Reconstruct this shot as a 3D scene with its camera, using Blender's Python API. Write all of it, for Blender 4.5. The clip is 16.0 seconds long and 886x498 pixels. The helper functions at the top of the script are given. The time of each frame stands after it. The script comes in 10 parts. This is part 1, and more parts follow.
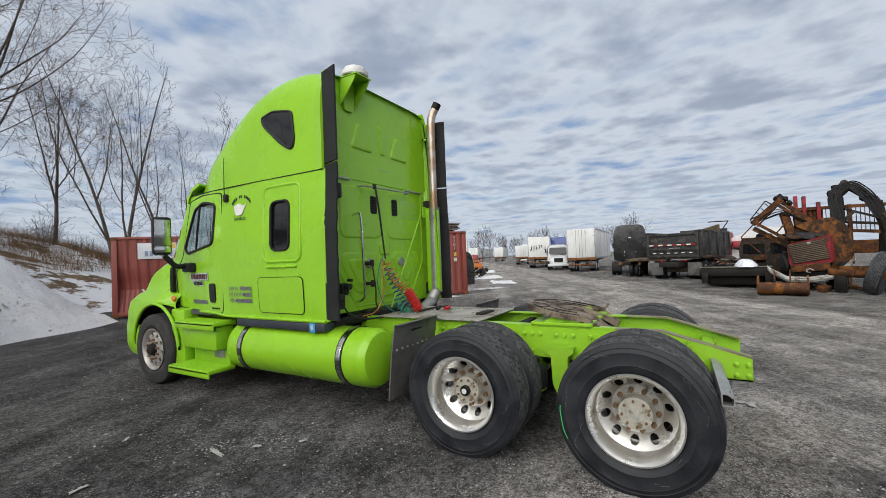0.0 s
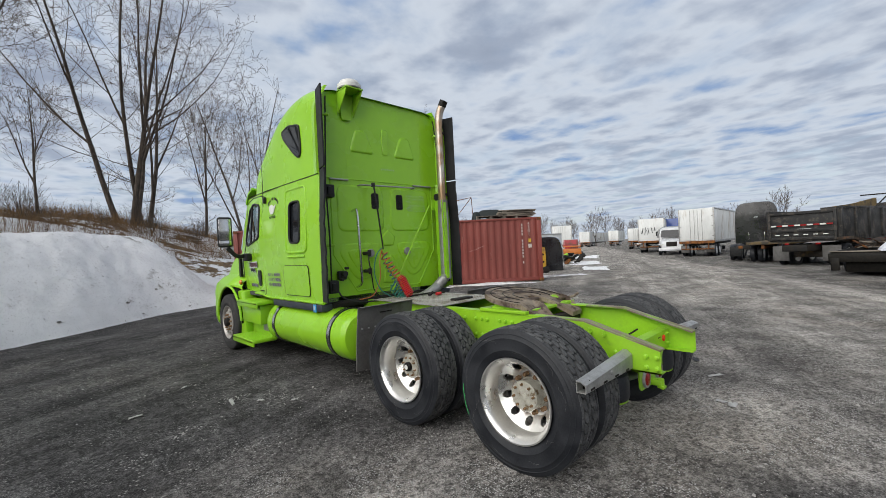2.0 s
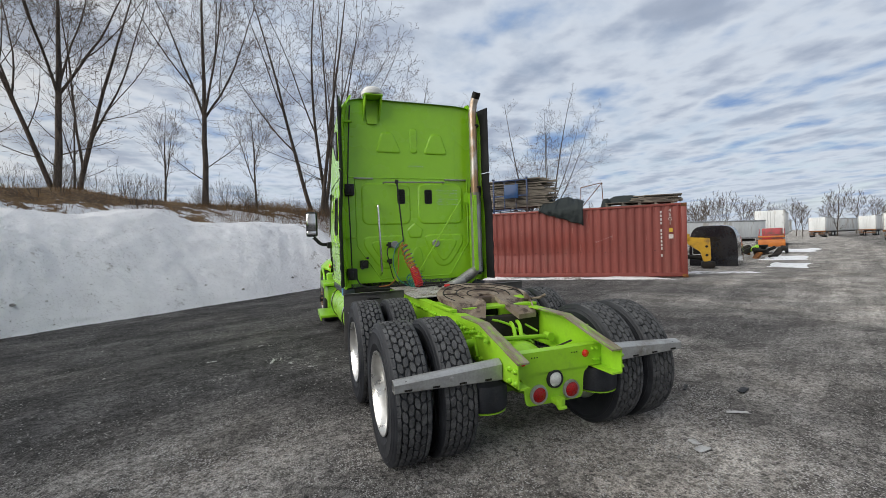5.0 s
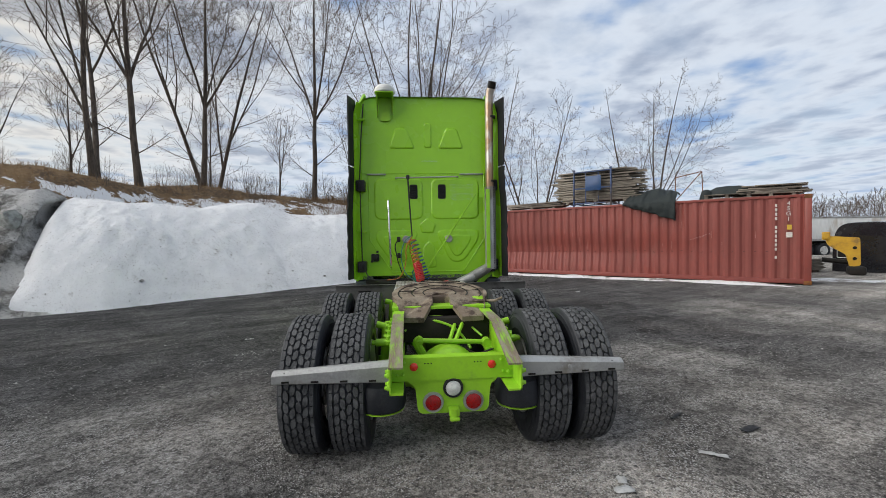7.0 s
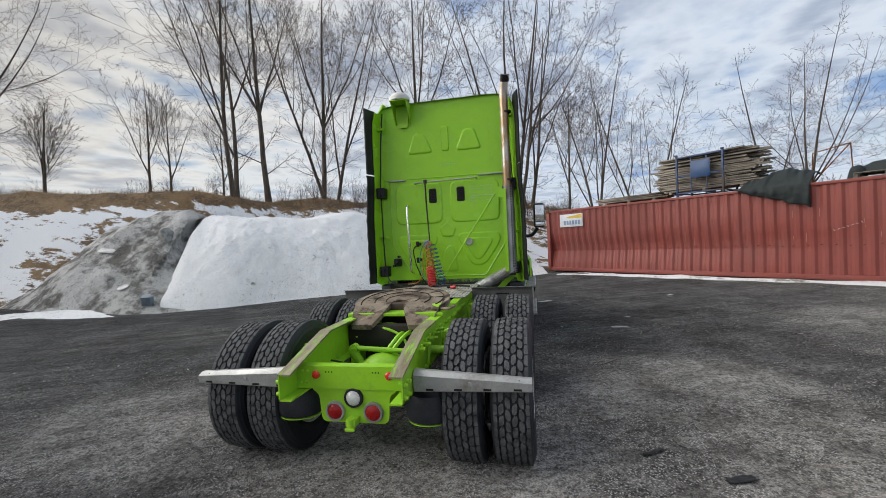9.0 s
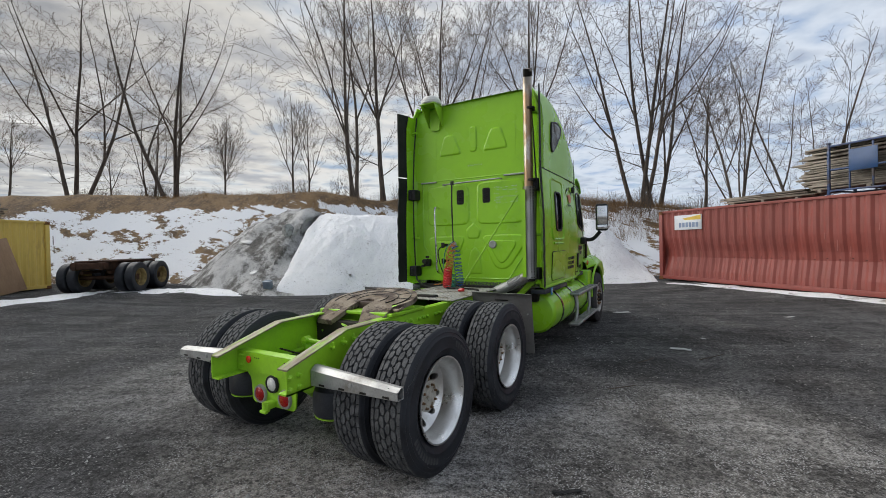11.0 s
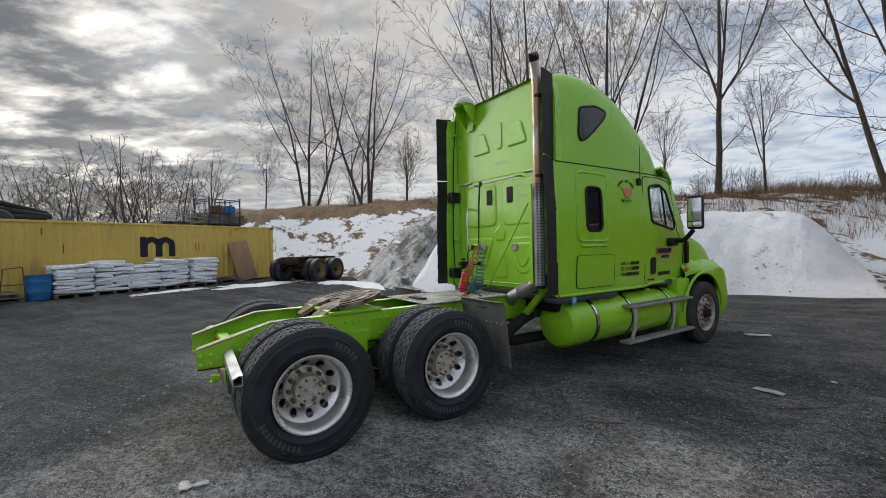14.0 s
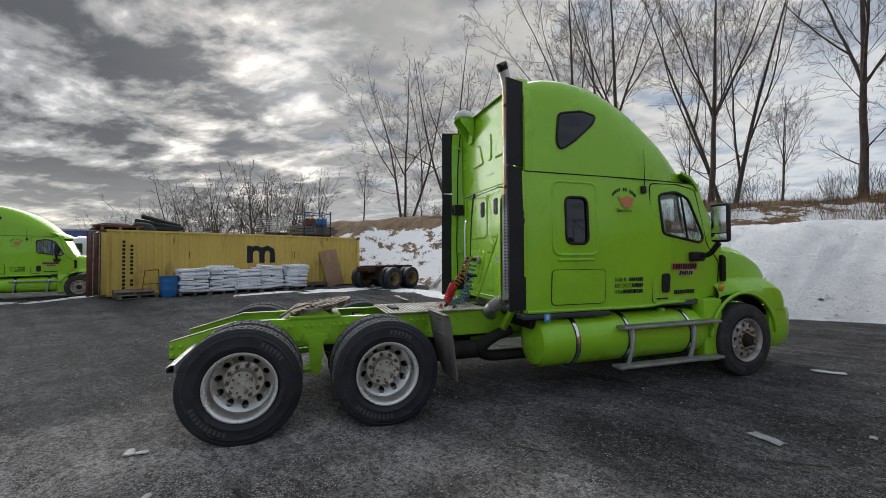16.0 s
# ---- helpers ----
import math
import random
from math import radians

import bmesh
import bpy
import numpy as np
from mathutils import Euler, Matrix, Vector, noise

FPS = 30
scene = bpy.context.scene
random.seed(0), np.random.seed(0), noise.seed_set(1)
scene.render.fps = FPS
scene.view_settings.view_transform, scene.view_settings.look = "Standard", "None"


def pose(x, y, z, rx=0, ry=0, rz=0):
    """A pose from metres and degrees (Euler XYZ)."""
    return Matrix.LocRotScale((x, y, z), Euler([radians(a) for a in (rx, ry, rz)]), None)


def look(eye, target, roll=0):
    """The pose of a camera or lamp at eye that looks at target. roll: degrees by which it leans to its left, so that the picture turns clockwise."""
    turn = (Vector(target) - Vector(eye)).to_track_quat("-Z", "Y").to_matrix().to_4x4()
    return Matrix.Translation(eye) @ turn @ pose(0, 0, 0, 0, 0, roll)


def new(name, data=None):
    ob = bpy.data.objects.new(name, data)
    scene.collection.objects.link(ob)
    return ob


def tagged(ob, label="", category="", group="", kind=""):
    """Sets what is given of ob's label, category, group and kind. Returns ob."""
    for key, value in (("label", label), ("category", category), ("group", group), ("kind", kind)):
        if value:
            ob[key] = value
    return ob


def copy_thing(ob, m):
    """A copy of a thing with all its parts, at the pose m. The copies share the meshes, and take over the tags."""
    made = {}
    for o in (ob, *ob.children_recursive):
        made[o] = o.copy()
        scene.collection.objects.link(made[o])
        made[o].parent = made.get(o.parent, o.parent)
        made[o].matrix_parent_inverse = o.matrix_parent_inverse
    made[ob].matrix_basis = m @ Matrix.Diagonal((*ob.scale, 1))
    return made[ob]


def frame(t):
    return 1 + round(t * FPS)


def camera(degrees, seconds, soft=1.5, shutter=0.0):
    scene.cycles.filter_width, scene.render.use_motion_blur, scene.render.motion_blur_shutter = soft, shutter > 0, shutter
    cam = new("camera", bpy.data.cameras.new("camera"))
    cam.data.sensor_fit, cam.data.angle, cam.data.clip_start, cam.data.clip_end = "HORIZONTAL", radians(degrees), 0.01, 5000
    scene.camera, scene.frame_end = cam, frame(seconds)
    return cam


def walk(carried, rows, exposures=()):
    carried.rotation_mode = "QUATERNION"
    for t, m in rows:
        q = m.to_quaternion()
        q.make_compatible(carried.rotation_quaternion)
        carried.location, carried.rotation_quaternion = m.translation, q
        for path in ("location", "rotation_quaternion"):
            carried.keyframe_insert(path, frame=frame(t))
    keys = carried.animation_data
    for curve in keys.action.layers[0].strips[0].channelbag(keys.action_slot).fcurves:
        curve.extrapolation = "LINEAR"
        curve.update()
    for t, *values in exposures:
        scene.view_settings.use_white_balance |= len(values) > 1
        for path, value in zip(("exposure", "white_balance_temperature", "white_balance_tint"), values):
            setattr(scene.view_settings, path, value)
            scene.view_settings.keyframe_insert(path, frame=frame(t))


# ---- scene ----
cam = camera(93.7, 16.0, 0.5)
PATH = [
    (0, (-4.25, -0.323, 1.631), (-2.516, 0.673, 1.673), -2.2),
    (0.5, (-4.101, -0.717, 1.625), (-2.44, 0.396, 1.659), -1.9),
    (1, (-3.923, -1.063, 1.616), (-2.341, 0.16, 1.64), -1.9),
    (1.5, (-3.786, -1.438, 1.624), (-2.289, -0.112, 1.633), -2.4),
    (2, (-3.616, -1.797, 1.616), (-2.212, -0.373, 1.612), -2.9),
    (2.5, (-3.375, -2.089, 1.636), (-2.065, -0.578, 1.624), -3.0),
    (3, (-3.13, -2.389, 1.638), (-1.914, -0.801, 1.618), -2.7),
    (3.5, (-2.829, -2.543, 1.619), (-1.724, -0.877, 1.583), -2.4),
    (4, (-2.5, -2.777, 1.614), (-1.54, -1.023, 1.573), -2.2),
    (6.5, (-0.688, -3.311, 1.611), (-0.366, -1.338, 1.572), -1.3),
    (7, (-0.313, -3.361, 1.621), (-0.137, -1.37, 1.565), -0.9),
    (7.5, (0.045, -3.325, 1.635), (0.08, -1.326, 1.584), -0.8),
    (8, (0.463, -3.315, 1.634), (0.349, -1.319, 1.597), -1.2),
    (8.5, (0.827, -3.219, 1.622), (0.56, -1.238, 1.594), -2.1),
    (9, (1.229, -3.171, 1.627), (0.817, -1.215, 1.589), -2.8),
    (11.5, (3.045, -2.391, 1.623), (1.912, -0.744, 1.587), -0.8),
    (12, (3.349, -2.148, 1.617), (2.085, -0.599, 1.562), -1.0),
    (12.5, (3.598, -1.847, 1.638), (2.207, -0.411, 1.58), -1.2),
    (13, (3.949, -1.592, 1.644), (2.453, -0.266, 1.602), -1.4),
    (13.5, (4.17, -1.267, 1.638), (2.586, -0.046, 1.612), -1.4),
    (14, (4.452, -0.955, 1.632), (2.791, 0.159, 1.618), -1.1),
    (14.5, (4.727, -0.645, 1.66), (2.997, 0.359, 1.659), -1.0),
    (15, (4.881, -0.286, 1.664), (3.092, 0.607, 1.681), -1.0),
    (15.5, (5.132, 0.107, 1.658), (3.29, 0.885, 1.691), -0.6),
    (16, (5.272, 0.468, 1.634), (3.385, 1.128, 1.675), -0.3),
]
walk(cam, [(t, look(eye, target, roll)) for t, eye, target, roll in PATH],
     [(0, 0.37), (3.5, 0.42), (6.3, 0.52), (7.2, 0.60), (9, 0.61), (12.5, 0.59), (14.5, 0.55), (16, 0.46)])


# ---- world and sun ----
SUN = Vector((-0.90, -0.08, 0.42)).normalized()
# the brightest place in the veil of cloud
GLOW = Vector((-0.925, -0.008, 0.379)).normalized()
world = bpy.data.worlds.new("world")
scene.world = world
world.use_nodes = True


def build_world():
    nt = world.node_tree
    nt.nodes.clear()
    N, L = nt.nodes.new, nt.links.new

    def m(op, a, b=None, c=None, clamp=False):
        n = N("ShaderNodeMath")
        n.operation, n.use_clamp = op, clamp
        for k, v in enumerate((a, b, c)):
            if v is None:
                continue
            if isinstance(v, (int, float)):
                n.inputs[k].default_value = v
            else:
                L(v, n.inputs[k])
        return n.outputs[0]

    tc = N("ShaderNodeTexCoord")
    sep = N("ShaderNodeSeparateXYZ")
    L(tc.outputs["Generated"], sep.inputs[0])
    x, y, z = sep.outputs
    zz = m("ADD", m("MAXIMUM", z, 0.0), 0.12)
    comb = N("ShaderNodeCombineXYZ")
    L(m("DIVIDE", x, zz), comb.inputs[0])
    L(m("DIVIDE", y, zz), comb.inputs[1])
    turn = N("ShaderNodeMapping")
    turn.inputs["Rotation"].default_value = (0, 0, radians(CLOUD_TURN))
    L(comb.outputs[0], turn.inputs[0])
    mp = N("ShaderNodeMapping")
    mp.inputs["Scale"].default_value = (0.95, 1.35, 1.0)
    L(turn.outputs[0], mp.inputs[0])

    def noise_tex(vec, scale, detail, rough, dist):
        n = N("ShaderNodeTexNoise")
        n.inputs["Scale"].default_value, n.inputs["Detail"].default_value = scale, detail
        n.inputs["Roughness"].default_value, n.inputs["Distortion"].default_value = rough, dist
        L(vec, n.inputs["Vector"])
        return n.outputs["Fac"]

    dot = N("ShaderNodeVectorMath")
    dot.operation = "DOT_PRODUCT"
    dot.inputs[1].default_value = GLOW
    L(tc.outputs["Generated"], dot.inputs[0])
    sun_dot = dot.outputs["Value"]
    big = noise_tex(comb.outputs[0], 0.55, 3, 0.5, 0.2)
    rolls = noise_tex(mp.outputs[0], 2.7, 8, 0.58, 0.2)
    dens = m("ADD", m("MULTIPLY", rolls, 0.8), m("SUBTRACT", m("MULTIPLY_ADD", big, 0.4, m("MULTIPLY", y, -0.05)), m("MULTIPLY", m("POWER", m("MAXIMUM", sun_dot, 0.0), 300.0), 0.05)))
    # nearness to the veiled sun
    near = m("MAXIMUM", sun_dot, 0.0)
    heavy = N("ShaderNodeVectorMath")
    heavy.operation = "DOT_PRODUCT"
    heavy.inputs[1].default_value = Vector((-0.82, -0.42, 0.35)).normalized()
    L(tc.outputs["Generated"], heavy.inputs[0])
    wide = m("POWER", m("MAXIMUM", heavy.outputs["Value"], 0.0), 2.4)
    glow = m("POWER", near, 26.0)
    core = m("POWER", near, 260.0)

    def mix(fac, a, b):
        n = N("ShaderNodeMix")
        n.data_type = "RGBA"
        for k, v in ((0, fac), (6, a), (7, b)):
            if isinstance(v, (int, float)):
                n.inputs[k].default_value = v
            elif isinstance(v, tuple):
                n.inputs[k].default_value = v
            else:
                L(v, n.inputs[k])
        return n.outputs[2]

    def ramp(fac, lo, hi):
        n = N("ShaderNodeMapRange")
        n.interpolation_type = "SMOOTHSTEP"
        L(fac, n.inputs[0])
        n.inputs[1].default_value, n.inputs[2].default_value = lo, hi
        return n.outputs[0]

    # clouds away from the sun are bright where thick; towards it they are seen against the light
    cr = N("ShaderNodeValToRGB")
    cr.color_ramp.interpolation = "B_SPLINE"
    stops = ((0.36, (0.12, 0.21, 0.42)), (0.42, (0.21, 0.30, 0.46)), (0.48, (0.34, 0.40, 0.50)), (0.55, (0.50, 0.545, 0.605)), (0.61, (0.39, 0.435, 0.51)), (0.68, (0.27, 0.315, 0.40)), (0.85, (0.22, 0.26, 0.335)))
    while len(cr.color_ramp.elements) < len(stops):
        cr.color_ramp.elements.new(0.5)
    for k, (at, c) in enumerate(stops):
        cr.color_ramp.elements[k].position = at
        cr.color_ramp.elements[k].color = (*c, 1)
    # the fair side's cloud lies in long rolls with puffs along them
    zr = m("ADD", m("MAXIMUM", z, 0.0), 0.06)
    flat = N("ShaderNodeCombineXYZ")
    L(m("DIVIDE", x, zr), flat.inputs[0])
    L(m("DIVIDE", y, zr), flat.inputs[1])
    row_turn, row_scale = N("ShaderNodeMapping"), N("ShaderNodeMapping")
    row_turn.inputs["Rotation"].default_value = (0, 0, radians(15))
    row_scale.inputs["Scale"].default_value = (1.0, 0.55, 1.0)
    L(flat.outputs[0], row_turn.inputs[0])
    L(row_turn.outputs[0], row_scale.inputs[0])
    rows = noise_tex(row_scale.outputs[0], 1.9, 3, 0.45, 0.1)
    puffs = noise_tex(row_turn.outputs[0], 3.6, 5, 0.5, 0.0)
    sheet = noise_tex(flat.outputs[0], 0.6, 2, 0.5, 0.0)
    fair_dens = m("ADD", m("MULTIPLY", rows, 0.65), m("MULTIPLY_ADD", puffs, 0.45, m("MULTIPLY", sheet, 0.15)))
    L(m("SUBTRACT", fair_dens, 0.05), cr.inputs[0])
    fair = cr.outputs[0]
    dark = mix(ramp(dens, 0.42, 0.53), (0.60, 0.59, 0.565, 1), (0.23, 0.235, 0.24, 1))
    dark = mix(ramp(dens, 0.53, 0.65), dark, (0.085, 0.09, 0.10, 1))
    # warmer cloud round the veiled sun
    warm = N("ShaderNodeMix")
    warm.data_type, warm.blend_type = "RGBA", "MULTIPLY"
    L(ramp(sun_dot, 0.15, 0.75), warm.inputs[0])
    L(fair, warm.inputs[6])
    warm.inputs[7].default_value = (1.22, 1.08, 0.90, 1)
    cloud = mix(wide, warm.outputs[2], dark)
    lift = m("ADD", 1.0, m("ADD", m("MULTIPLY", glow, 0.25), m("MULTIPLY", core, 0.7)))
    sc = N("ShaderNodeVectorMath")
    sc.operation = "SCALE"
    L(cloud, sc.inputs[0])
    L(lift, sc.inputs["Scale"])
    # paler and flatter towards the horizon
    low = ramp(z, 0.22, 0.0)
    haze = mix(wide, (0.42, 0.475, 0.555, 1), (0.50, 0.49, 0.455, 1))
    final = mix(m("MULTIPLY", low, 0.5), sc.outputs[0], haze)
    sky = N("ShaderNodeTexSky")
    sky.sky_type, sky.sun_disc = "NISHITA", False
    sky.sun_elevation = math.asin(SUN.z)
    sky.sun_rotation = math.atan2(SUN.x, SUN.y)
    bg_sky, bg_cloud, ms = N("ShaderNodeBackground"), N("ShaderNodeBackground"), N("ShaderNodeMixShader")
    L(sky.outputs[0], bg_sky.inputs[0])
    bg_sky.inputs[1].default_value = 0.09
    L(final, bg_cloud.inputs[0])
    bg_cloud.inputs[1].default_value = CLOUD_LIGHT
    cover = m("ADD", 0.75, m("MULTIPLY", ramp(dens, 0.40, 0.62), 0.25))
    cover = m("MAXIMUM", cover, m("MULTIPLY", low, 0.9))
    L(cover, ms.inputs[0])
    L(bg_sky.outputs[0], ms.inputs[1])
    L(bg_cloud.outputs[0], ms.inputs[2])
    out = N("ShaderNodeOutputWorld")
    L(ms.outputs[0], out.inputs[0])


CLOUD_TURN, CLOUD_LIGHT = -45.0, 1.0
build_world()
sun_data = bpy.data.lights.new("sun", "SUN")
sun_data.energy, sun_data.angle, sun_data.color = 3.4, radians(85), (1.0, 0.985, 0.955)
sun = new("sun", sun_data)
sun.matrix_world = look((-20, 0, 12), Vector((-20, 0, 12)) - SUN)


# ---- materials ----
def surf(name, c1, c2=None, rough=0.6, metal=0.0, scale=3.0, fine=60.0, bump=0.15, dist=0.002, dirt=None, amount=0.35,
         dirt_scale=2.0, coat=0.0, spec=0.5, stretch=(1, 1, 1), rough_var=0.12, contrast=(0.3, 0.7), edge=0.12):
    """A node material: two colours mixed by noise at two scales, an optional stain colour, fine relief."""
    mt = bpy.data.materials.new(name)
    mt.use_nodes = True
    nt = mt.node_tree
    N, L = nt.nodes.new, nt.links.new
    bs = nt.nodes["Principled BSDF"]
    tc = N("ShaderNodeTexCoord")
    mp = N("ShaderNodeMapping")
    mp.inputs["Scale"].default_value = stretch
    L(tc.outputs["Object"], mp.inputs[0])

    def noise_tex(sc, detail=4, rg=0.55):
        n = N("ShaderNodeTexNoise")
        n.inputs["Scale"].default_value, n.inputs["Detail"].default_value, n.inputs["Roughness"].default_value = sc, detail, rg
        L(mp.outputs[0], n.inputs["Vector"])
        return n.outputs["Fac"]

    def mr(fac, a, b, c=0.0, d=1.0):
        n = N("ShaderNodeMapRange")
        n.interpolation_type = "SMOOTHSTEP"
        L(fac, n.inputs[0])
        for k, v in enumerate((a, b, c, d)):
            n.inputs[k + 1].default_value = v
        return n.outputs[0]

    def mix(fac, a, b):
        n = N("ShaderNodeMix")
        n.data_type = "RGBA"
        L(fac, n.inputs[0])
        for k, v in ((6, a), (7, b)):
            if isinstance(v, tuple):
                n.inputs[k].default_value = (*v, 1)
            else:
                L(v, n.inputs[k])
        return n.outputs[2]

    c2 = c2 or tuple(min(1, v * 0.8) for v in c1)
    big, small = noise_tex(scale), noise_tex(fine, 3)
    ad = N("ShaderNodeMath")
    ad.operation = "MULTIPLY_ADD"
    L(small, ad.inputs[0])
    ad.inputs[1].default_value = 0.45
    L(big, ad.inputs[2])
    col = mix(mr(ad.outputs[0], contrast[0] + 0.22, contrast[1] + 0.22), c1, c2)
    if dirt:
        d = noise_tex(dirt_scale, 8, 0.62)
        col = mix(mr(d, 0.62 - amount * 0.5, 0.62 - amount * 0.5 + edge), col, dirt)
    L(col, bs.inputs["Base Color"])
    L(mr(big, 0.3, 0.7, max(0.02, rough - rough_var), min(1, rough + rough_var)), bs.inputs["Roughness"])
    bs.inputs["Metallic"].default_value = metal
    bs.inputs["Coat Weight"].default_value = coat
    bs.inputs["Coat Roughness"].default_value = 0.06
    bs.inputs["Specular IOR Level"].default_value = spec
    if bump:
        b = N("ShaderNodeBump")
        b.inputs["Strength"].default_value, b.inputs["Distance"].default_value = bump, dist
        L(small, b.inputs["Height"])
        L(b.outputs[0], bs.inputs["Normal"])
    return mt


def glass(name, tint, rough=0.02):
    mt = bpy.data.materials.new(name)
    mt.use_nodes = True
    nt = mt.node_tree
    bs = nt.nodes["Principled BSDF"]
    bs.inputs["Base Color"].default_value = (*tint, 1)
    bs.inputs["Roughness"].default_value = rough
    bs.inputs["Transmission Weight"].default_value = 1.0
    bs.inputs["IOR"].default_value = 1.1
    bs.inputs["Coat Weight"].default_value = 1.0
    bs.inputs["Coat Roughness"].default_value = 0.02
    return mt


LIME = surf("lime_paint", (0.275, 0.57, 0.022), (0.255, 0.53, 0.020), rough=0.28, scale=1.2, fine=9, bump=0.03, dist=0.004, coat=0.25, rough_var=0.06, spec=0.35,
            dirt=(0.20, 0.45, 0.022), amount=0.08, dirt_scale=3.0, edge=0.25)
LIME_WORN = surf("lime_paint_worn", (0.285, 0.57, 0.022), (0.25, 0.49, 0.024), rough=0.42, scale=3, fine=40, bump=0.12, coat=0.1, spec=0.35,
                 dirt=(0.17, 0.33, 0.04), amount=0.1, dirt_scale=7.0, edge=0.2)
SCRAPED = surf("scraped_flange", (0.26, 0.22, 0.17), (0.16, 0.11, 0.08), rough=0.6, scale=8, fine=60, bump=0.2, dirt=(0.25, 0.50, 0.03), amount=0.36, dirt_scale=16, metal=0.2, stretch=(2.5, 0.35, 1), edge=0.3)
RUBBER = surf("tyre_rubber", (0.012, 0.0132, 0.0165), (0.026, 0.028, 0.033), rough=0.52, scale=6, fine=90, bump=0.15, dist=0.001, dirt=(0.05, 0.048, 0.045), amount=0.10, dirt_scale=9, edge=0.3, spec=0.32)
TREAD = surf("tyre_tread", (0.042, 0.043, 0.045), (0.105, 0.106, 0.108), rough=0.8, scale=14, fine=120, bump=0.3, dist=0.001, dirt=(0.17, 0.168, 0.16), amount=0.18, dirt_scale=6, edge=0.35, spec=0.16)
RUBBER_EDGE = surf("rubber_strip", (0.016, 0.017, 0.018), (0.028, 0.028, 0.029), rough=0.55, scale=4, fine=50, bump=0.2, spec=0.16)
BLACK = surf("black_plastic", (0.015, 0.015, 0.016), (0.03, 0.03, 0.03), rough=0.45, scale=8, fine=120, bump=0.12, dist=0.001, spec=0.16)
DARK = surf("dark_grimy_steel", (0.02, 0.02, 0.02), (0.036, 0.031, 0.026), rough=0.7, scale=5, fine=60, bump=0.3, metal=0.2, spec=0.16)
ALU = surf("wheel_aluminium", (0.80, 0.795, 0.77), (0.70, 0.69, 0.665), rough=0.36, metal=0.92, scale=6, fine=80, bump=0.08, dist=0.001, dirt=(0.45, 0.42, 0.37), amount=0.10, dirt_scale=7, edge=0.25)
STEEL = surf("grey_steel", (0.42, 0.42, 0.41), (0.30, 0.30, 0.29), rough=0.5, metal=0.6, scale=5, fine=60, bump=0.15, dirt=(0.2, 0.18, 0.15), amount=0.15)
PLATE = surf("tread_plate", (0.44, 0.43, 0.40), (0.32, 0.31, 0.285), rough=0.6, spec=0.25, metal=0.15, scale=3, fine=70, bump=0.3, dirt=(0.22, 0.20, 0.16), amount=0.3, dirt_scale=4)
CHROME = surf("chrome", (0.75, 0.75, 0.74), (0.66, 0.66, 0.65), rough=0.16, metal=1.0, scale=6, fine=60, bump=0.03)
STACK = surf("heated_stack", (0.41, 0.275, 0.165), (0.29, 0.18, 0.10), rough=0.38, metal=0.65, scale=2.0, fine=30, bump=0.06, dirt=(0.55, 0.52, 0.48), amount=0.3, dirt_scale=2.5, stretch=(1, 1, 0.5))
RUST_NUT = surf("rusty_brass", (0.26, 0.155, 0.075), (0.12, 0.065, 0.032), rough=0.65, metal=0.15, scale=20, fine=150, bump=0.3)
FIFTH = surf("rusty_greased_steel", (0.27, 0.225, 0.17), (0.17, 0.13, 0.095), rough=0.72, spec=0.2, metal=0.05, scale=5, fine=60, bump=0.3, dirt=(0.07, 0.05, 0.04), amount=0.3, dirt_scale=6)
GUNK = surf("greasy_black", (0.008, 0.0075, 0.007), (0.018, 0.016, 0.013), rough=0.5, scale=12, fine=80, bump=0.3, spec=0.16)
FLAP = surf("grey_mud_plate", (0.16, 0.155, 0.15), (0.11, 0.105, 0.10), rough=0.6, metal=0.2, scale=3, fine=50, bump=0.15, dirt=(0.07, 0.065, 0.06), amount=0.25)
WHITE = surf("white_plastic", (0.72, 0.72, 0.69), (0.60, 0.60, 0.57), rough=0.45, scale=5, fine=50, bump=0.1)
RED_LENS = surf("red_lens", (0.36, 0.010, 0.010), (0.20, 0.006, 0.006), rough=0.35, scale=60, fine=200, bump=0.6, coat=0.1, spec=0.3)
RED_SPOT = surf("red_reflector", (0.75, 0.03, 0.01), (0.6, 0.02, 0.01), rough=0.25, scale=40, fine=200, bump=0.2, coat=0.5)
CLEAR_LENS = surf("clear_lens", (0.70, 0.71, 0.66), (0.5, 0.5, 0.47), rough=0.12, scale=25, fine=160, bump=0.5, coat=0.8)
AMBER = surf("amber_lens", (0.75, 0.22, 0.01), (0.6, 0.15, 0.01), rough=0.2, scale=30, fine=150, bump=0.3, coat=0.6)
COIL_RED = surf("red_hose", (0.55, 0.02, 0.02), (0.42, 0.015, 0.015), rough=0.35, scale=20, fine=80, bump=0.05, coat=0.3)
COIL_BLUE = surf("blue_hose", (0.02, 0.10, 0.32), (0.02, 0.07, 0.22), rough=0.35, scale=20, fine=80, bump=0.05, coat=0.3)
COIL_ORANGE = surf("orange_hose", (0.50, 0.16, 0.03), (0.38, 0.11, 0.02), rough=0.4, scale=20, fine=80, bump=0.05)
COIL_TEAL = surf("teal_hose", (0.03, 0.22, 0.16), (0.02, 0.15, 0.12), rough=0.4, scale=20, fine=80, bump=0.05)
TINT = surf("dark_window_glass", (0.006, 0.007, 0.009), (0.009, 0.010, 0.012), rough=0.03, scale=2, fine=5, bump=0.0, spec=0.5, rough_var=0.01, coat=0.0)
GLASS = glass("clear_glass", (0.62, 0.70, 0.68))
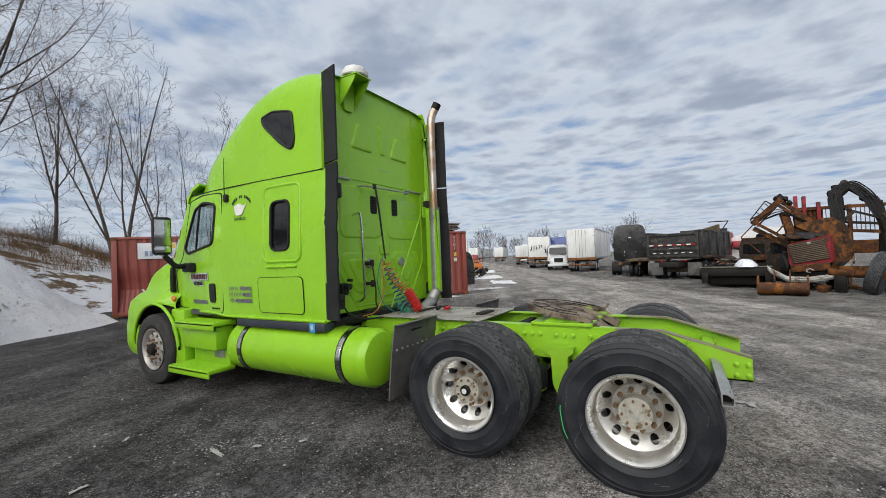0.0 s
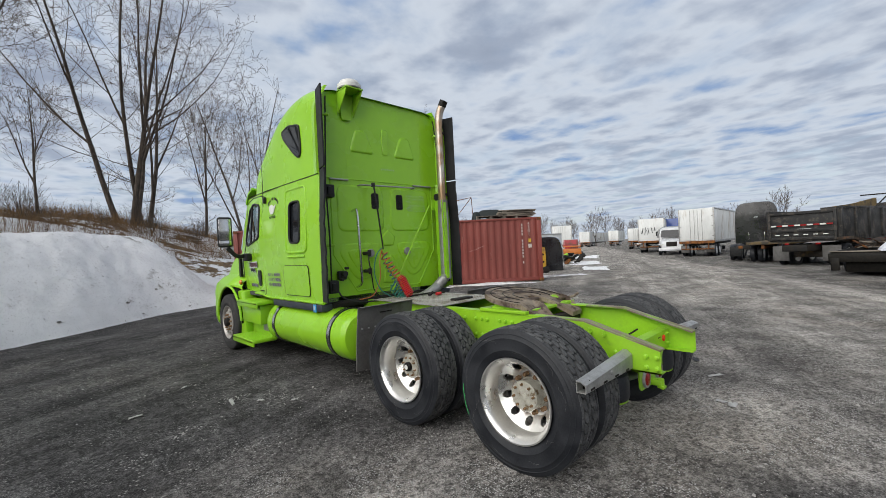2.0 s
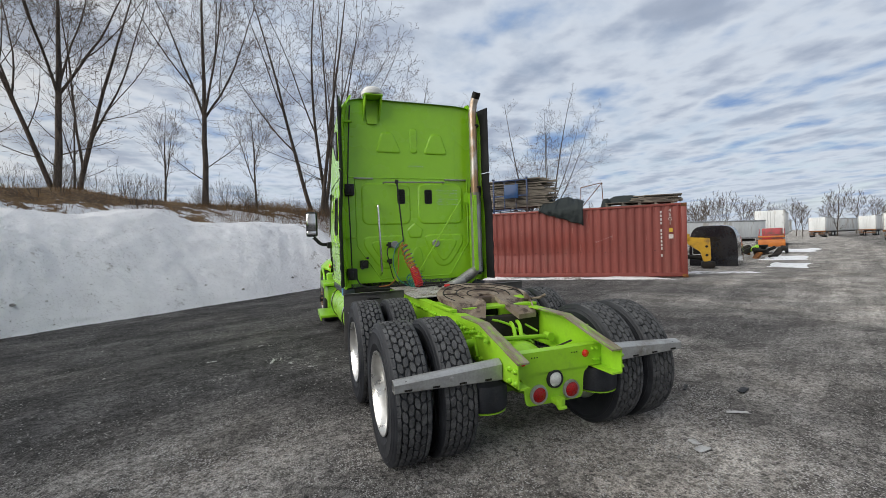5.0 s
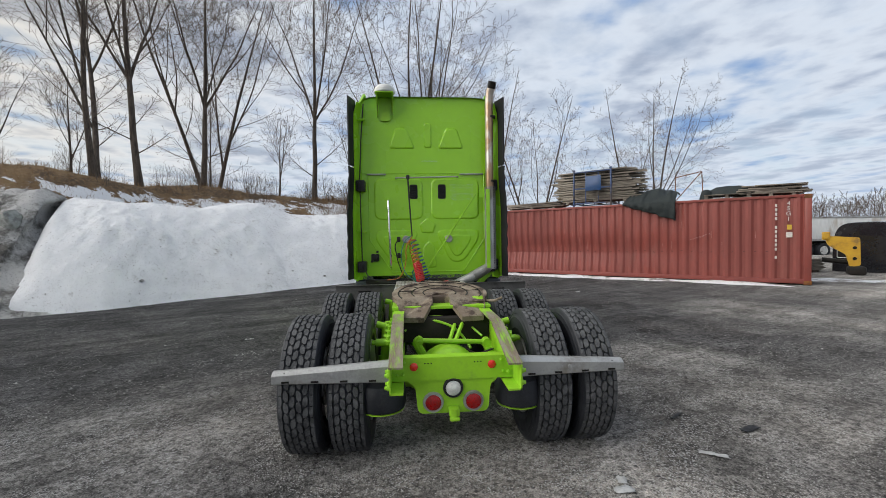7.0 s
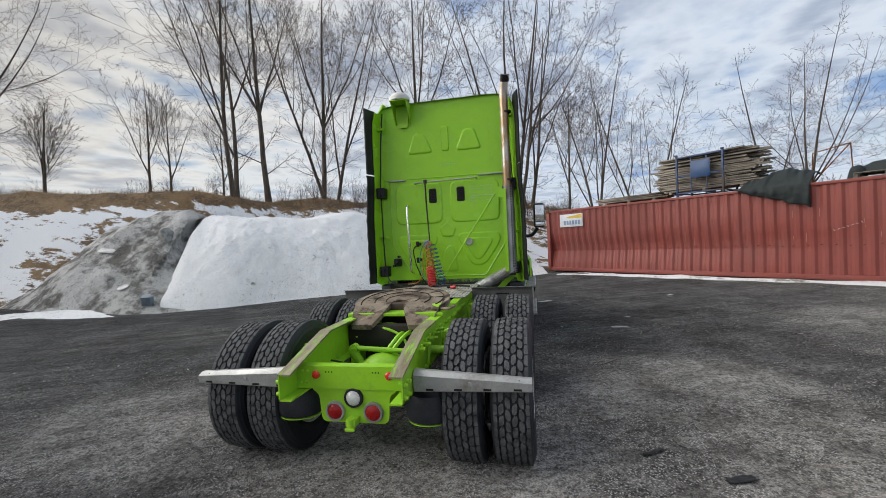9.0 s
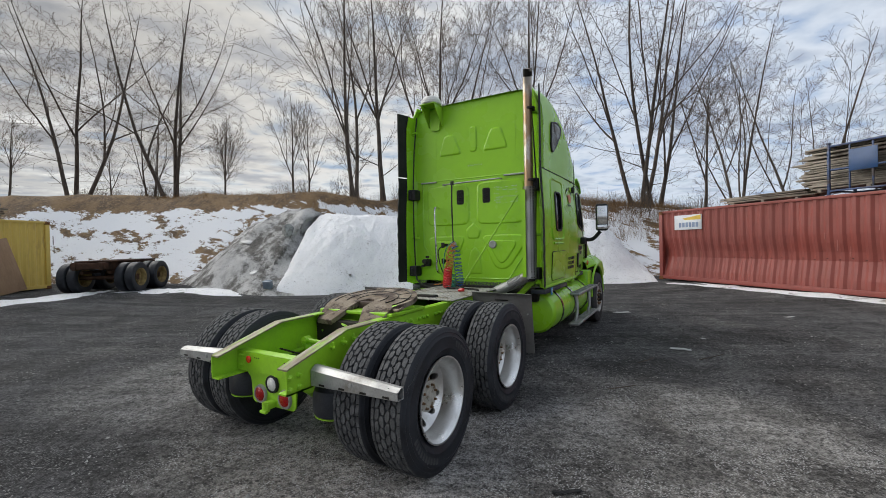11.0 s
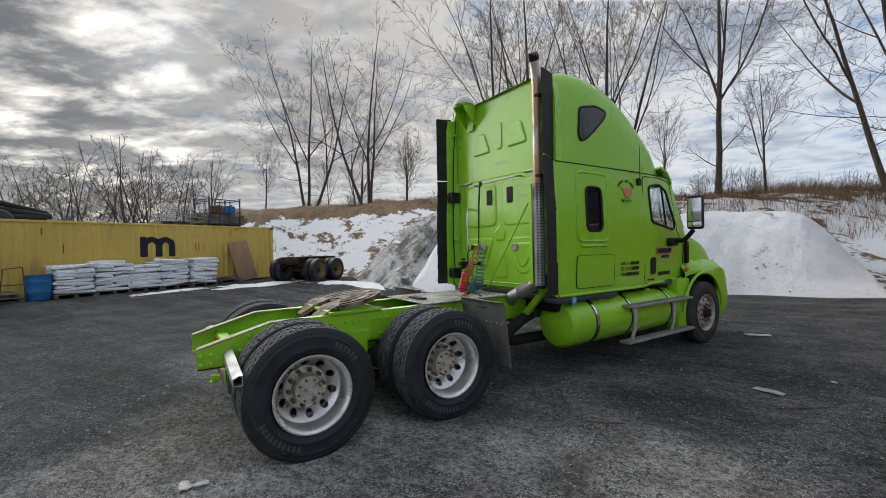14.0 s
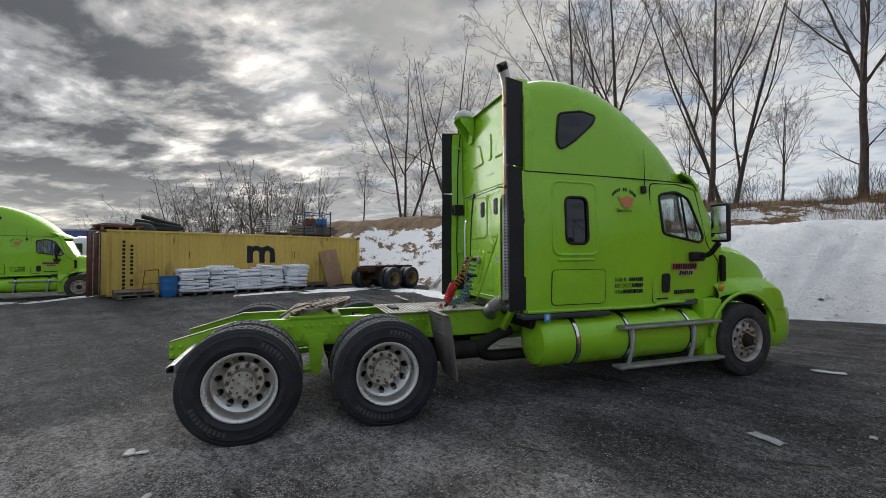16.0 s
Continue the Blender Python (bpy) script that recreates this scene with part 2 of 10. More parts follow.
INK = surf("dark_decal", (0.014, 0.014, 0.02), (0.03, 0.03, 0.04), rough=0.55, scale=30, fine=100, bump=0.0, spec=0.15)
INK_GREY = surf("grey_lavender_decal", (0.16, 0.15, 0.20), (0.11, 0.10, 0.15), rough=0.5, scale=30, fine=100, bump=0.0)
INK_WINE = surf("wine_decal", (0.10, 0.02, 0.025), (0.06, 0.015, 0.02), rough=0.5, scale=30, fine=100, bump=0.0)
INK_ORANGE = surf("orange_decal", (0.62, 0.20, 0.07), (0.5, 0.17, 0.07), rough=0.5, scale=30, fine=100, bump=0.0)
INK_PALE = surf("pale_decal", (0.55, 0.58, 0.56), (0.45, 0.5, 0.5), rough=0.5, scale=30, fine=100, bump=0.0)
SEAT = surf("grey_seat_cloth", (0.10, 0.10, 0.11), (0.07, 0.07, 0.075), rough=0.85, scale=10, fine=150, bump=0.2, spec=0.16)
RED_BOX = surf("red_container_paint", (0.235, 0.05, 0.037), (0.19, 0.044, 0.034), rough=0.55, scale=0.8, fine=12, bump=0.1, dirt=(0.21, 0.072, 0.053), amount=0.14, dirt_scale=1.6, edge=0.3, stretch=(1, 1, 0.35))
YELLOW_BOX = surf("yellow_container_paint", (0.64, 0.45, 0.095), (0.55, 0.385, 0.085), rough=0.6, scale=0.7, fine=12, bump=0.1, dirt=(0.42, 0.27, 0.08), amount=0.10, dirt_scale=1.5, stretch=(1, 1, 0.35))
RED_INSIDE = surf("dark_red_steel", (0.11, 0.022, 0.018), (0.07, 0.016, 0.014), rough=0.6, scale=3, fine=30, bump=0.15, dirt=(0.06, 0.03, 0.02), amount=0.25)
RUST = surf("rust", (0.17, 0.075, 0.035), (0.09, 0.04, 0.022), rough=0.85, scale=4, fine=50, bump=0.4, dirt=(0.24, 0.10, 0.03), amount=0.3, dirt_scale=5, spec=0.16)
RUST_ORANGE = surf("orange_rust", (0.30, 0.12, 0.025), (0.17, 0.07, 0.025), rough=0.8, scale=4, fine=50, bump=0.4, dirt=(0.08, 0.04, 0.025), amount=0.35, dirt_scale=3, spec=0.16)
WOOD = surf("weathered_planks", (0.27, 0.235, 0.19), (0.18, 0.155, 0.125), rough=0.85, scale=4, fine=60, bump=0.3, stretch=(0.3, 3, 3), dirt=(0.10, 0.085, 0.07), amount=0.25)
PLY = surf("plywood", (0.34, 0.21, 0.12), (0.27, 0.165, 0.095), rough=0.8, scale=3, fine=40, bump=0.15, stretch=(1, 1, 0.3))
TARP = surf("dark_tarpaulin", (0.022, 0.027, 0.028), (0.034, 0.040, 0.039), rough=0.7, scale=3, fine=40, bump=0.4, dist=0.01, spec=0.16)
BLUE_STEEL = surf("blue_painted_steel", (0.025, 0.055, 0.15), (0.02, 0.04, 0.10), rough=0.5, scale=6, fine=60, bump=0.15, dirt=(0.05, 0.04, 0.04), amount=0.25)
BLUE_DRUM = surf("blue_plastic_drum", (0.012, 0.14, 0.36), (0.01, 0.11, 0.28), rough=0.4, scale=4, fine=40, bump=0.1)
BAG = surf("plastic_sacks", (0.82, 0.83, 0.86), (0.68, 0.70, 0.74), rough=0.4, scale=9, fine=60, bump=0.5, dist=0.006, dirt=(0.40, 0.41, 0.45), amount=0.12, dirt_scale=7)
BARK = surf("tree_bark", (0.12, 0.098, 0.08), (0.06, 0.05, 0.042), rough=0.95, scale=4, fine=30, bump=0.6, dist=0.01, stretch=(3, 3, 0.6), spec=0.16)
TWIG = surf("twig_bark", (0.15, 0.118, 0.10), (0.09, 0.072, 0.062), rough=0.9, scale=2, fine=20, bump=0.0, spec=0.16)
GRASS = surf("dead_grass", (0.25, 0.155, 0.08), (0.15, 0.094, 0.05), rough=0.95, scale=1.5, fine=15, bump=0.0, spec=0.16)


# ---- building helpers ----
def finish(name, bm, material, smooth=True, angle=32):
    me = bpy.data.meshes.new(name)
    bm.to_mesh(me)
    bm.free()
    if isinstance(material, (list, tuple)):
        for k in material:
            me.materials.append(k)
    else:
        me.materials.append(material)
    if smooth:
        me.polygons.foreach_set("use_smooth", [True] * len(me.polygons))
        me.set_sharp_from_angle(angle=radians(angle))
    return me


def part(name, bm, material, parent, label="", smooth=True, at=None):
    ob = new(name, finish(name, bm, material, smooth))
    ob.parent = parent
    if at is not None:
        ob.matrix_basis = at
    if label:
        ob["label"] = label
    return ob


def thing(name, label, category, group="", kind="", at=None, bm=None, material=None):
    ob = new(name, finish(name, bm, material) if bm else None)
    if at is not None:
        ob.matrix_basis = at
    return tagged(ob, label, category, group, kind)


def again(ob, parent, m, label=""):
    """One more part on the same mesh."""
    o = new(ob.name.split(".")[0], ob.data)
    o.parent, o.matrix_basis = parent, m
    if label:
        o["label"] = label
    return o


def B():
    return bmesh.new()


def box(bm, c, s, bevel=0.0, m=None):
    r = bmesh.ops.create_cube(bm, size=1.0)
    vs = r["verts"]
    for v in vs:
        v.co = Vector((v.co.x * s[0], v.co.y * s[1], v.co.z * s[2]))
    if bevel:
        es = list({e for v in vs for e in v.link_edges})
        g = bmesh.ops.bevel(bm, geom=es, offset=min(bevel, min(s) * 0.45), segments=2, affect="EDGES", profile=0.5)
        vs = list({v for f in g["faces"] for v in f.verts} | {v for v in vs if v.is_valid})
    t = Matrix.Translation(c) @ (m or Matrix())
    for v in vs:
        v.co = t @ v.co
    return bm


def frame_of(d):
    d = Vector(d).normalized()
    a = Vector((0, 0, 1)) if abs(d.z) < 0.9 else Vector((1, 0, 0))
    u = d.cross(a).normalized()
    return u, d.cross(u).normalized()


def rod(bm, p, q, r, r2=None, seg=12, caps=True):
    """A round bar or cone from p to q."""
    r2 = r if r2 is None else r2
    p, q = Vector(p), Vector(q)
    u, w = frame_of(q - p)
    rings = []
    for c, rad in ((p, r), (q, r2)):
        rings.append([bm.verts.new(c + (u * math.cos(a) + w * math.sin(a)) * rad) for a in (2 * math.pi * k / seg for k in range(seg))])
    for k in range(seg):
        j = (k + 1) % seg
        bm.faces.new((rings[0][k], rings[0][j], rings[1][j], rings[1][k]))
    if caps:
        bm.faces.new(rings[0][::-1])
        bm.faces.new(rings[1])
    return bm


def tube(bm, pts, r, seg=8, closed=False):
    """A round bar along a line of points; r is one radius or one for each point."""
    pts = [Vector(p) for p in pts]
    n = len(pts)
    rings = []
    u = None
    for i, p in enumerate(pts):
        a = pts[i - 1] if i or closed else p
        b = pts[(i + 1) % n] if i < n - 1 or closed else p
        d = (b - a).normalized()
        if u is None:
            u = frame_of(d)[0]
        u = (u - d * u.dot(d))
        u = u.normalized() if u.length > 1e-6 else frame_of(d)[0]
        w = d.cross(u)
        rad = r[i] if isinstance(r, (list, tuple)) else r
        rings.append([bm.verts.new(p + (u * math.cos(t) + w * math.sin(t)) * rad) for t in (2 * math.pi * k / seg for k in range(seg))])
    for i in range(n if closed else n - 1):
        a, b = rings[i], rings[(i + 1) % n]
        for k in range(seg):
            j = (k + 1) % seg
            bm.faces.new((a[k], a[j], b[j], b[k]))
    if not closed:
        bm.faces.new(rings[0][::-1])
        bm.faces.new(rings[-1])
    return bm


def bent(pts, r=0.08, n=5):
    """A line of points with its inner corners rounded."""
    pts = [Vector(p) for p in pts]
    out = [pts[0]]
    for a, b, c in zip(pts, pts[1:], pts[2:]):
        k1, k2 = min(r, (a - b).length * 0.45), min(r, (c - b).length * 0.45)
        s, e = b + (a - b).normalized() * k1, b + (c - b).normalized() * k2
        for i in range(n + 1):
            t = i / n
            out.append(s * (1 - t) ** 2 + b * 2 * t * (1 - t) + e * t * t)
    return out + [pts[-1]]


def rounded(pts, r=0.05, n=4):
    """A closed 2D outline with rounded corners."""
    out = []
    m = len(pts)
    for i in range(m):
        a, b, c = (Vector(pts[(i + k) % m]) for k in (-1, 0, 1))
        k1, k2 = min(r, (a - b).length * 0.48), min(r, (c - b).length * 0.48)
        s, e = b + (a - b).normalized() * k1, b + (c - b).normalized() * k2
        for j in range(n + 1):
            t = j / n
            out.append(s * (1 - t) ** 2 + b * 2 * t * (1 - t) + e * t * t)
    return [(p.x, p.y) for p in out]


def rect(a0, b0, a1, b1, r=0.05, n=4):
    return rounded([(a0, b0), (a1, b0), (a1, b1), (a0, b1)], r, n)


def prism(bm, outline, put, t0, t1):
    """A 2D outline made solid between depths t0 and t1; put(a, b, depth) gives the place."""
    lo = [bm.verts.new(put(a, b, t0)) for a, b in outline]
    hi = [bm.verts.new(put(a, b, t1)) for a, b in outline]
    n = len(outline)
    fs = [bm.faces.new(lo[::-1]), bm.faces.new(hi)]
    for k in range(n):
        j = (k + 1) % n
        fs.append(bm.faces.new((lo[k], lo[j], hi[j], hi[k])))
    bmesh.ops.recalc_face_normals(bm, faces=fs)
    return bm


def emboss(bm, outline, put, depth, chamfer=0.03):
    """A pressed panel: the outline at depth 0, a smaller one raised by depth."""
    cx, cy = sum(p[0] for p in outline) / len(outline), sum(p[1] for p in outline) / len(outline)
    rings = []
    for k, d in ((0.0, 0.0), (0.5, depth * 0.75), (1.0, depth)):
        ring = []
        for a, b in outline:
            v = Vector((a - cx, b - cy))
            f = max(0.2, 1 - chamfer * k / max(v.length, 1e-3))
            ring.append(bm.verts.new(put(cx + v.x * f, cy + v.y * f, d)))
        rings.append(ring)
    n = len(outline)
    fs = [bm.faces.new(rings[2])]
    for q in range(2):
        for k in range(n):
            j = (k + 1) % n
            fs.append(bm.faces.new((rings[q][k], rings[q][j], rings[q + 1][j], rings[q + 1][k])))
    bmesh.ops.recalc_face_normals(bm, faces=fs)
    return bm


def sheet(bm, outline, holes, put):
    """A flat-filled sheet with holes."""
    es = []
    for loop in [outline] + list(holes):
        vs = [bm.verts.new((a, b, 0)) for a, b in loop]
        es += [bm.edges.new((vs[k], vs[(k + 1) % len(vs)])) for k in range(len(vs))]
    r = bmesh.ops.triangle_fill(bm, use_beauty=True, use_dissolve=False, edges=es)
    vs = {v for e in es for v in e.verts}
    for v in vs:
        v.co = Vector(put(v.co.x, v.co.y))
    return [g for g in r["geom"] if isinstance(g, bmesh.types.BMFace)]


def revolve(bm, profile, axis="x", seg=48, c=(0, 0, 0), closed=False):
    """Turns a profile of (radius, along) round an axis through c."""
    rings = []
    for r, a in profile:
        ring = []
        for k in range(seg):
            t = 2 * math.pi * k / seg
            p, q = r * math.cos(t), r * math.sin(t)
            v = {"x": (a, p, q), "y": (q, a, p), "z": (p, q, a)}[axis]
            ring.append(bm.verts.new(Vector(v) + Vector(c)))
        rings.append(ring)
    n = len(rings)
    for i in range(n if closed else n - 1):
        a, b = rings[i], rings[(i + 1) % n]
        for k in range(seg):
            j = (k + 1) % seg
            bm.faces.new((a[k], a[j], b[j], b[k]))
    if not closed:
        for ring in (rings[0][::-1], rings[-1]):
            if (ring[0].co - ring[1].co).length > 1e-5:
                bm.faces.new(ring)
    bmesh.ops.recalc_face_normals(bm, faces=bm.faces)
    return bm


def loft(bm, rings, caps=(False, False), closed=False):
    """Skin between rings that have the same number of points."""
    vr = [[bm.verts.new(p) for p in ring] for ring in rings]
    n = len(vr[0])
    for a, b in zip(vr, vr[1:]):
        for k in range(n if closed else n - 1):
            j = (k + 1) % n
            bm.faces.new((a[k], a[j], b[j], b[k]))
    if caps[0]:
        bm.faces.new(vr[0][::-1])
    if caps[1]:
        bm.faces.new(vr[-1])
    return bm


def lerp_at(table, t):
    for (a, p), (b, q) in zip(table, table[1:]):
        if t <= b:
            s = max(0.0, (t - a) / (b - a))
            return p + (q - p) * s
    return table[-1][1]


def smooth_at(table, t):
    """Monotone-ish smooth reading of a table (Catmull-Rom)."""
    n = len(table)
    for i in range(n - 1):
        (a, p), (b, q) = table[i], table[i + 1]
        if t <= b or i == n - 2:
            s = min(1.0, max(0.0, (t - a) / (b - a)))
            p0 = table[i - 1] if i else (a - (b - a), p - (q - p))
            q1 = table[i + 2] if i + 2 < n else (b + (b - a), q + (q - p))
            m0, m1 = (q - p0[1]) / (b - p0[0]) * (b - a), (q1[1] - p) / (q1[0] - a) * (b - a)
            s2, s3 = s * s, s * s * s
            return (2 * s3 - 3 * s2 + 1) * p + (s3 - 2 * s2 + s) * m0 + (-2 * s3 + 3 * s2) * q + (s3 - s2) * m1


def sstep(a, b, t):
    t = min(1.0, max(0.0, (t - a) / (b - a)))
    return t * t * (3 - 2 * t)


# ---- ground ----
def asphalt_material():
    mt = bpy.data.materials.new("old_asphalt")
    mt.use_nodes = True
    nt = mt.node_tree
    N, L = nt.nodes.new, nt.links.new
    bs = nt.nodes["Principled BSDF"]
    tc = N("ShaderNodeTexCoord")

    def noise_tex(sc, detail=5, rg=0.55, stretch=None, turn=0.0):
        vec = tc.outputs["Object"]
        if stretch:
            mp = N("ShaderNodeMapping")
            mp.vector_type = "TEXTURE"
            mp.inputs["Scale"].default_value = [1 / q for q in stretch]
            mp.inputs["Rotation"].default_value = (0, 0, radians(turn))
            L(vec, mp.inputs[0])
            vec = mp.outputs[0]
        n = N("ShaderNodeTexNoise")
        n.inputs["Scale"].default_value, n.inputs["Detail"].default_value, n.inputs["Roughness"].default_value = sc, detail, rg
        L(vec, n.inputs["Vector"])
        return n.outputs["Fac"]

    def mr(fac, a, b, c=0.0, d=1.0):
        n = N("ShaderNodeMapRange")
        n.interpolation_type = "SMOOTHSTEP"
        L(fac, n.inputs[0])
        for k, v in enumerate((a, b, c, d)):
            n.inputs[k + 1].default_value = v
        return n.outputs[0]

    def mix(fac, a, b, kind="MIX"):
        n = N("ShaderNodeMix")
        n.data_type, n.blend_type = "RGBA", kind
        L(fac, n.inputs[0])
        for k, v in ((6, a), (7, b)):
            if isinstance(v, tuple):
                n.inputs[k].default_value = (*v, 1)
            else:
                L(v, n.inputs[k])
        return n.outputs[2]

    def mul(a, b):
        n = N("ShaderNodeMath")
        n.operation = "MULTIPLY"
        for k, v in enumerate((a, b)):
            if isinstance(v, (int, float)):
                n.inputs[k].default_value = v
            else:
                L(v, n.inputs[k])
        return n.outputs[0]

    wide, mid, grit = noise_tex(0.16, 4), noise_tex(1.1, 7, 0.65), noise_tex(70, 4, 0.7)
    clumps = noise_tex(20, 8, 0.82)
    tracks = noise_tex(0.5, 5, 0.6, (0.14, 1.6, 1), 26)
    vor = N("ShaderNodeTexVoronoi")
    vor.inputs["Scale"].default_value = 75.0
    L(tc.outputs["Object"], vor.inputs["Vector"])
    # darker sealed asphalt to the west and north, paler worn and dusty to the east and south
    def along(v):
        n = N("ShaderNodeVectorMath")
        n.operation = "DOT_PRODUCT"
        L(tc.outputs["Object"], n.inputs[0])
        n.inputs[1].default_value = v
        return n.outputs["Value"]

    def plus(a, b):
        n = N("ShaderNodeMath")
        L(a, n.inputs[0])
        if isinstance(b, float):
            n.inputs[1].default_value = b
        else:
            L(b, n.inputs[1])
        return n.outputs[0]

    def spot(x, y, far, near, amount):
        """A round place on the asphalt, paler or darker by amount."""
        n = N("ShaderNodeVectorMath")
        n.operation = "DISTANCE"
        L(tc.outputs["Object"], n.inputs[0])
        n.inputs[1].default_value = (x, y, 0)
        return mr(n.outputs["Value"], far, near, 0.0, amount)

    # round places lightened or darkened in the colour; the first offsets the truck's shade
    worn = mr(plus(plus(mul(wide, 0.7), along((0.024, -0.014, 0))), plus(plus(spot(0.4, -0.1, 2.0, 0.5, 0.24), plus(spot(2.6, 1.4, 2.4, 0.7, 0.17), spot(-2.7, 0.0, 3.0, 0.3, 0.22))), plus(plus(spot(-1.2, -2.3, 2.4, 0.6, -0.10), spot(-3.0, -3.0, 2.5, 0.6, -0.22)), spot(3.4, 4.6, 2.4, 0.8, -0.22)))), 0.36, 0.62)
    base = mix(worn, (0.070, 0.068, 0.068), (0.235, 0.222, 0.206))
    # darker strip along the parked vehicles
    edge = plus(along((-0.48, 0.88, 0)), mul(noise_tex(0.3, 4), 2.0))
    base = mix(mul(mr(edge, -5.6, -6.6), 0.75), base, (0.055, 0.053, 0.052))
    base = mix(mul(mul(mr(noise_tex(0.45, 7, 0.66), 0.48, 0.66), mr(worn, 0.0, 1.0, 0.25, 1.0)), 0.6), base, (0.192, 0.172, 0.152))
    wear = mul(mr(mid, 0.38, 0.62, 0.66, 1.36), mr(tracks, 0.42, 0.62, 1.12, 0.74))
    wear = mul(wear, mul(mr(clumps, 0.40, 0.60, 0.52, 1.56), mr(grit, 0.40, 0.66, 1.35, 0.5)))
    wear = mul(wear, mr(noise_tex(2.2, 6, 0.7, (0.12, 1.5, 1), 26), 0.40, 0.60, 0.82, 1.16))
    sc = N("ShaderNodeVectorMath")
    sc.operation = "SCALE"
    L(base, sc.inputs[0])
    L(wear, sc.inputs["Scale"])
    stone = mul(mr(vor.outputs["Color"], 0.46, 0.58), mr(vor.outputs["Distance"], 0.52, 0.32))
    stone = mul(stone, mul(mr(noise_tex(1.7, 7, 0.7), 0.43, 0.57, 0.06, 1.0), mr(worn, 0.0, 0.6, 0.35, 0.9)))
    base = mix(stone, sc.outputs[0], (0.49, 0.485, 0.475))
    pebble = N("ShaderNodeTexVoronoi")
    pebble.inputs["Scale"].default_value = 30.0
    L(tc.outputs["Object"], pebble.inputs["Vector"])
    big = mul(mr(pebble.outputs["Color"], 0.66, 0.74), mr(pebble.outputs["Distance"], 0.36, 0.22))
    base = mix(mul(big, mr(noise_tex(0.9, 6, 0.7), 0.42, 0.60, 0.1, 0.9)), base, (0.40, 0.39, 0.37))
    # dark flecks between the pebbles, in the colour only, without relief
    dents = mul(mr(pebble.outputs["Color"], 0.30, 0.22), mr(pebble.outputs["Distance"], 0.5, 0.3))
    base = mix(mul(dents, 0.6), base, (0.022, 0.022, 0.023))
    L(base, bs.inputs["Base Color"])
    L(mr(mid, 0.3, 0.7, 0.62, 0.9), bs.inputs["Roughness"])
    bs.inputs["Specular IOR Level"].default_value = 0.04
    bs.inputs["Diffuse Roughness"].default_value = 1.0
    b1, b2 = N("ShaderNodeBump"), N("ShaderNodeBump")
    b1.inputs["Strength"].default_value, b1.inputs["Distance"].default_value = 1.0, 0.012
    L(vor.outputs["Distance"], b1.inputs["Height"])
    b2.inputs["Strength"].default_value, b2.inputs["Distance"].default_value = 0.8, 0.04
    L(noise_tex(6, 8, 0.7), b2.inputs["Height"])
    L(b1.outputs[0], b2.inputs["Normal"])
    L(b2.outputs[0], bs.inputs["Normal"])
    return mt


ASPHALT = asphalt_material()


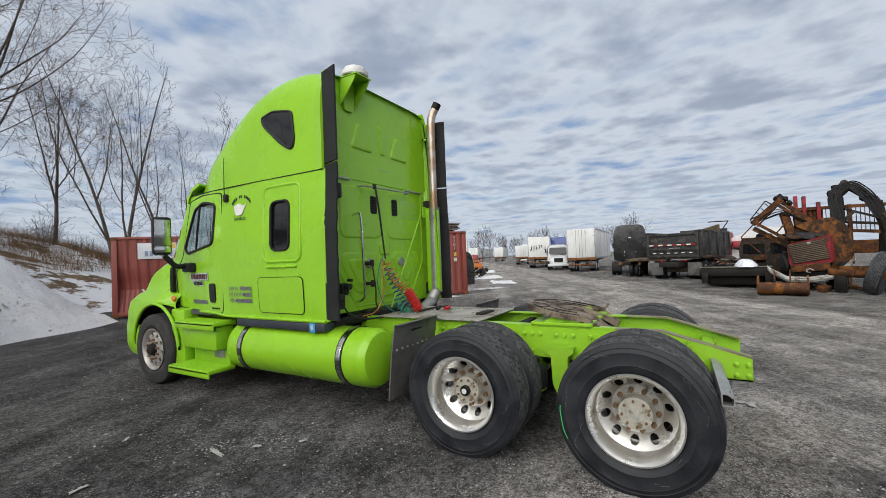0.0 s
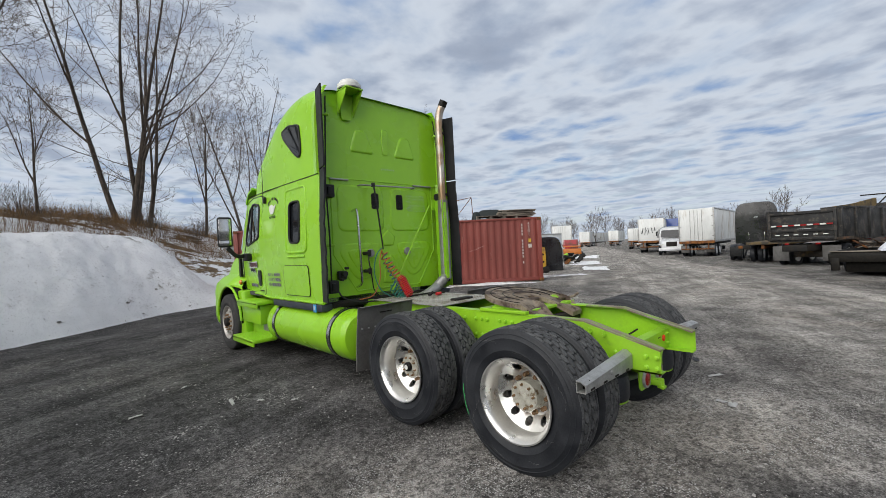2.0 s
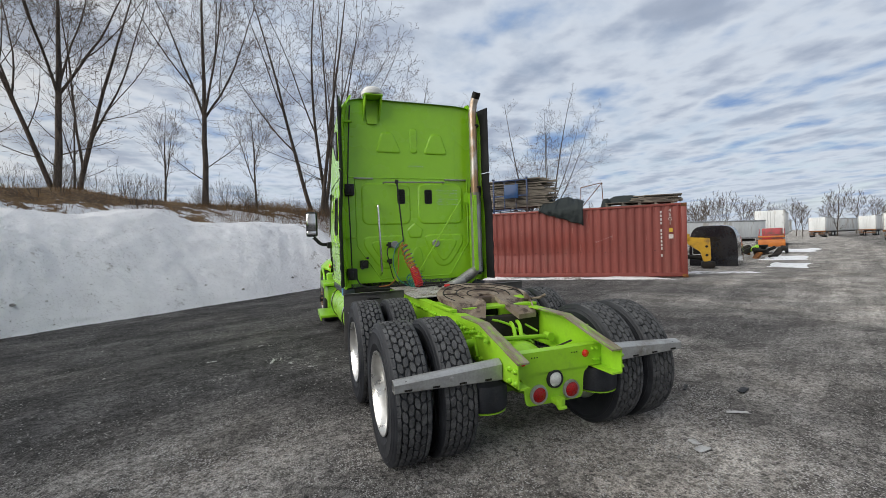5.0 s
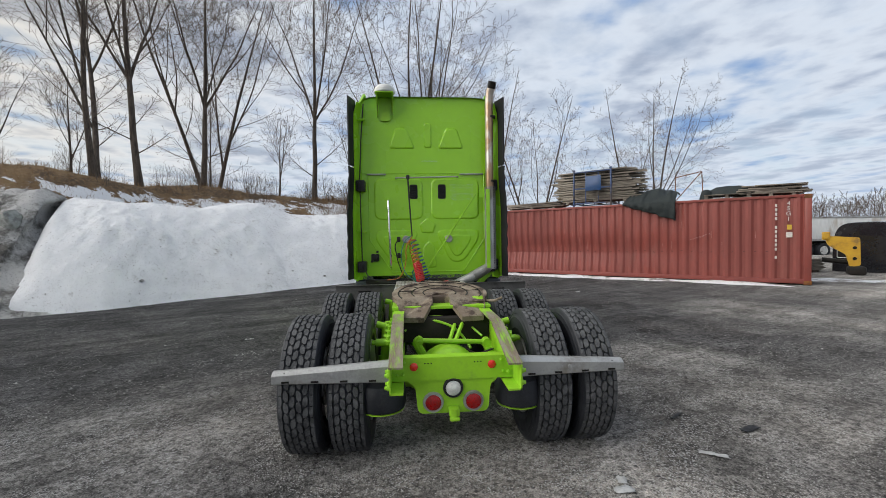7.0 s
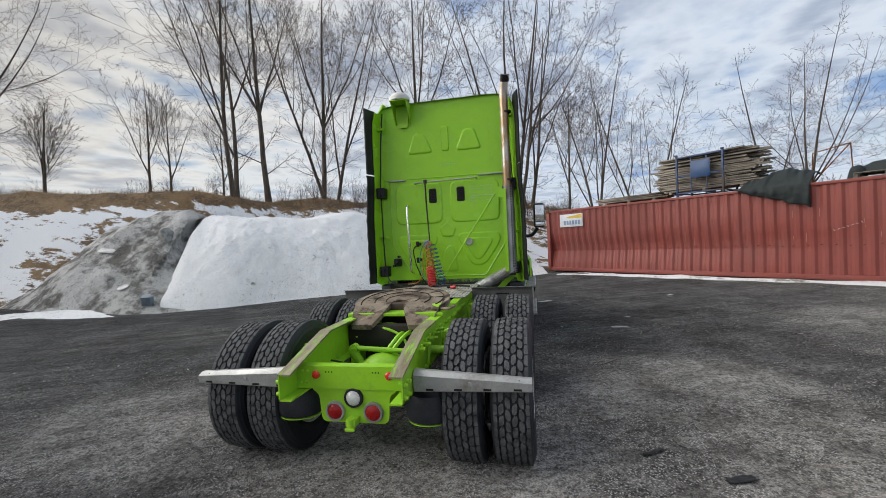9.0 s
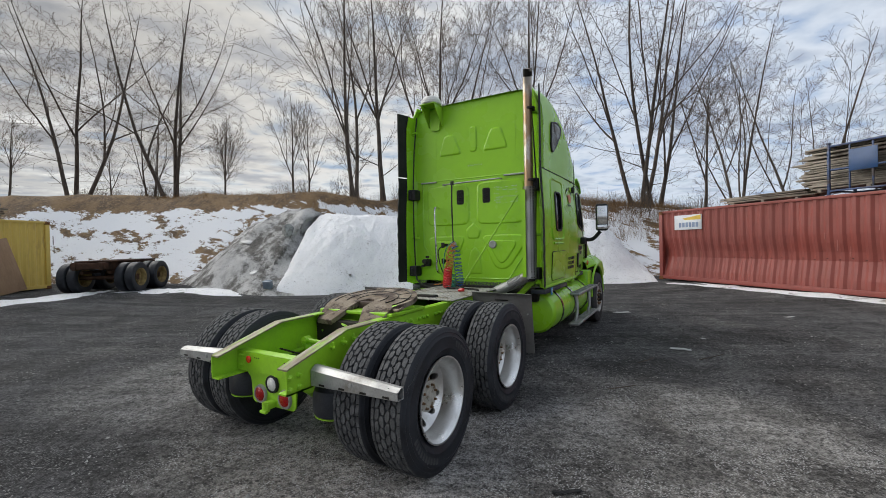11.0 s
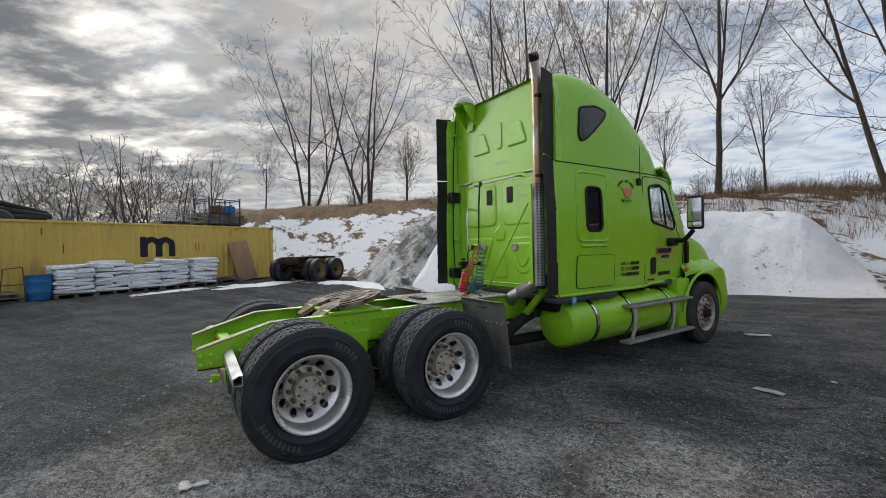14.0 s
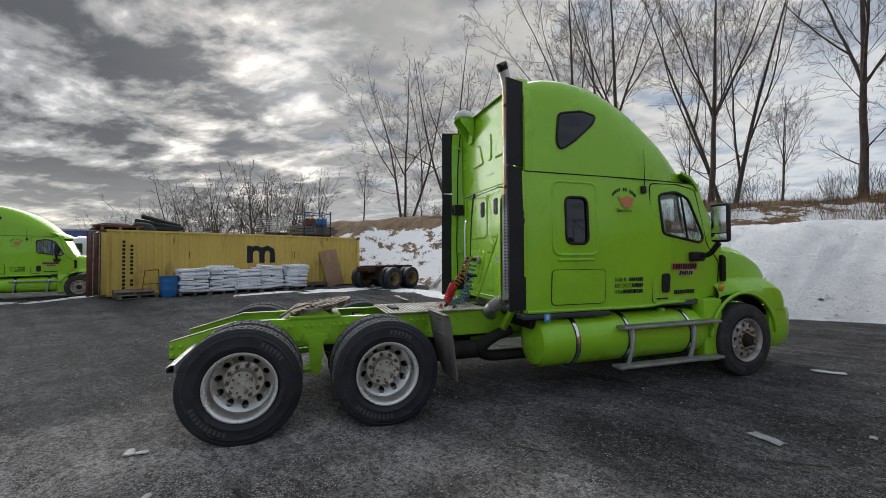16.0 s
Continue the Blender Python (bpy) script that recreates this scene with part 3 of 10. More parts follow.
def snow_material(name, dirty, specks, lean=0.0):
    mt = bpy.data.materials.new(name)
    mt.use_nodes = True
    nt = mt.node_tree
    N, L = nt.nodes.new, nt.links.new
    bs = nt.nodes["Principled BSDF"]
    tc = N("ShaderNodeTexCoord")

    def noise_tex(sc, detail=6, rg=0.6):
        n = N("ShaderNodeTexNoise")
        n.inputs["Scale"].default_value, n.inputs["Detail"].default_value, n.inputs["Roughness"].default_value = sc, detail, rg
        L(tc.outputs["Object"], n.inputs["Vector"])
        return n.outputs["Fac"]

    def mr(fac, a, b, c=0.0, d=1.0):
        n = N("ShaderNodeMapRange")
        n.interpolation_type = "SMOOTHSTEP"
        L(fac, n.inputs[0])
        for k, v in enumerate((a, b, c, d)):
            n.inputs[k + 1].default_value = v
        return n.outputs[0]

    def mix(fac, a, b):
        n = N("ShaderNodeMix")
        n.data_type = "RGBA"
        L(fac, n.inputs[0])
        for k, v in ((6, a), (7, b)):
            if isinstance(v, tuple):
                n.inputs[k].default_value = (*v, 1)
            else:
                L(v, n.inputs[k])
        return n.outputs[2]

    patchy = noise_tex(0.7, 4)

    def where(fac, push):
        n = N("ShaderNodeMath")
        n.operation = "MULTIPLY_ADD"
        L(patchy, n.inputs[0])
        n.inputs[1].default_value = push
        L(fac, n.inputs[2])
        return n.outputs[0]

    col = mix(mr(noise_tex(1.6, 8, 0.7), 0.35, 0.7), (0.90, 0.903, 0.912), (0.81, 0.813, 0.824))
    # bluish-grey blotches put the shading of small ridges into the snow's colour
    col = mix(mr(noise_tex(6.5, 10, 0.8), 0.52, 0.72), col, (0.76, 0.765, 0.778))
    col = mix(mr(where(noise_tex(2.6, 8, 0.75), 0.5), 0.88 - dirty, 1.04 - dirty), col, (0.27, 0.245, 0.22))
    col = mix(mr(where(noise_tex(13, 5, 0.75), 0.10), 0.735 - specks, 0.775 - specks), col, (0.09, 0.075, 0.06))
    col = mix(mr(where(noise_tex(55, 3, 0.7), 0.15), 0.755 - specks, 0.80 - specks), col, (0.16, 0.13, 0.10))
    if lean:
        # ploughed grit: mostly grey sand with pale remnants
        sand = mix(mr(noise_tex(3.5, 10, 0.8), 0.38, 0.64), (0.058, 0.053, 0.048), (0.185, 0.172, 0.155))
        sand = mix(mr(noise_tex(38, 5, 0.8), 0.54, 0.66), sand, (0.34, 0.325, 0.305))
        col = mix(mr(where(noise_tex(1.1, 9, 0.72), 0.4), 0.60, 0.76), sand, (0.62, 0.61, 0.595))
        col = mix(mr(where(noise_tex(22, 6, 0.8), 0.2), 0.66, 0.74), col, (0.06, 0.054, 0.048))
    L(col, bs.inputs["Base Color"])
    bs.inputs["Roughness"].default_value = 0.65
    bs.inputs["Specular IOR Level"].default_value = 0.3
    b1, b2 = N("ShaderNodeBump"), N("ShaderNodeBump")
    b1.inputs["Strength"].default_value, b1.inputs["Distance"].default_value = 1.0, 0.22 if lean else 0.10
    L(noise_tex(4.5, 9, 0.75), b1.inputs["Height"])
    b2.inputs["Strength"].default_value, b2.inputs["Distance"].default_value = 0.8, 0.02
    L(noise_tex(26, 5, 0.7), b2.inputs["Height"])
    L(b1.outputs[0], b2.inputs["Normal"])
    L(b2.outputs[0], bs.inputs["Normal"])
    return mt


SNOW = snow_material("old_snow", 0.03, 0.05)
ICE = snow_material("dirty_ice", 0.12, 0.04)
DIRT_PILE = snow_material("grit_and_dirty_snow", 0.20, 0.20, 1.0)


def hill_material():
    mt = bpy.data.materials.new("bank_grass_and_snow")
    mt.use_nodes = True
    nt = mt.node_tree
    N, L = nt.nodes.new, nt.links.new
    bs = nt.nodes["Principled BSDF"]
    tc = N("ShaderNodeTexCoord")

    def noise_tex(sc, detail=6, rg=0.6, stretch=(1, 1, 1)):
        mp = N("ShaderNodeMapping")
        mp.inputs["Scale"].default_value = stretch
        L(tc.outputs["Object"], mp.inputs[0])
        n = N("ShaderNodeTexNoise")
        n.inputs["Scale"].default_value, n.inputs["Detail"].default_value, n.inputs["Roughness"].default_value = sc, detail, rg
        L(mp.outputs[0], n.inputs["Vector"])
        return n.outputs["Fac"]

    def mr(fac, a, b, c=0.0, d=1.0):
        n = N("ShaderNodeMapRange")
        n.interpolation_type = "SMOOTHSTEP"
        L(fac, n.inputs[0])
        for k, v in enumerate((a, b, c, d)):
            n.inputs[k + 1].default_value = v
        return n.outputs[0]

    def mix(fac, a, b):
        n = N("ShaderNodeMix")
        n.data_type = "RGBA"
        L(fac, n.inputs[0])
        for k, v in ((6, a), (7, b)):
            if isinstance(v, tuple):
                n.inputs[k].default_value = (*v, 1)
            else:
                L(v, n.inputs[k])
        return n.outputs[2]

    soil = mix(mr(noise_tex(1.2), 0.35, 0.65), (0.20, 0.125, 0.06), (0.085, 0.055, 0.032))
    soil = mix(mr(noise_tex(9, 6, 0.7), 0.45, 0.7), soil, (0.26, 0.17, 0.085))
    sep = N("ShaderNodeSeparateXYZ")
    L(tc.outputs["Object"], sep.inputs[0])
    # old snow lies in patches on the slope and thins out towards the crest
    keep = mr(sep.outputs[2], 4.25, 3.3, -0.16, 0.10)
    ad = N("ShaderNodeMath")
    L(noise_tex(0.8, 10, 0.72, (0.6, 1.3, 1.5)), ad.inputs[0])
    L(keep, ad.inputs[1])
    col = mix(mr(ad.outputs[0], 0.535, 0.58), soil, (0.80, 0.81, 0.83))
    L(col, bs.inputs["Base Color"])
    bs.inputs["Roughness"].default_value = 0.9
    b1 = N("ShaderNodeBump")
    b1.inputs["Strength"].default_value, b1.inputs["Distance"].default_value = 1.0, 0.10
    L(noise_tex(6, 8, 0.7), b1.inputs["Height"])
    L(b1.outputs[0], bs.inputs["Normal"])
    return mt


def grid_object(name, rows, material, label, category, kind):
    """A sheet from rows of points."""
    n, m_ = len(rows), len(rows[0])
    verts = [tuple(p) for r in rows for p in r]
    faces = [(i * m_ + j, i * m_ + j + 1, (i + 1) * m_ + j + 1, (i + 1) * m_ + j) for i in range(n - 1) for j in range(m_ - 1)]
    me = bpy.data.meshes.new(name)
    me.from_pydata(verts, [], faces)
    me.materials.append(material)
    me.polygons.foreach_set("use_smooth", [True] * len(me.polygons))
    return tagged(new(name, me), label, category, "", kind)


def steps(a, b, fine, far):
    """Even steps from a to b, and ever wider ones out to far."""
    out = list(np.arange(a, b + 1e-6, fine))
    w = fine
    lo, hi = [a], [b]
    while hi[-1] < far:
        w *= 1.5
        hi.append(hi[-1] + w)
        lo.append(lo[-1] - w)
    return lo[:0:-1] + out + hi[1:]


def ground_z(x, y):
    """The yard is flat round the truck, with faint swells and ruts."""
    w = min(1.0, max(0.0, (math.hypot(x, y - 3) - 7) / 8))
    rise = min(1.0, max(0.0, (-x - 8.5) / 5.5)) * sstep(-9.5, -6.5, y)
    n = 0.665 * x + 0.747 * y
    bump = 0.10 * sstep(10.2, 12.6, n) * sstep(17.5, 15.0, n) * sstep(1.0, 3.0, x)
    return bump + w * 0.05 * noise.noise((x * 0.12, y * 0.12, 3.3)) - 0.016 + 0.012 * noise.noise((x * 0.5, y * 0.5, 1.0)) * w + 0.2 * rise * rise * (3 - 2 * rise)


gx = steps(-34, 34, 1.0, 2500)
ground = grid_object("ground", [[(x, y, ground_z(x, y)) for x in gx] for y in gx], ASPHALT, "worn dark grey asphalt yard with gravel and dust", "ground", "structure")

# ---- the bank with its foot line ----
# foot of the ploughed heaps, and of the bank itself
BANK_FOOT = [(-120, -10), (-60, -5), (-34, -2), (-25, 1.6), (-20.5, 4.4), (-16.5, 6.0), (-13, 7.2), (-10.5, 7.9), (-6.1, 10.3), (-2.6, 12.6), (0.3, 14.4), (4, 17.0), (12, 22.5), (40, 40), (90, 70)]
FOOT = [(-90, 13), (-40, 10), (-25, 8.6), (-16, 7.0), (-12.5, 6.3), (-10, 6.5), (-9, 6.95), (-7.1, 8.15), (-5.5, 9.75), (-3.4, 11.9), (-0.7, 13.85), (2, 15.1), (4, 17.0), (12, 22.5), (40, 40), (90, 70)]


def behind(x, y):
    """Metres behind the foot line, negative in front."""
    best, side = 1e9, 1
    for (ax, ay), (bx, by) in zip(BANK_FOOT, BANK_FOOT[1:]):
        dx, dy = bx - ax, by - ay
        t = min(1, max(0, ((x - ax) * dx + (y - ay) * dy) / (dx * dx + dy * dy)))
        qx, qy = x - ax - t * dx, y - ay - t * dy
        d = math.hypot(qx, qy)
        if d < best - 1e-9:
            best, side = d, dx * qy - dy * qx
    return best if side > 0 else -best


CREST = [(-90, 5.2), (-40, 5.2), (-30, 4.75), (-17, 4.4), (-8, 4.05), (-3, 4.0), (2, 3.6), (8, 2.1), (16, 0.8), (40, 0.3), (120, 0.2)]


def bank_z(x, y):
    d = behind(x, y)
    top = lerp_at(CREST, x)
    n = noise.noise((x * 0.35, y * 0.35, 0.0)) * 0.28 + noise.noise((x * 1.1, y * 1.1, 5.0)) * 0.09
    d -= 0.9 * sstep(-12.5, -10.5, x) * sstep(5, 2, x)
    wide = 8.0 - 2.8 * sstep(-10, -15, x)
    rise = min(1.0, max(0.0, d / wide))
    rise = rise * 0.55 + sstep(0, wide, d) * 0.45
    return -0.3 + (top + 0.3) * rise + n * sstep(0, 2.5, d) if d > -1.5 else -0.3


hx = [-90 + 1.5 * k for k in range(40)] + [-30 + 0.5 * k for k in range(101)] + [20.5 + 2.0 * k for k in range(36)]
hy = [-30 + 2.5 * k for k in range(12)] + [0.5 * k for k in range(66)] + [33 + 2.0 * k for k in range(34)]
bank = grid_object("earth_bank", [[(x, y, bank_z(x, y)) for x in hx] for y in hy], hill_material(), "earth bank with dead brown grass and patches of old snow", "bank", "structure")


# ---- snow bank and dirt pile ----
def foot_line(x0, x1, n):
    pts = []
    for k in range(n + 1):
        x = x0 + (x1 - x0) * k / n
        pts.append((x, smooth_at(FOOT[3:14], x)))
    return pts


def heap(name, x0, x1, n, top, reach, material, label, category, fade0, fade1, seed, front=0.0, steep=1.7, run=0.52, skew=0.0, rough=1.0):
    line = foot_line(x0, x1, n)
    rows = []
    for k, (x, y) in enumerate(line):
        a, b = line[max(0, k - 1)], line[min(n, k + 1)]
        t = Vector((b[0] - a[0], b[1] - a[1])).normalized()
        nx, ny = -t.y, t.x
        s = k / n
        f = sstep(0, fade0, s) * sstep(0, fade1, 1 - s)
        row = []
        for j in range(71):
            d = (j / 70) ** 1.15 * reach - 0.85 - front * math.sin(math.pi * s)
            e = d + front * math.sin(math.pi * s) + 0.25 + 0.35 * noise.noise((x * 0.5, seed, 1.7))
            up = min(1, e / (reach * run))
            prof = (1 - (1 - max(0, up)) ** steep) * 0.85 + 0.15 * sstep(0, 1, up)
            if e > reach * 0.62:
                prof *= 1 - 0.5 * sstep(reach * 0.62, reach, e)
            px, py = x + (nx + skew * t.x) * d, y + (ny + skew * t.y) * d
            z = top * (0.3 + 0.7 * f) * prof * (1 + 0.16 * noise.noise((px * 0.33, py * 0.33, seed)))
            lump = noise.noise((px * 1.6, py * 1.6, seed + 3)) ** 2
            z += 0.22 * rough * lump * sstep(0.2, 1.2, e)
            z += (0.15 * rough * noise.noise((px * 0.9, py * 0.9, seed)) + 0.09 * rough * noise.noise((px * 2.6, py * 2.6, seed)) + 0.035 * noise.noise((px * 6, py * 6, seed)) + 0.022 * noise.noise((px * 13, py * 13, seed))) * sstep(0, 0.9, e)
            z = z * sstep(0, 0.05, f + 0.02) - (1 - sstep(0, 0.10, f)) * 1.5
            row.append((px, py, z - 0.03 if e > 0.05 else -0.06))
        rows.append(row)
    return grid_object(name, rows, material, label, category, "")


heap("snow_bank", -9.8, 2.5, 200, 2.85, 6.5, SNOW, "tall ploughed bank of old white snow at the yard's edge", "snow bank", 0.07, 0.25, 2.0, 0.0, 1.7, 0.52, 0.10, 0.6)
heap("grit_mound", -17.0, -7.9, 160, 3.15, 6.0, DIRT_PILE, "grey mound of ploughed grit and dirty snow", "mound", 0.34, 0.30, 8.0, 0.10, 1.25, 0.60, 0.1)


# ---- containers ----
def corrugated(bm, length, z0, z1, put, pitch=0.278, depth=0.036, dents=None):
    """A trapezoid-ribbed wall; put(a, z, depth) gives the place."""
    n = max(2, round(length / pitch))
    p = length / n
    line = []
    for k in range(n):
        a = k * p
        line += [(a, 0.0), (a + p * 0.26, 0.0), (a + p * 0.5, depth), (a + p * 0.76, depth)]
    line.append((length, 0.0))
    zs = [z0 + (z1 - z0) * k / 10 for k in range(11)]
    rows = []
    for z in zs:
        rows.append([bm.verts.new(put(a, z, d + (dents(a, z) if dents else 0.0))) for a, d in line])
    for r, s in zip(rows, rows[1:]):
        for k in range(len(line) - 1):
            bm.faces.new((r[k], r[k + 1], s[k + 1], s[k]))
    return bm


def container(label, m, paint, height, dents=None, open_end=False, Lc=12.19):
    """A 40-foot box: x along, its seen long side at y = 0 facing -y."""
    Wc = 2.44
    ob = thing("shipping_container", label, "container", at=m)
    for nm, put in (("side_wall", lambda a, z, d: (a, 0.02 + d, z)), ("side_wall", lambda a, z, d: (a, Wc - 0.02 - d, z))):
        part(nm, corrugated(B(), Lc - 0.1, 0.16, height - 0.06, lambda a, z, d, put=put: put(a + 0.05, z, d), dents=dents), paint, ob, smooth=False)
    if not open_end:
        part("end_wall", corrugated(B(), Wc - 0.1, 0.16, height - 0.06, lambda a, z, d: (0.03 + d, a + 0.05, z)), paint, ob, smooth=False)
    roof = B()
    corrugated(roof, Lc - 0.1, 0.04, Wc - 0.04, lambda a, z, d: (a + 0.05, z, height - 0.03 - d * 0.5), pitch=0.22)
    part("roof", roof, paint, ob, smooth=False)
    part("floor", box(B(), (Lc / 2, Wc / 2, 0.12), (Lc - 0.04, Wc - 0.04, 0.06)), DARK, ob)
    for y in (0.03, Wc - 0.03):
        part("top_rail", box(B(), (Lc / 2, y, height - 0.04), (Lc - 0.3, 0.06, 0.08), 0.008), paint, ob)
        part("bottom_rail", box(B(), (Lc / 2, y, 0.10), (Lc - 0.3, 0.06, 0.13), 0.008), paint, ob)
    for x in (0.08, Lc - 0.08):
        part("end_rail", box(B(), (x, Wc / 2, height - 0.05), (0.1, Wc - 0.3, 0.1), 0.008), paint, ob)
        for y in (0.07, Wc - 0.07):
            part("corner_post", box(B(), (x, y, height / 2), (0.16, 0.14, height - 0.22), 0.01), paint, ob)
            for z in (0.06, height - 0.06):
                part("corner_casting", box(B(), (x, y, z), (0.178, 0.162, 0.118), 0.012), RUST, ob, "rust-edged steel corner casting")
    if open_end:
        for k, turn in ((0, 157),):
            leaf = B()
            box(leaf, (0, 0.6, height / 2), (0.05, 1.16, height - 0.3), 0.01)
            for q in (0.5, 1.0, 1.5, 2.0):
                box(leaf, (0.03, 0.6, q + 0.1), (0.02, 1.0, 0.06), 0.005)
            leaf = part("door", leaf, RED_INSIDE, ob, "open dark red end door", at=pose(0.0, 0.05 if k == 0 else Wc - 0.05, 0, 0, 0, turn if k == 0 else 180 + turn))
            for q in (0.3, 0.85):
                b = B()
                rod(b, (-0.05, q, 0.2), (-0.05, q, height - 0.2), 0.018)
                part("lock_rod", b, STEEL, leaf)
        part("lining", box(B(), (0.6, Wc / 2, height / 2), (0.02, Wc - 0.3, height - 0.4)), RED_INSIDE, ob, "dark red inside of the box")
    for x in (Lc,):
        for k in range(2):
            leaf = part("door", box(B(), (x - 0.05, 0.62 + 1.2 * k, height / 2), (0.05, 1.12, height - 0.3), 0.01), paint, ob, "steel end door")
            for q in (0.28, 0.84):
                b = B()
                rod(b, (x, 0.06 + 1.2 * k + q, 0.2), (x, 0.06 + 1.2 * k + q, height - 0.2), 0.018)
                part("lock_rod", b, STEEL, leaf)
    return ob


RED_M = pose(1.957, 15.471, 0.10, 0, 0, -41.66)
YEL_M = pose(-13.62, -6.49, 0.176, 0, 0, 115.44)


# ---- lumps of ice on the mound and along the snow's foot ----
def ice_chunk(seed, x, y, size, label):
    rnd = random.Random(seed)
    bm = B()
    bmesh.ops.create_icosphere(bm, subdivisions=2, radius=size)
    for v in bm.verts:
        k = 1 + 0.45 * noise.noise(Vector(v.co) * (1.6 / size) + Vector((seed, 0, 0)))
        v.co = Vector((v.co.x * k * 1.3, v.co.y * k, v.co.z * k * 0.7))
    ob = thing("ice_chunk", label, "ice lump", "lumps of ice", bm=bm, material=DIRT_PILE)
    down = bpy.context.evaluated_depsgraph_get()
    down.update()
    hit, at, *_ = scene.ray_cast(down, Vector((x, y, 8)), Vector((0, 0, -1)))
    ob.matrix_basis = pose(x, y, (at.z if hit else 0.0) - size * 0.05, 0, 0, rnd.uniform(0, 360))


def on_heap(ob, x, y, sink, rx, ry, rz):
    """Set a thing down on whatever lies below."""
    down = bpy.context.evaluated_depsgraph_get()
    down.update()
    ob.matrix_basis = pose(0, 0, -50)
    down.update()
    hit, at, *_ = scene.ray_cast(down, Vector((x, y, 8)), Vector((0, 0, -1)))
    ob.matrix_basis = pose(x, y, (at.z if hit else 0.0) + sink, rx, ry, rz)


def mound_debris():
    pale = surf("dirty_white_board", (0.62, 0.62, 0.60), (0.48, 0.47, 0.45), rough=0.7, scale=6, fine=60, bump=0.1)
    on_heap(thing("broken_board", "broken white board lying on the grit mound", "board", bm=box(B(), (0, 0, 0), (0.50, 0.22, 0.035), 0.008), material=pale), -12.1, 7.7, 0.05, 30, 8, 8)
    on_heap(thing("plastic_plate", "flat white plastic plate on the grit mound", "plate", bm=revolve(B(), [(0.001, 0.012), (0.11, 0.010), (0.15, 0.025), (0.155, 0.02), (0.11, 0.0), (0.001, 0.0)], "z", 20), material=pale), -10.7, 6.96, 0.03, 28, 0, 0)
    slate = surf("blue_grey_plastic", (0.17, 0.21, 0.26), (0.12, 0.15, 0.19), rough=0.5, scale=6, fine=60, bump=0.1)
    crate = thing("plastic_box", "blue-grey plastic box half buried in grit", "box")
    part("box_shell", box(B(), (0, 0, 0), (0.26, 0.20, 0.26), 0.02), slate, crate)
    part("box_lid", box(B(), (0, 0, 0.135), (0.28, 0.22, 0.03), 0.01), slate, crate)
    on_heap(crate, -9.55, 6.68, 0.07, 14, 4, 20)
    rock = B()
    bmesh.ops.create_icosphere(rock, subdivisions=3, radius=0.24)
    for v in rock.verts:
        q = 1 + 0.5 * noise.noise(Vector(v.co) * 5.0)
        v.co = Vector((v.co.x * q, v.co.y * q * 0.8, v.co.z * q * 1.1))
    on_heap(thing("rock", "pale grey broken rock stuck in the mound", "rock", bm=rock, material=surf("grey_rock", (0.34, 0.35, 0.33), (0.16, 0.16, 0.15), rough=0.9, scale=6, fine=40, bump=0.5)), -10.45, 8.35, 0.05, 0, 20, 40)


mound_debris()
rnd = random.Random(77)
for k in range(9):
    ice_chunk(k + 1, rnd.uniform(-13.0, -9.4), rnd.uniform(6.6, 8.2), rnd.uniform(0.03, 0.07), "dirty lump of ice lying on the grit mound")
for k in range(9):
    x = rnd.uniform(-8.0, 0.5)
    ice_chunk(k + 40, x, lerp_at(FOOT, x) + rnd.uniform(-0.9, 0.6), rnd.uniform(0.025, 0.055), "dirty lump of ice at the foot of the snow")


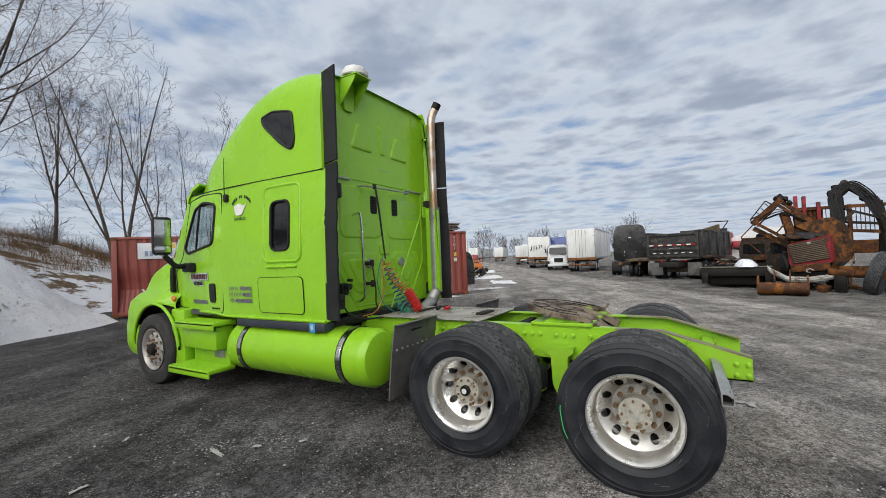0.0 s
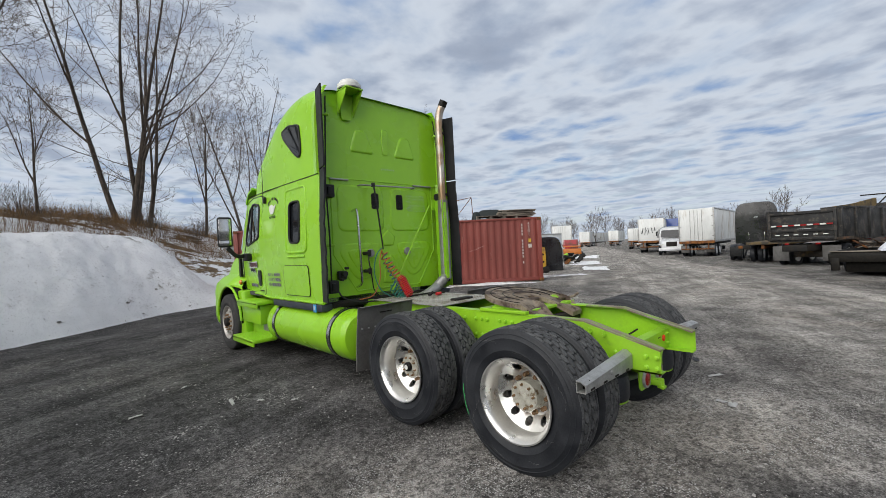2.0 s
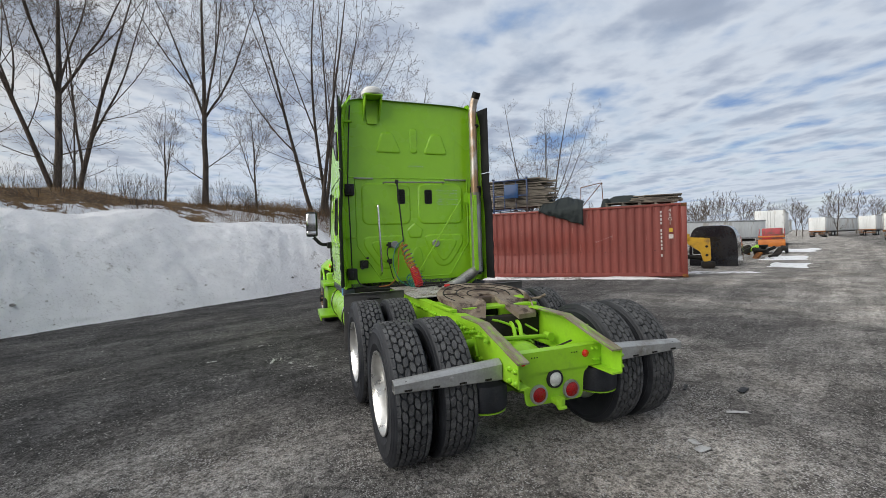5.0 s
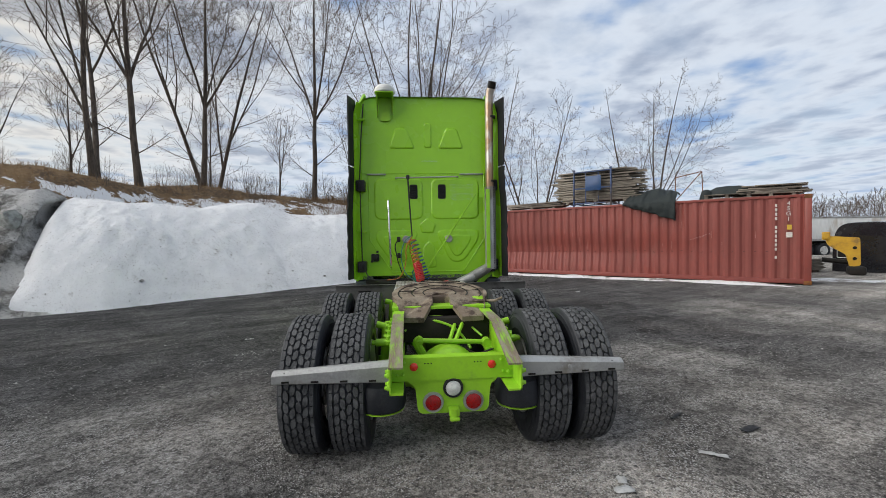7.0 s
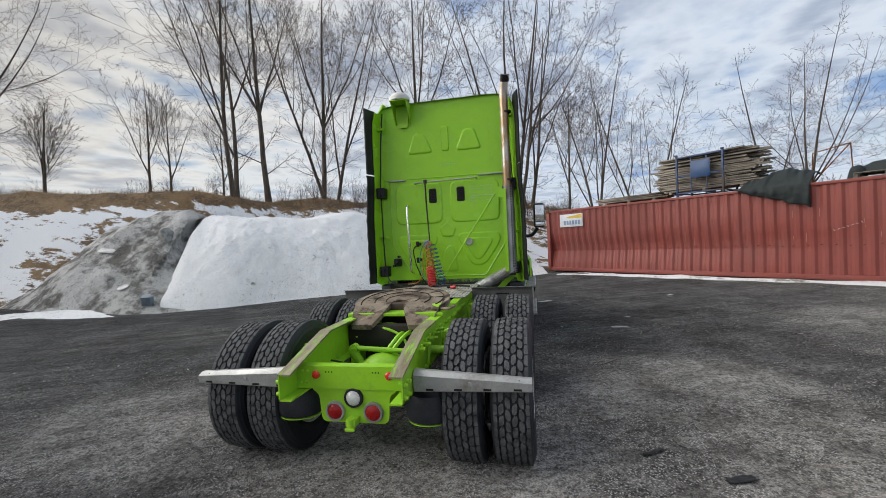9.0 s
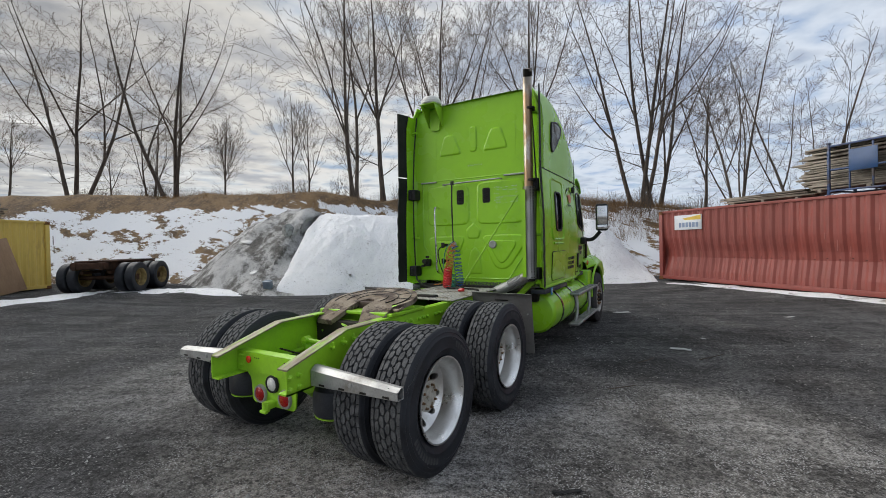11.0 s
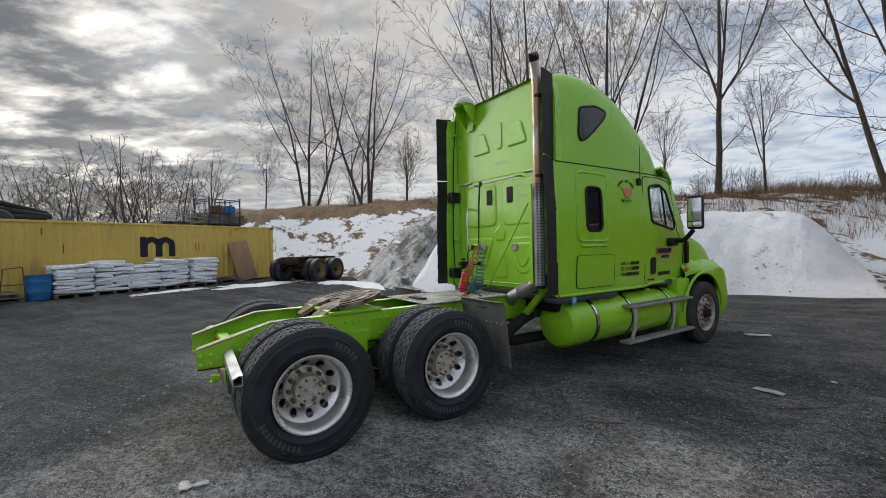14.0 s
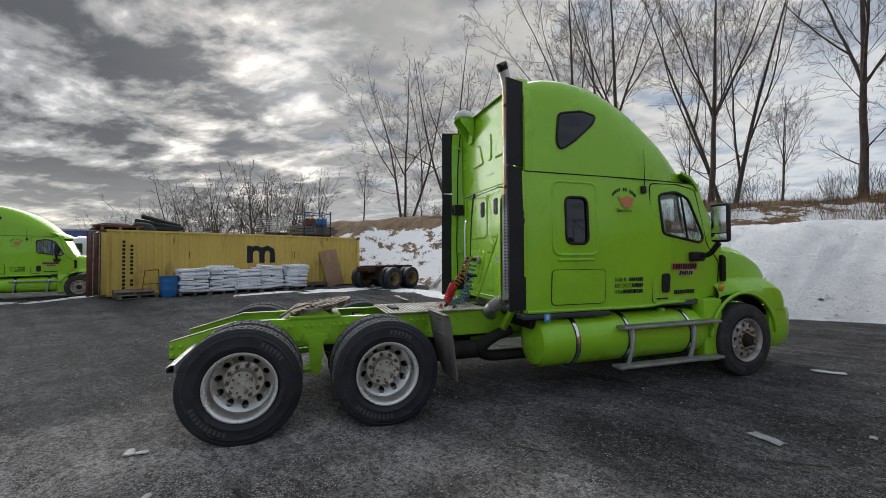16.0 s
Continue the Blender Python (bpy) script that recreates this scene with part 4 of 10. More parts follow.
# ---- trees ----
def grow(seed, height, stems, spread, fine=1.0, twig_r=0.006, deepest=3):
    """A bare tree: tapered stems, limbs, branches and twigs, as verts and faces for wood and for twigs."""
    rnd = random.Random(seed)
    wood, twigs = ([], []), ([], [])

    def add(store, pts, radii, seg):
        verts, faces = store
        start = len(verts)
        u = None
        for i, p in enumerate(pts):
            d = (pts[min(i + 1, len(pts) - 1)] - pts[max(i - 1, 0)]).normalized()
            if u is None:
                u = frame_of(d)[0]
            u = u - d * u.dot(d)
            u = u.normalized() if u.length > 1e-5 else frame_of(d)[0]
            w = d.cross(u)
            for k in range(seg):
                a = 2 * math.pi * k / seg
                verts.append(tuple(p + (u * math.cos(a) + w * math.sin(a)) * radii[i]))
        for i in range(len(pts) - 1):
            for k in range(seg):
                j = (k + 1) % seg
                a, b = start + i * seg, start + (i + 1) * seg
                faces.append((a + k, a + j, b + j, b + k))

    def limb(p, d, length, r, level, forks=0):
        n = (11, 5, 3, 1)[level]
        pts, rad, kids = [p.copy()], [r * (1.25 if level == 0 and forks >= 0 else 1.0)], []
        wob, lift = ((0.032 if forks >= 0 else 0.055), 0.07, 0.11, 0.15)[level], ((0.010 if forks >= 0 else 0.045), 0.075, 0.05, 0.02)[level]
        for i in range(1, n + 1):
            d = (d + Vector((rnd.gauss(0, wob), rnd.gauss(0, wob), rnd.gauss(0, wob * 0.6) + lift))).normalized()
            p = p + d * (length / n)
            pts.append(p.copy())
            t = i / n
            rad.append(max(twig_r, r * ((1 - 0.92 * t ** 0.9) if level == 0 else (1 - 0.75 * t))))
            kids.append((p.copy(), d.copy(), rad[-1], t))
        add(wood if level < 2 else twigs, pts, rad, ((8 if forks >= 0 else 6), 3, 3, 3)[level])
        if level == deepest:
            return

        def at(t):
            k = min(n - 1, int(t * n))
            q, dd, rr, _ = kids[k]
            return pts[k].lerp(q, t * n - k), dd, rr

        def off(dd, ang, a):
            u, w = frame_of(dd)
            return (dd * math.cos(ang) + (u * math.cos(a) + w * math.sin(a)) * math.sin(ang)).normalized()

        turn = rnd.uniform(0, 6.28)
        if level == 0:
            # strong leaders that leave the stem low down, lean out and curve upwards, and fork again
            for k in range(forks if forks > 0 else (1 if forks == -1 else 0)):
                t = rnd.uniform(0.14, 0.34) + 0.06 * k
                q, dd, rr = at(t)
                limb(q, off(dd, radians(rnd.uniform(20, 35) * spread), turn + k * 2.2), length * (1 - t) * rnd.uniform(0.80, 1.0), rr * rnd.uniform(0.55, 0.72), 0, -1 if forks > 0 else -2)
        count = max(2, int((19, 9, 5)[level] * fine * rnd.uniform(0.9, 1.1) * (0.68 if forks < 0 else 1.0)))
        first = ((0.09 if forks >= 0 else 0.08), 0.14, 0.12)[level]
        for k in range(count):
            t = first + (0.99 - first) * (k + rnd.random()) / count
            q, dd, rr = at(t)
            turn += 2.4 + rnd.uniform(-0.5, 0.5)
            if level == 0:
                low = 1.0 - 0.45 * sstep(0.34, 0.12, t) * (forks >= 0)
                ang, ln, kr = rnd.uniform(44, 66) * (1.10 - 0.42 * t) + 14 * (1 - low), low * height * rnd.uniform(0.14, 0.30) * (1.12 - 0.72 * t), rnd.uniform(0.18, 0.34)
            else:
                ang, ln, kr = rnd.uniform(30, 56), length * rnd.uniform(0.28, 0.52) * (1.12 - 0.6 * t), rnd.uniform(0.34, 0.55)
            limb(q, off(dd, radians(ang * spread), turn), ln, max(twig_r * (1.4 if level == 0 else 1), rr * kr), level + 1)

    for s in range(stems):
        a = 2 * math.pi * s / stems + rnd.uniform(0, 1)
        lean = 0.04 if stems == 1 else rnd.uniform(0.07, 0.24) * spread
        d = Vector((math.cos(a) * lean, math.sin(a) * lean, 1)).normalized()
        limb(Vector((math.cos(a) * 0.22 * (stems > 1), math.sin(a) * 0.22 * (stems > 1), -0.35)), d, height * rnd.uniform(0.82, 1.0), height * 0.0104 * (0.8 if stems > 1 else 1), 0, 2 if stems > 1 else 3)
    return wood, twigs


def tree_at_origin(seed, height, stems, spread, fine, label, twig_r=0.006, deepest=3):
    wood, twigs = grow(seed, height, stems, spread, fine, twig_r, deepest)
    ob = thing("bare_tree", label, "tree", "bare trees on the bank")
    for nm, (v, f), mt in (("trunk", wood, BARK), ("crown", twigs, TWIG)):
        me = bpy.data.meshes.new(nm)
        me.from_pydata(v, [], f)
        me.materials.append(mt)
        me.polygons.foreach_set("use_smooth", [True] * len(me.polygons))
        o = new(nm, me)
        o.parent = ob
    return ob


TREE_LABELS = ("tall leafless tree with a single straight trunk", "leafless tree forked low into two stems", "leafless many-stemmed tree on the grassy bank",
               "slim young leafless tree", "broad leafless tree with a wide crown")
FAR_LABEL = "bare winter tree in the far woods"
MODELS = [tree_at_origin(11, 16.0, 1, 0.9, 0.95, TREE_LABELS[0], 0.0062), tree_at_origin(23, 16.0, 2, 1.0, 0.74, TREE_LABELS[1], 0.0062),
          tree_at_origin(37, 14.0, 3, 0.9, 0.6, TREE_LABELS[2], 0.0062), tree_at_origin(41, 9.0, 1, 0.85, 0.7, TREE_LABELS[3], 0.006), tree_at_origin(59, 16.0, 3, 1.25, 0.78, TREE_LABELS[4], 0.0062),
          tree_at_origin(71, 13.0, 1, 0.85, 0.42, FAR_LABEL, 0.014), tree_at_origin(83, 13.0, 3, 1.25, 0.45, FAR_LABEL, 0.013), tree_at_origin(91, 13.0, 1, 0.85, 0.6, FAR_LABEL, 0.024, 2)]
# model, x, y, height, turn
TREES = [
    (1, -13.0, 15.1, 15.5, 75), (0, -12.3, 16.7, 16.0, 200), (0, -12.9, 23.8, 18.5, 20), (1, -13.2, 25.9, 18.5, 140), (0, -6.4, 25.2, 18.5, 310),
    (4, 0.3, 27.6, 19.0, 30), (1, 1.2, 28.55, 18.0, 190), (1, 7.9, 22.4, 11.5, 80), (4, 14.4, 20.4, 11.5, 120),
    (4, -39.2, 11.6, 18.5, 60), (4, -29.2, 13.9, 16.5, 200), (3, -27.7, 16.7, 8.5, 20), (3, -19.0, 15.9, 8.2, 280), (3, -18.6, 16.9, 7.6, 100),
    (3, -31.6, 5.9, 6.0, 45), (3, -34.0, 12.0, 6.0, 145), (3, -7.6, 21.5, 6.0, 0), (3, -16.5, 18.5, 7.0, 90), (3, -3.4, 23.0, 7.0, 200), (3, 3.9, 26.4, 10.0, 270),
    (1, 5.3, 22.8, 12.0, 60), (3, -10.3, 19.0, 5.5, 300), (3, -29.0, 17.5, 8.0, 12), (2, -39.0, 17.0, 11.0, 222),
]
# a domed clump behind the yellow container: bearing from the yard and how steeply it rises
CLUMP = ((176.5, 8.3), (178.5, 10.5), (-179.5, 12.6), (-178, 13.4), (-176.5, 13.8), (-175, 13.8), (-173.5, 13.2), (-172, 12.4), (-170.5, 11.7), (-169, 10.8), (-167.5, 9.8), (-166, 8.6), (-164.5, 7.8), (-163, 7.0), (-161, 6.6))
rnd = random.Random(12)
for k, (bearing, rise) in enumerate(CLUMP):
    d = rnd.uniform(35, 43)
    a = radians(bearing + rnd.uniform(-0.5, 0.5))
    TREES.append((6 if k % 5 else 5, 5.1 + d * math.cos(a), d * math.sin(a), (d * math.tan(radians(rise)) + 1.2) * rnd.uniform(0.86, 1.04), k * 61))
# woods far off to the east and north-east
rnd = random.Random(8)
for k in range(40):
    a = radians(4 + 46 * (k + rnd.random()) / 40)
    d = rnd.uniform(110, 170)
    TREES.append((7, d * math.cos(a), d * math.sin(a), rnd.uniform(9, 15), rnd.uniform(0, 360)))
for k in range(12):
    a = radians(36 + 22 * (k + rnd.random()) / 12)
    d = rnd.uniform(48, 66)
    TREES.append((7, d * math.cos(a), d * math.sin(a), rnd.uniform(5, 8), rnd.uniform(0, 360)))
SIZE = (16.0, 16.0, 14.0, 9.0, 16.0, 13.0, 13.0, 13.0)
placed = set()
for model, x, y, high, turn in TREES:
    size = high / SIZE[model]
    m = pose(x, y, max(bank_z(x, y), ground_z(x, y)) - 0.05, 0, 0, turn)
    far = math.hypot(x, y) > 42 or model > 4
    if model not in placed:
        placed.add(model)
        t_ = MODELS[model]
        t_.matrix_basis = m
    else:
        t_ = copy_thing(MODELS[model], m)
    broad = size * (1.15 if -42 < x < -28 else 1.0)
    t_.scale = (broad, broad, size)
    if far:
        tagged(t_, "bare winter tree in the far woods", "tree", "far bare trees")


# ---- shrubs and undergrowth on the crest ----
def shrubs():
    model = tree_at_origin(97, 2.6, 4, 1.0, 0.2, "leafless brown shrub in the dry grass", 0.0055, 2)
    model.name = "shrub"
    tagged(model, "leafless brown shrub in the dry grass", "shrub", "shrubs on the bank")
    rnd = random.Random(77)
    spots = []
    while len(spots) < 96:
        x, y = rnd.uniform(-33, 8), rnd.uniform(9, 31)
        if 6.2 < behind(x, y) < 11.5 and noise.noise((x * 0.22, y * 0.22, 4.0)) > (-0.05 if x < -14 else -0.25):
            spots.append((x, y))
    for k, (x, y) in enumerate(spots):
        m = pose(x, y, bank_z(x, y) - 0.04, 0, 0, rnd.uniform(0, 360))
        if k == 0:
            ob = model
            ob.matrix_basis = m
        else:
            ob = copy_thing(model, m)
        s = rnd.uniform(0.35, 0.9) * (0.7 if x < -14 else 0.85)
        ob.scale = (s, s, s)


shrubs()


# ---- dead grass on the bank ----
def grass():
    rnd = random.Random(5)
    verts, faces = [], []
    n = 0
    while n < 17000:
        x, y = rnd.uniform(-34, 9), rnd.uniform(9, 31)
        d = behind(x, y)
        if d < 4.6 or d > 13 or rnd.random() < 0.35 + 0.4 * noise.noise((x * 0.4, y * 0.4, 9.0)):
            continue
        z = bank_z(x, y)
        n += 1
        for k in range(3):
            a, h = rnd.uniform(0, 6.3), rnd.uniform(0.05, 0.20) * (1.8 if rnd.random() < 0.10 else 1) * (1 + 1.9 * sstep(-7, -2, x))
            w = rnd.uniform(0.003, 0.008)
            bx, by = x + rnd.uniform(-0.12, 0.12), y + rnd.uniform(-0.12, 0.12)
            lx, ly = math.cos(a) * h * rnd.uniform(0.2, 1.5), math.sin(a) * h * rnd.uniform(0.2, 1.5)
            px, py = -math.sin(a) * w, math.cos(a) * w
            i = len(verts)
            verts += [(bx - px, by - py, z - 0.03), (bx + px, by + py, z - 0.03), (bx + lx * 0.4 + px * 0.7, by + ly * 0.4 + py * 0.7, z + h * 0.65), (bx + lx * 0.4 - px * 0.7, by + ly * 0.4 - py * 0.7, z + h * 0.65), (bx + lx, by + ly, z + h)]
            faces += [(i, i + 1, i + 2, i + 3), (i + 3, i + 2, i + 4)]
    me = bpy.data.meshes.new("dead_grass")
    me.from_pydata(verts, [], faces)
    me.materials.append(GRASS)
    return tagged(new("dead_grass", me), "dry brown grass along the crest of the bank", "grass", "", "stuff")


grass()


# ---- wheels ----
SIDE_INK = surf("worn_sidewall_ink", (0.075, 0.075, 0.074), (0.045, 0.045, 0.045), rough=0.8, scale=20, fine=90, bump=0.1)


def tyre_meshes():
    """A truck tyre: carcass, and its tread blocks."""
    half = 0.14
    prof = [(0.300, -0.105), (0.335, -0.128), (0.36, -0.138), (0.366, -0.141), (0.372, -0.139), (0.41, -0.143), (0.445, -0.141), (0.452, -0.143), (0.458, -0.139), (0.480, -0.133), (0.484, -0.135), (0.489, -0.130), (0.503, -0.1265), (0.514, -0.1215), (0.5195, -0.114), (0.508, -0.106), (0.508, -0.06), (0.508, 0.0),
            (0.508, 0.06), (0.508, 0.106), (0.5195, 0.114), (0.514, 0.1215), (0.503, 0.1265), (0.489, 0.130), (0.484, 0.135), (0.480, 0.133), (0.458, 0.139), (0.452, 0.143), (0.445, 0.141), (0.41, 0.143), (0.372, 0.139), (0.366, 0.141), (0.36, 0.138), (0.335, 0.128), (0.300, 0.105), (0.288, 0.09), (0.288, -0.09)]
    carcass = revolve(B(), prof, "x", 72, closed=True)
    blocks = B()
    count = 42
    step = 2 * math.pi / count
    rnd = random.Random(3)

    def block(outline, r_at, drop):
        amid = sum(a for a, _ in outline) / len(outline)
        tm = sum(t for _, t in outline) / len(outline)
        lo = [blocks.verts.new((a, 0.506 * math.cos(t), 0.506 * math.sin(t))) for a, t in outline]
        hi = []
        for a, t in outline:
            aa, tt = amid + (a - amid) * 0.93, tm + (t - tm) * 0.95
            r = r_at(aa) - drop
            hi.append(blocks.verts.new((aa, r * math.cos(tt), r * math.sin(tt))))
        blocks.faces.new(hi)
        for i in range(len(lo)):
            j = (i + 1) % len(lo)
            blocks.faces.new((lo[i], lo[j], hi[j], hi[i]))

    crown = lambda a: 0.5272 - 0.10 * max(0, abs(a) - 0.05)
    # four rows of long leaning blocks with zigzag grooves between them
    for row, (mid, off) in enumerate(((-0.0645, 0.0), (-0.0215, 0.5), (0.0215, 0.0), (0.0645, 0.5))):
        w, lean = 0.0190, (1 if row % 2 else -1) * step * 0.10
        for k in range(count):
            t0 = step * (k + off)
            t1 = t0 + step * 0.88
            q = step * 0.10
            tm = (t0 + t1) / 2
            block([(mid - w + 0.003, t0 + q - lean), (mid, t0 - q * 0.35), (mid + w - 0.003, t0 + q + lean), (mid + w, tm + lean), (mid + w - 0.003, t1 - q + lean),
                   (mid, t1 + q * 0.35), (mid - w + 0.003, t1 - q - lean), (mid - w, tm - lean)], crown, rnd.uniform(-0.0008, 0.0030))
    # shoulder ribs, cut by narrow slots, with a saw-toothed inner edge
    for sd in (-1, 1):
        for k in range(count):
            t0 = step * k
            t1 = t0 + step * 0.955
            tm = (t0 + t1) / 2
            block([(sd * 0.1165, t0), (sd * 0.1165, t1), (sd * 0.094, t1), (sd * 0.088, tm), (sd * 0.094, t0)], crown, rnd.uniform(0, 0.001))
    bmesh.ops.recalc_face_normals(blocks, faces=blocks.faces)
    return finish("tyre", carcass, RUBBER), finish("tread", blocks, TREAD, angle=20)


TYRE, TREAD_BLOCKS = tyre_meshes()
FAR_TYRE = finish("tyre", revolve(B(), [(0.300, -0.105), (0.335, -0.128), (0.41, -0.143), (0.489, -0.130), (0.513, -0.112), (0.520, -0.06), (0.520, 0.06), (0.513, 0.112), (0.489, 0.130), (0.41, 0.143), (0.335, 0.128), (0.300, 0.105)], "x", 32, closed=True), RUBBER)


def rib_tyre():
    """A steer tyre: rounded shoulders and four narrow grooves round a smooth tread."""
    half = [(0.0, 0.527), (0.018, 0.527), (0.020, 0.515), (0.028, 0.515), (0.030, 0.5265), (0.066, 0.525), (0.068, 0.514), (0.076, 0.514), (0.078, 0.5235), (0.104, 0.519), (0.116, 0.512), (0.125, 0.498), (0.131, 0.478), (0.137, 0.452), (0.138, 0.446), (0.143, 0.41), (0.139, 0.372), (0.141, 0.366), (0.138, 0.36), (0.128, 0.335), (0.105, 0.300), (0.09, 0.288)]
    prof = [(r, -a) for a, r in reversed(half)] + [(r, a) for a, r in half[1:]]
    return finish("tyre", revolve(B(), prof, "x", 72, closed=True), DUSTY_RUBBER)


DUSTY_RUBBER = surf("dusty_tyre_rubber", (0.030, 0.030, 0.031), (0.052, 0.051, 0.050), rough=0.8, scale=5, fine=70, bump=0.15, dist=0.001, dirt=(0.085, 0.08, 0.075), amount=0.22, dirt_scale=5, edge=0.3, spec=0.2)
RIB_TYRE = rib_tyre()


def circle(r, n, ph=0.0, c=(0, 0)):
    return [(c[0] + r * math.cos(2 * math.pi * k / n + ph), c[1] + r * math.sin(2 * math.pi * k / n + ph)) for k in range(n)]


def rim_mesh(deep, name, metal):
    """A ten-hole disc wheel; its outer face looks along +x. deep: how far the disc lies inside the rim."""
    bm = B()
    revolve(bm, [(0.302, 0.118), (0.311, 0.128), (0.311, 0.136), (0.300, 0.136), (0.288, 0.122), (0.272, 0.10), (0.266, 0.02), (0.262, -0.135), (0.285, -0.142), (0.311, -0.145), (0.300, -0.138)], "x", 64)
    for f in list(bm.faces):
        if len(f.verts) > 8:
            bm.faces.remove(f)

    def put(a, b):
        r = math.hypot(a, b)
        if deep < 0:
            # the disc slopes inwards from the rim to a flat ring for the nuts
            x = deep + 0.022 + 0.088 * min(1.0, max(0.0, (r - 0.172) / 0.090)) ** 1.1
        else:
            x = deep - 0.02 + 0.045 * sstep(0.266, 0.236, r) + 0.012 * sstep(0.175, 0.150, r)
        return (x, a, b)

    holes = [circle(0.030, 14, 0, (0.213 * math.cos(t), 0.213 * math.sin(t))) for t in (2 * math.pi * k / 10 + 0.31 for k in range(10))]
    fs = sheet(bm, circle(0.266, 64), holes + [circle(0.172, 40)], put)
    fs += sheet(bm, circle(0.172, 40), [circle(0.105, 32)], put)
    for f in fs:
        f.normal_update()
        if f.normal.x < 0:
            f.normal_flip()
    # hole walls
    for t in (2 * math.pi * k / 10 + 0.31 for k in range(10)):
        c = (0.213 * math.cos(t), 0.213 * math.sin(t))
        ring = circle(0.030, 14, 0, c)
        a = [bm.verts.new(put(p, q)) for p, q in ring]
        b = [bm.verts.new((put(p, q)[0] - 0.02, p, q)) for p, q in ring]
        for k in range(14):
            bm.faces.new((a[k], a[(k + 1) % 14], b[(k + 1) % 14], b[k]))
    return finish(name, bm, metal)


DULL_ALU = surf("dull_aluminium", (0.46, 0.44, 0.41), (0.36, 0.34, 0.315), rough=0.58, metal=0.55, scale=6, fine=80, bump=0.1, dist=0.001, dirt=(0.2, 0.17, 0.14), amount=0.18, dirt_scale=7, edge=0.25)
RIM_DRIVE, RIM_STEER = rim_mesh(-0.135, "wheel", ALU), rim_mesh(0.085, "wheel", DULL_ALU)


HUB_TAN = surf("dusty_hub", (0.50, 0.485, 0.42), (0.38, 0.365, 0.31), rough=0.6, metal=0.3, scale=12, fine=90, bump=0.15, dirt=(0.15, 0.10, 0.05), amount=0.12, dirt_scale=18)


def hub_mesh(drive):
    bm = B()
    if drive:
        revolve(bm, [(0.120, -0.16), (0.120, -0.10), (0.112, -0.092), (0.110, -0.022), (0.109, -0.012), (0.112, -0.010), (0.112, 0.0), (0.108, 0.004), (0.066, 0.005), (0.062, 0.009), (0.030, 0.010), (0.028, 0.014), (0.001, 0.014)], "x", 32)
    else:
        revolve(bm, [(0.112, 0.02), (0.112, 0.105), (0.100, 0.118), (0.085, 0.125), (0.080, 0.165), (0.070, 0.182), (0.040, 0.190), (0.001, 0.192)], "x", 32)
    return finish("hub", bm, HUB_TAN if drive else DARK)


HUB_DRIVE, HUB_STEER = hub_mesh(True), hub_mesh(False)
NUT = B()
revolve(NUT, [(0.019, 0.0), (0.019, 0.008), (0.0165, 0.012), (0.0165, 0.036), (0.013, 0.041), (0.001, 0.041)], "x", 6)
NUT = finish("lug_nut", NUT, RUST_NUT, angle=20)
# the drum is black and wide so that the wheel's holes look dark
DRUM = finish("brake_drum", revolve(B(), [(0.05, -0.36), (0.225, -0.36), (0.23, -0.34), (0.23, -0.19), (0.22, -0.185), (0.05, -0.18)], "x", 32), GUNK)


def sub(name, me, parent, m=None, label=""):
    o = new(name, me)
    o.parent = parent
    if m is not None:
        o.matrix_basis = m
    if label:
        o["label"] = label
    return o


def wall_x(r):
    """How far the sidewall bulges at a radius."""
    return lerp_at([(0.30, 0.107), (0.335, 0.130), (0.36, 0.140), (0.41, 0.1445), (0.445, 0.1432), (0.458, 0.1415), (0.480, 0.1358), (0.489, 0.1335), (0.503, 0.127)], r) + 0.0012


def ribbon(bm, pts, width):
    """A thin mark along points given as radius and angle on the sidewall."""
    rows = []
    for k, (r, t) in enumerate(pts):
        r2 = min(0.5, r + width)
        rows.append([bm.verts.new((wall_x(q), q * math.cos(t), q * math.sin(t))) for q in (r, r2)])
    for a, b in zip(rows, rows[1:]):
        bm.faces.new((a[0], a[1], b[1], b[0]))


def scuff_meshes():
    rnd = random.Random(19)
    out = []
    for k in range(9):
        r, t = rnd.uniform(0.33, 0.47), k * 0.7 + rnd.uniform(0, 0.4)
        pts = []
        slope = rnd.choice((0.0, 0.2, -0.3, 0.6))
        for _ in range(rnd.randint(6, 16)):
            pts.append((min(0.495, max(0.32, r)), t))
            t += rnd.uniform(0.012, 0.05)
            r += rnd.gauss(slope * 0.012, 0.007)
        bm = B()
        ribbon(bm, pts, rnd.uniform(0.0014, 0.0030))
        out.append(finish("scuff", bm, SCUFF))
    return out


SCUFF = surf("sidewall_scuff", (0.15, 0.148, 0.145), (0.08, 0.08, 0.08), rough=0.85, scale=30, fine=120, bump=0.0)
GREEN_MARK = surf("green_chalk", (0.05, 0.55, 0.12), (0.04, 0.42, 0.10), rough=0.8, scale=30, fine=120, bump=0.0)
SCUFFS = scuff_meshes()


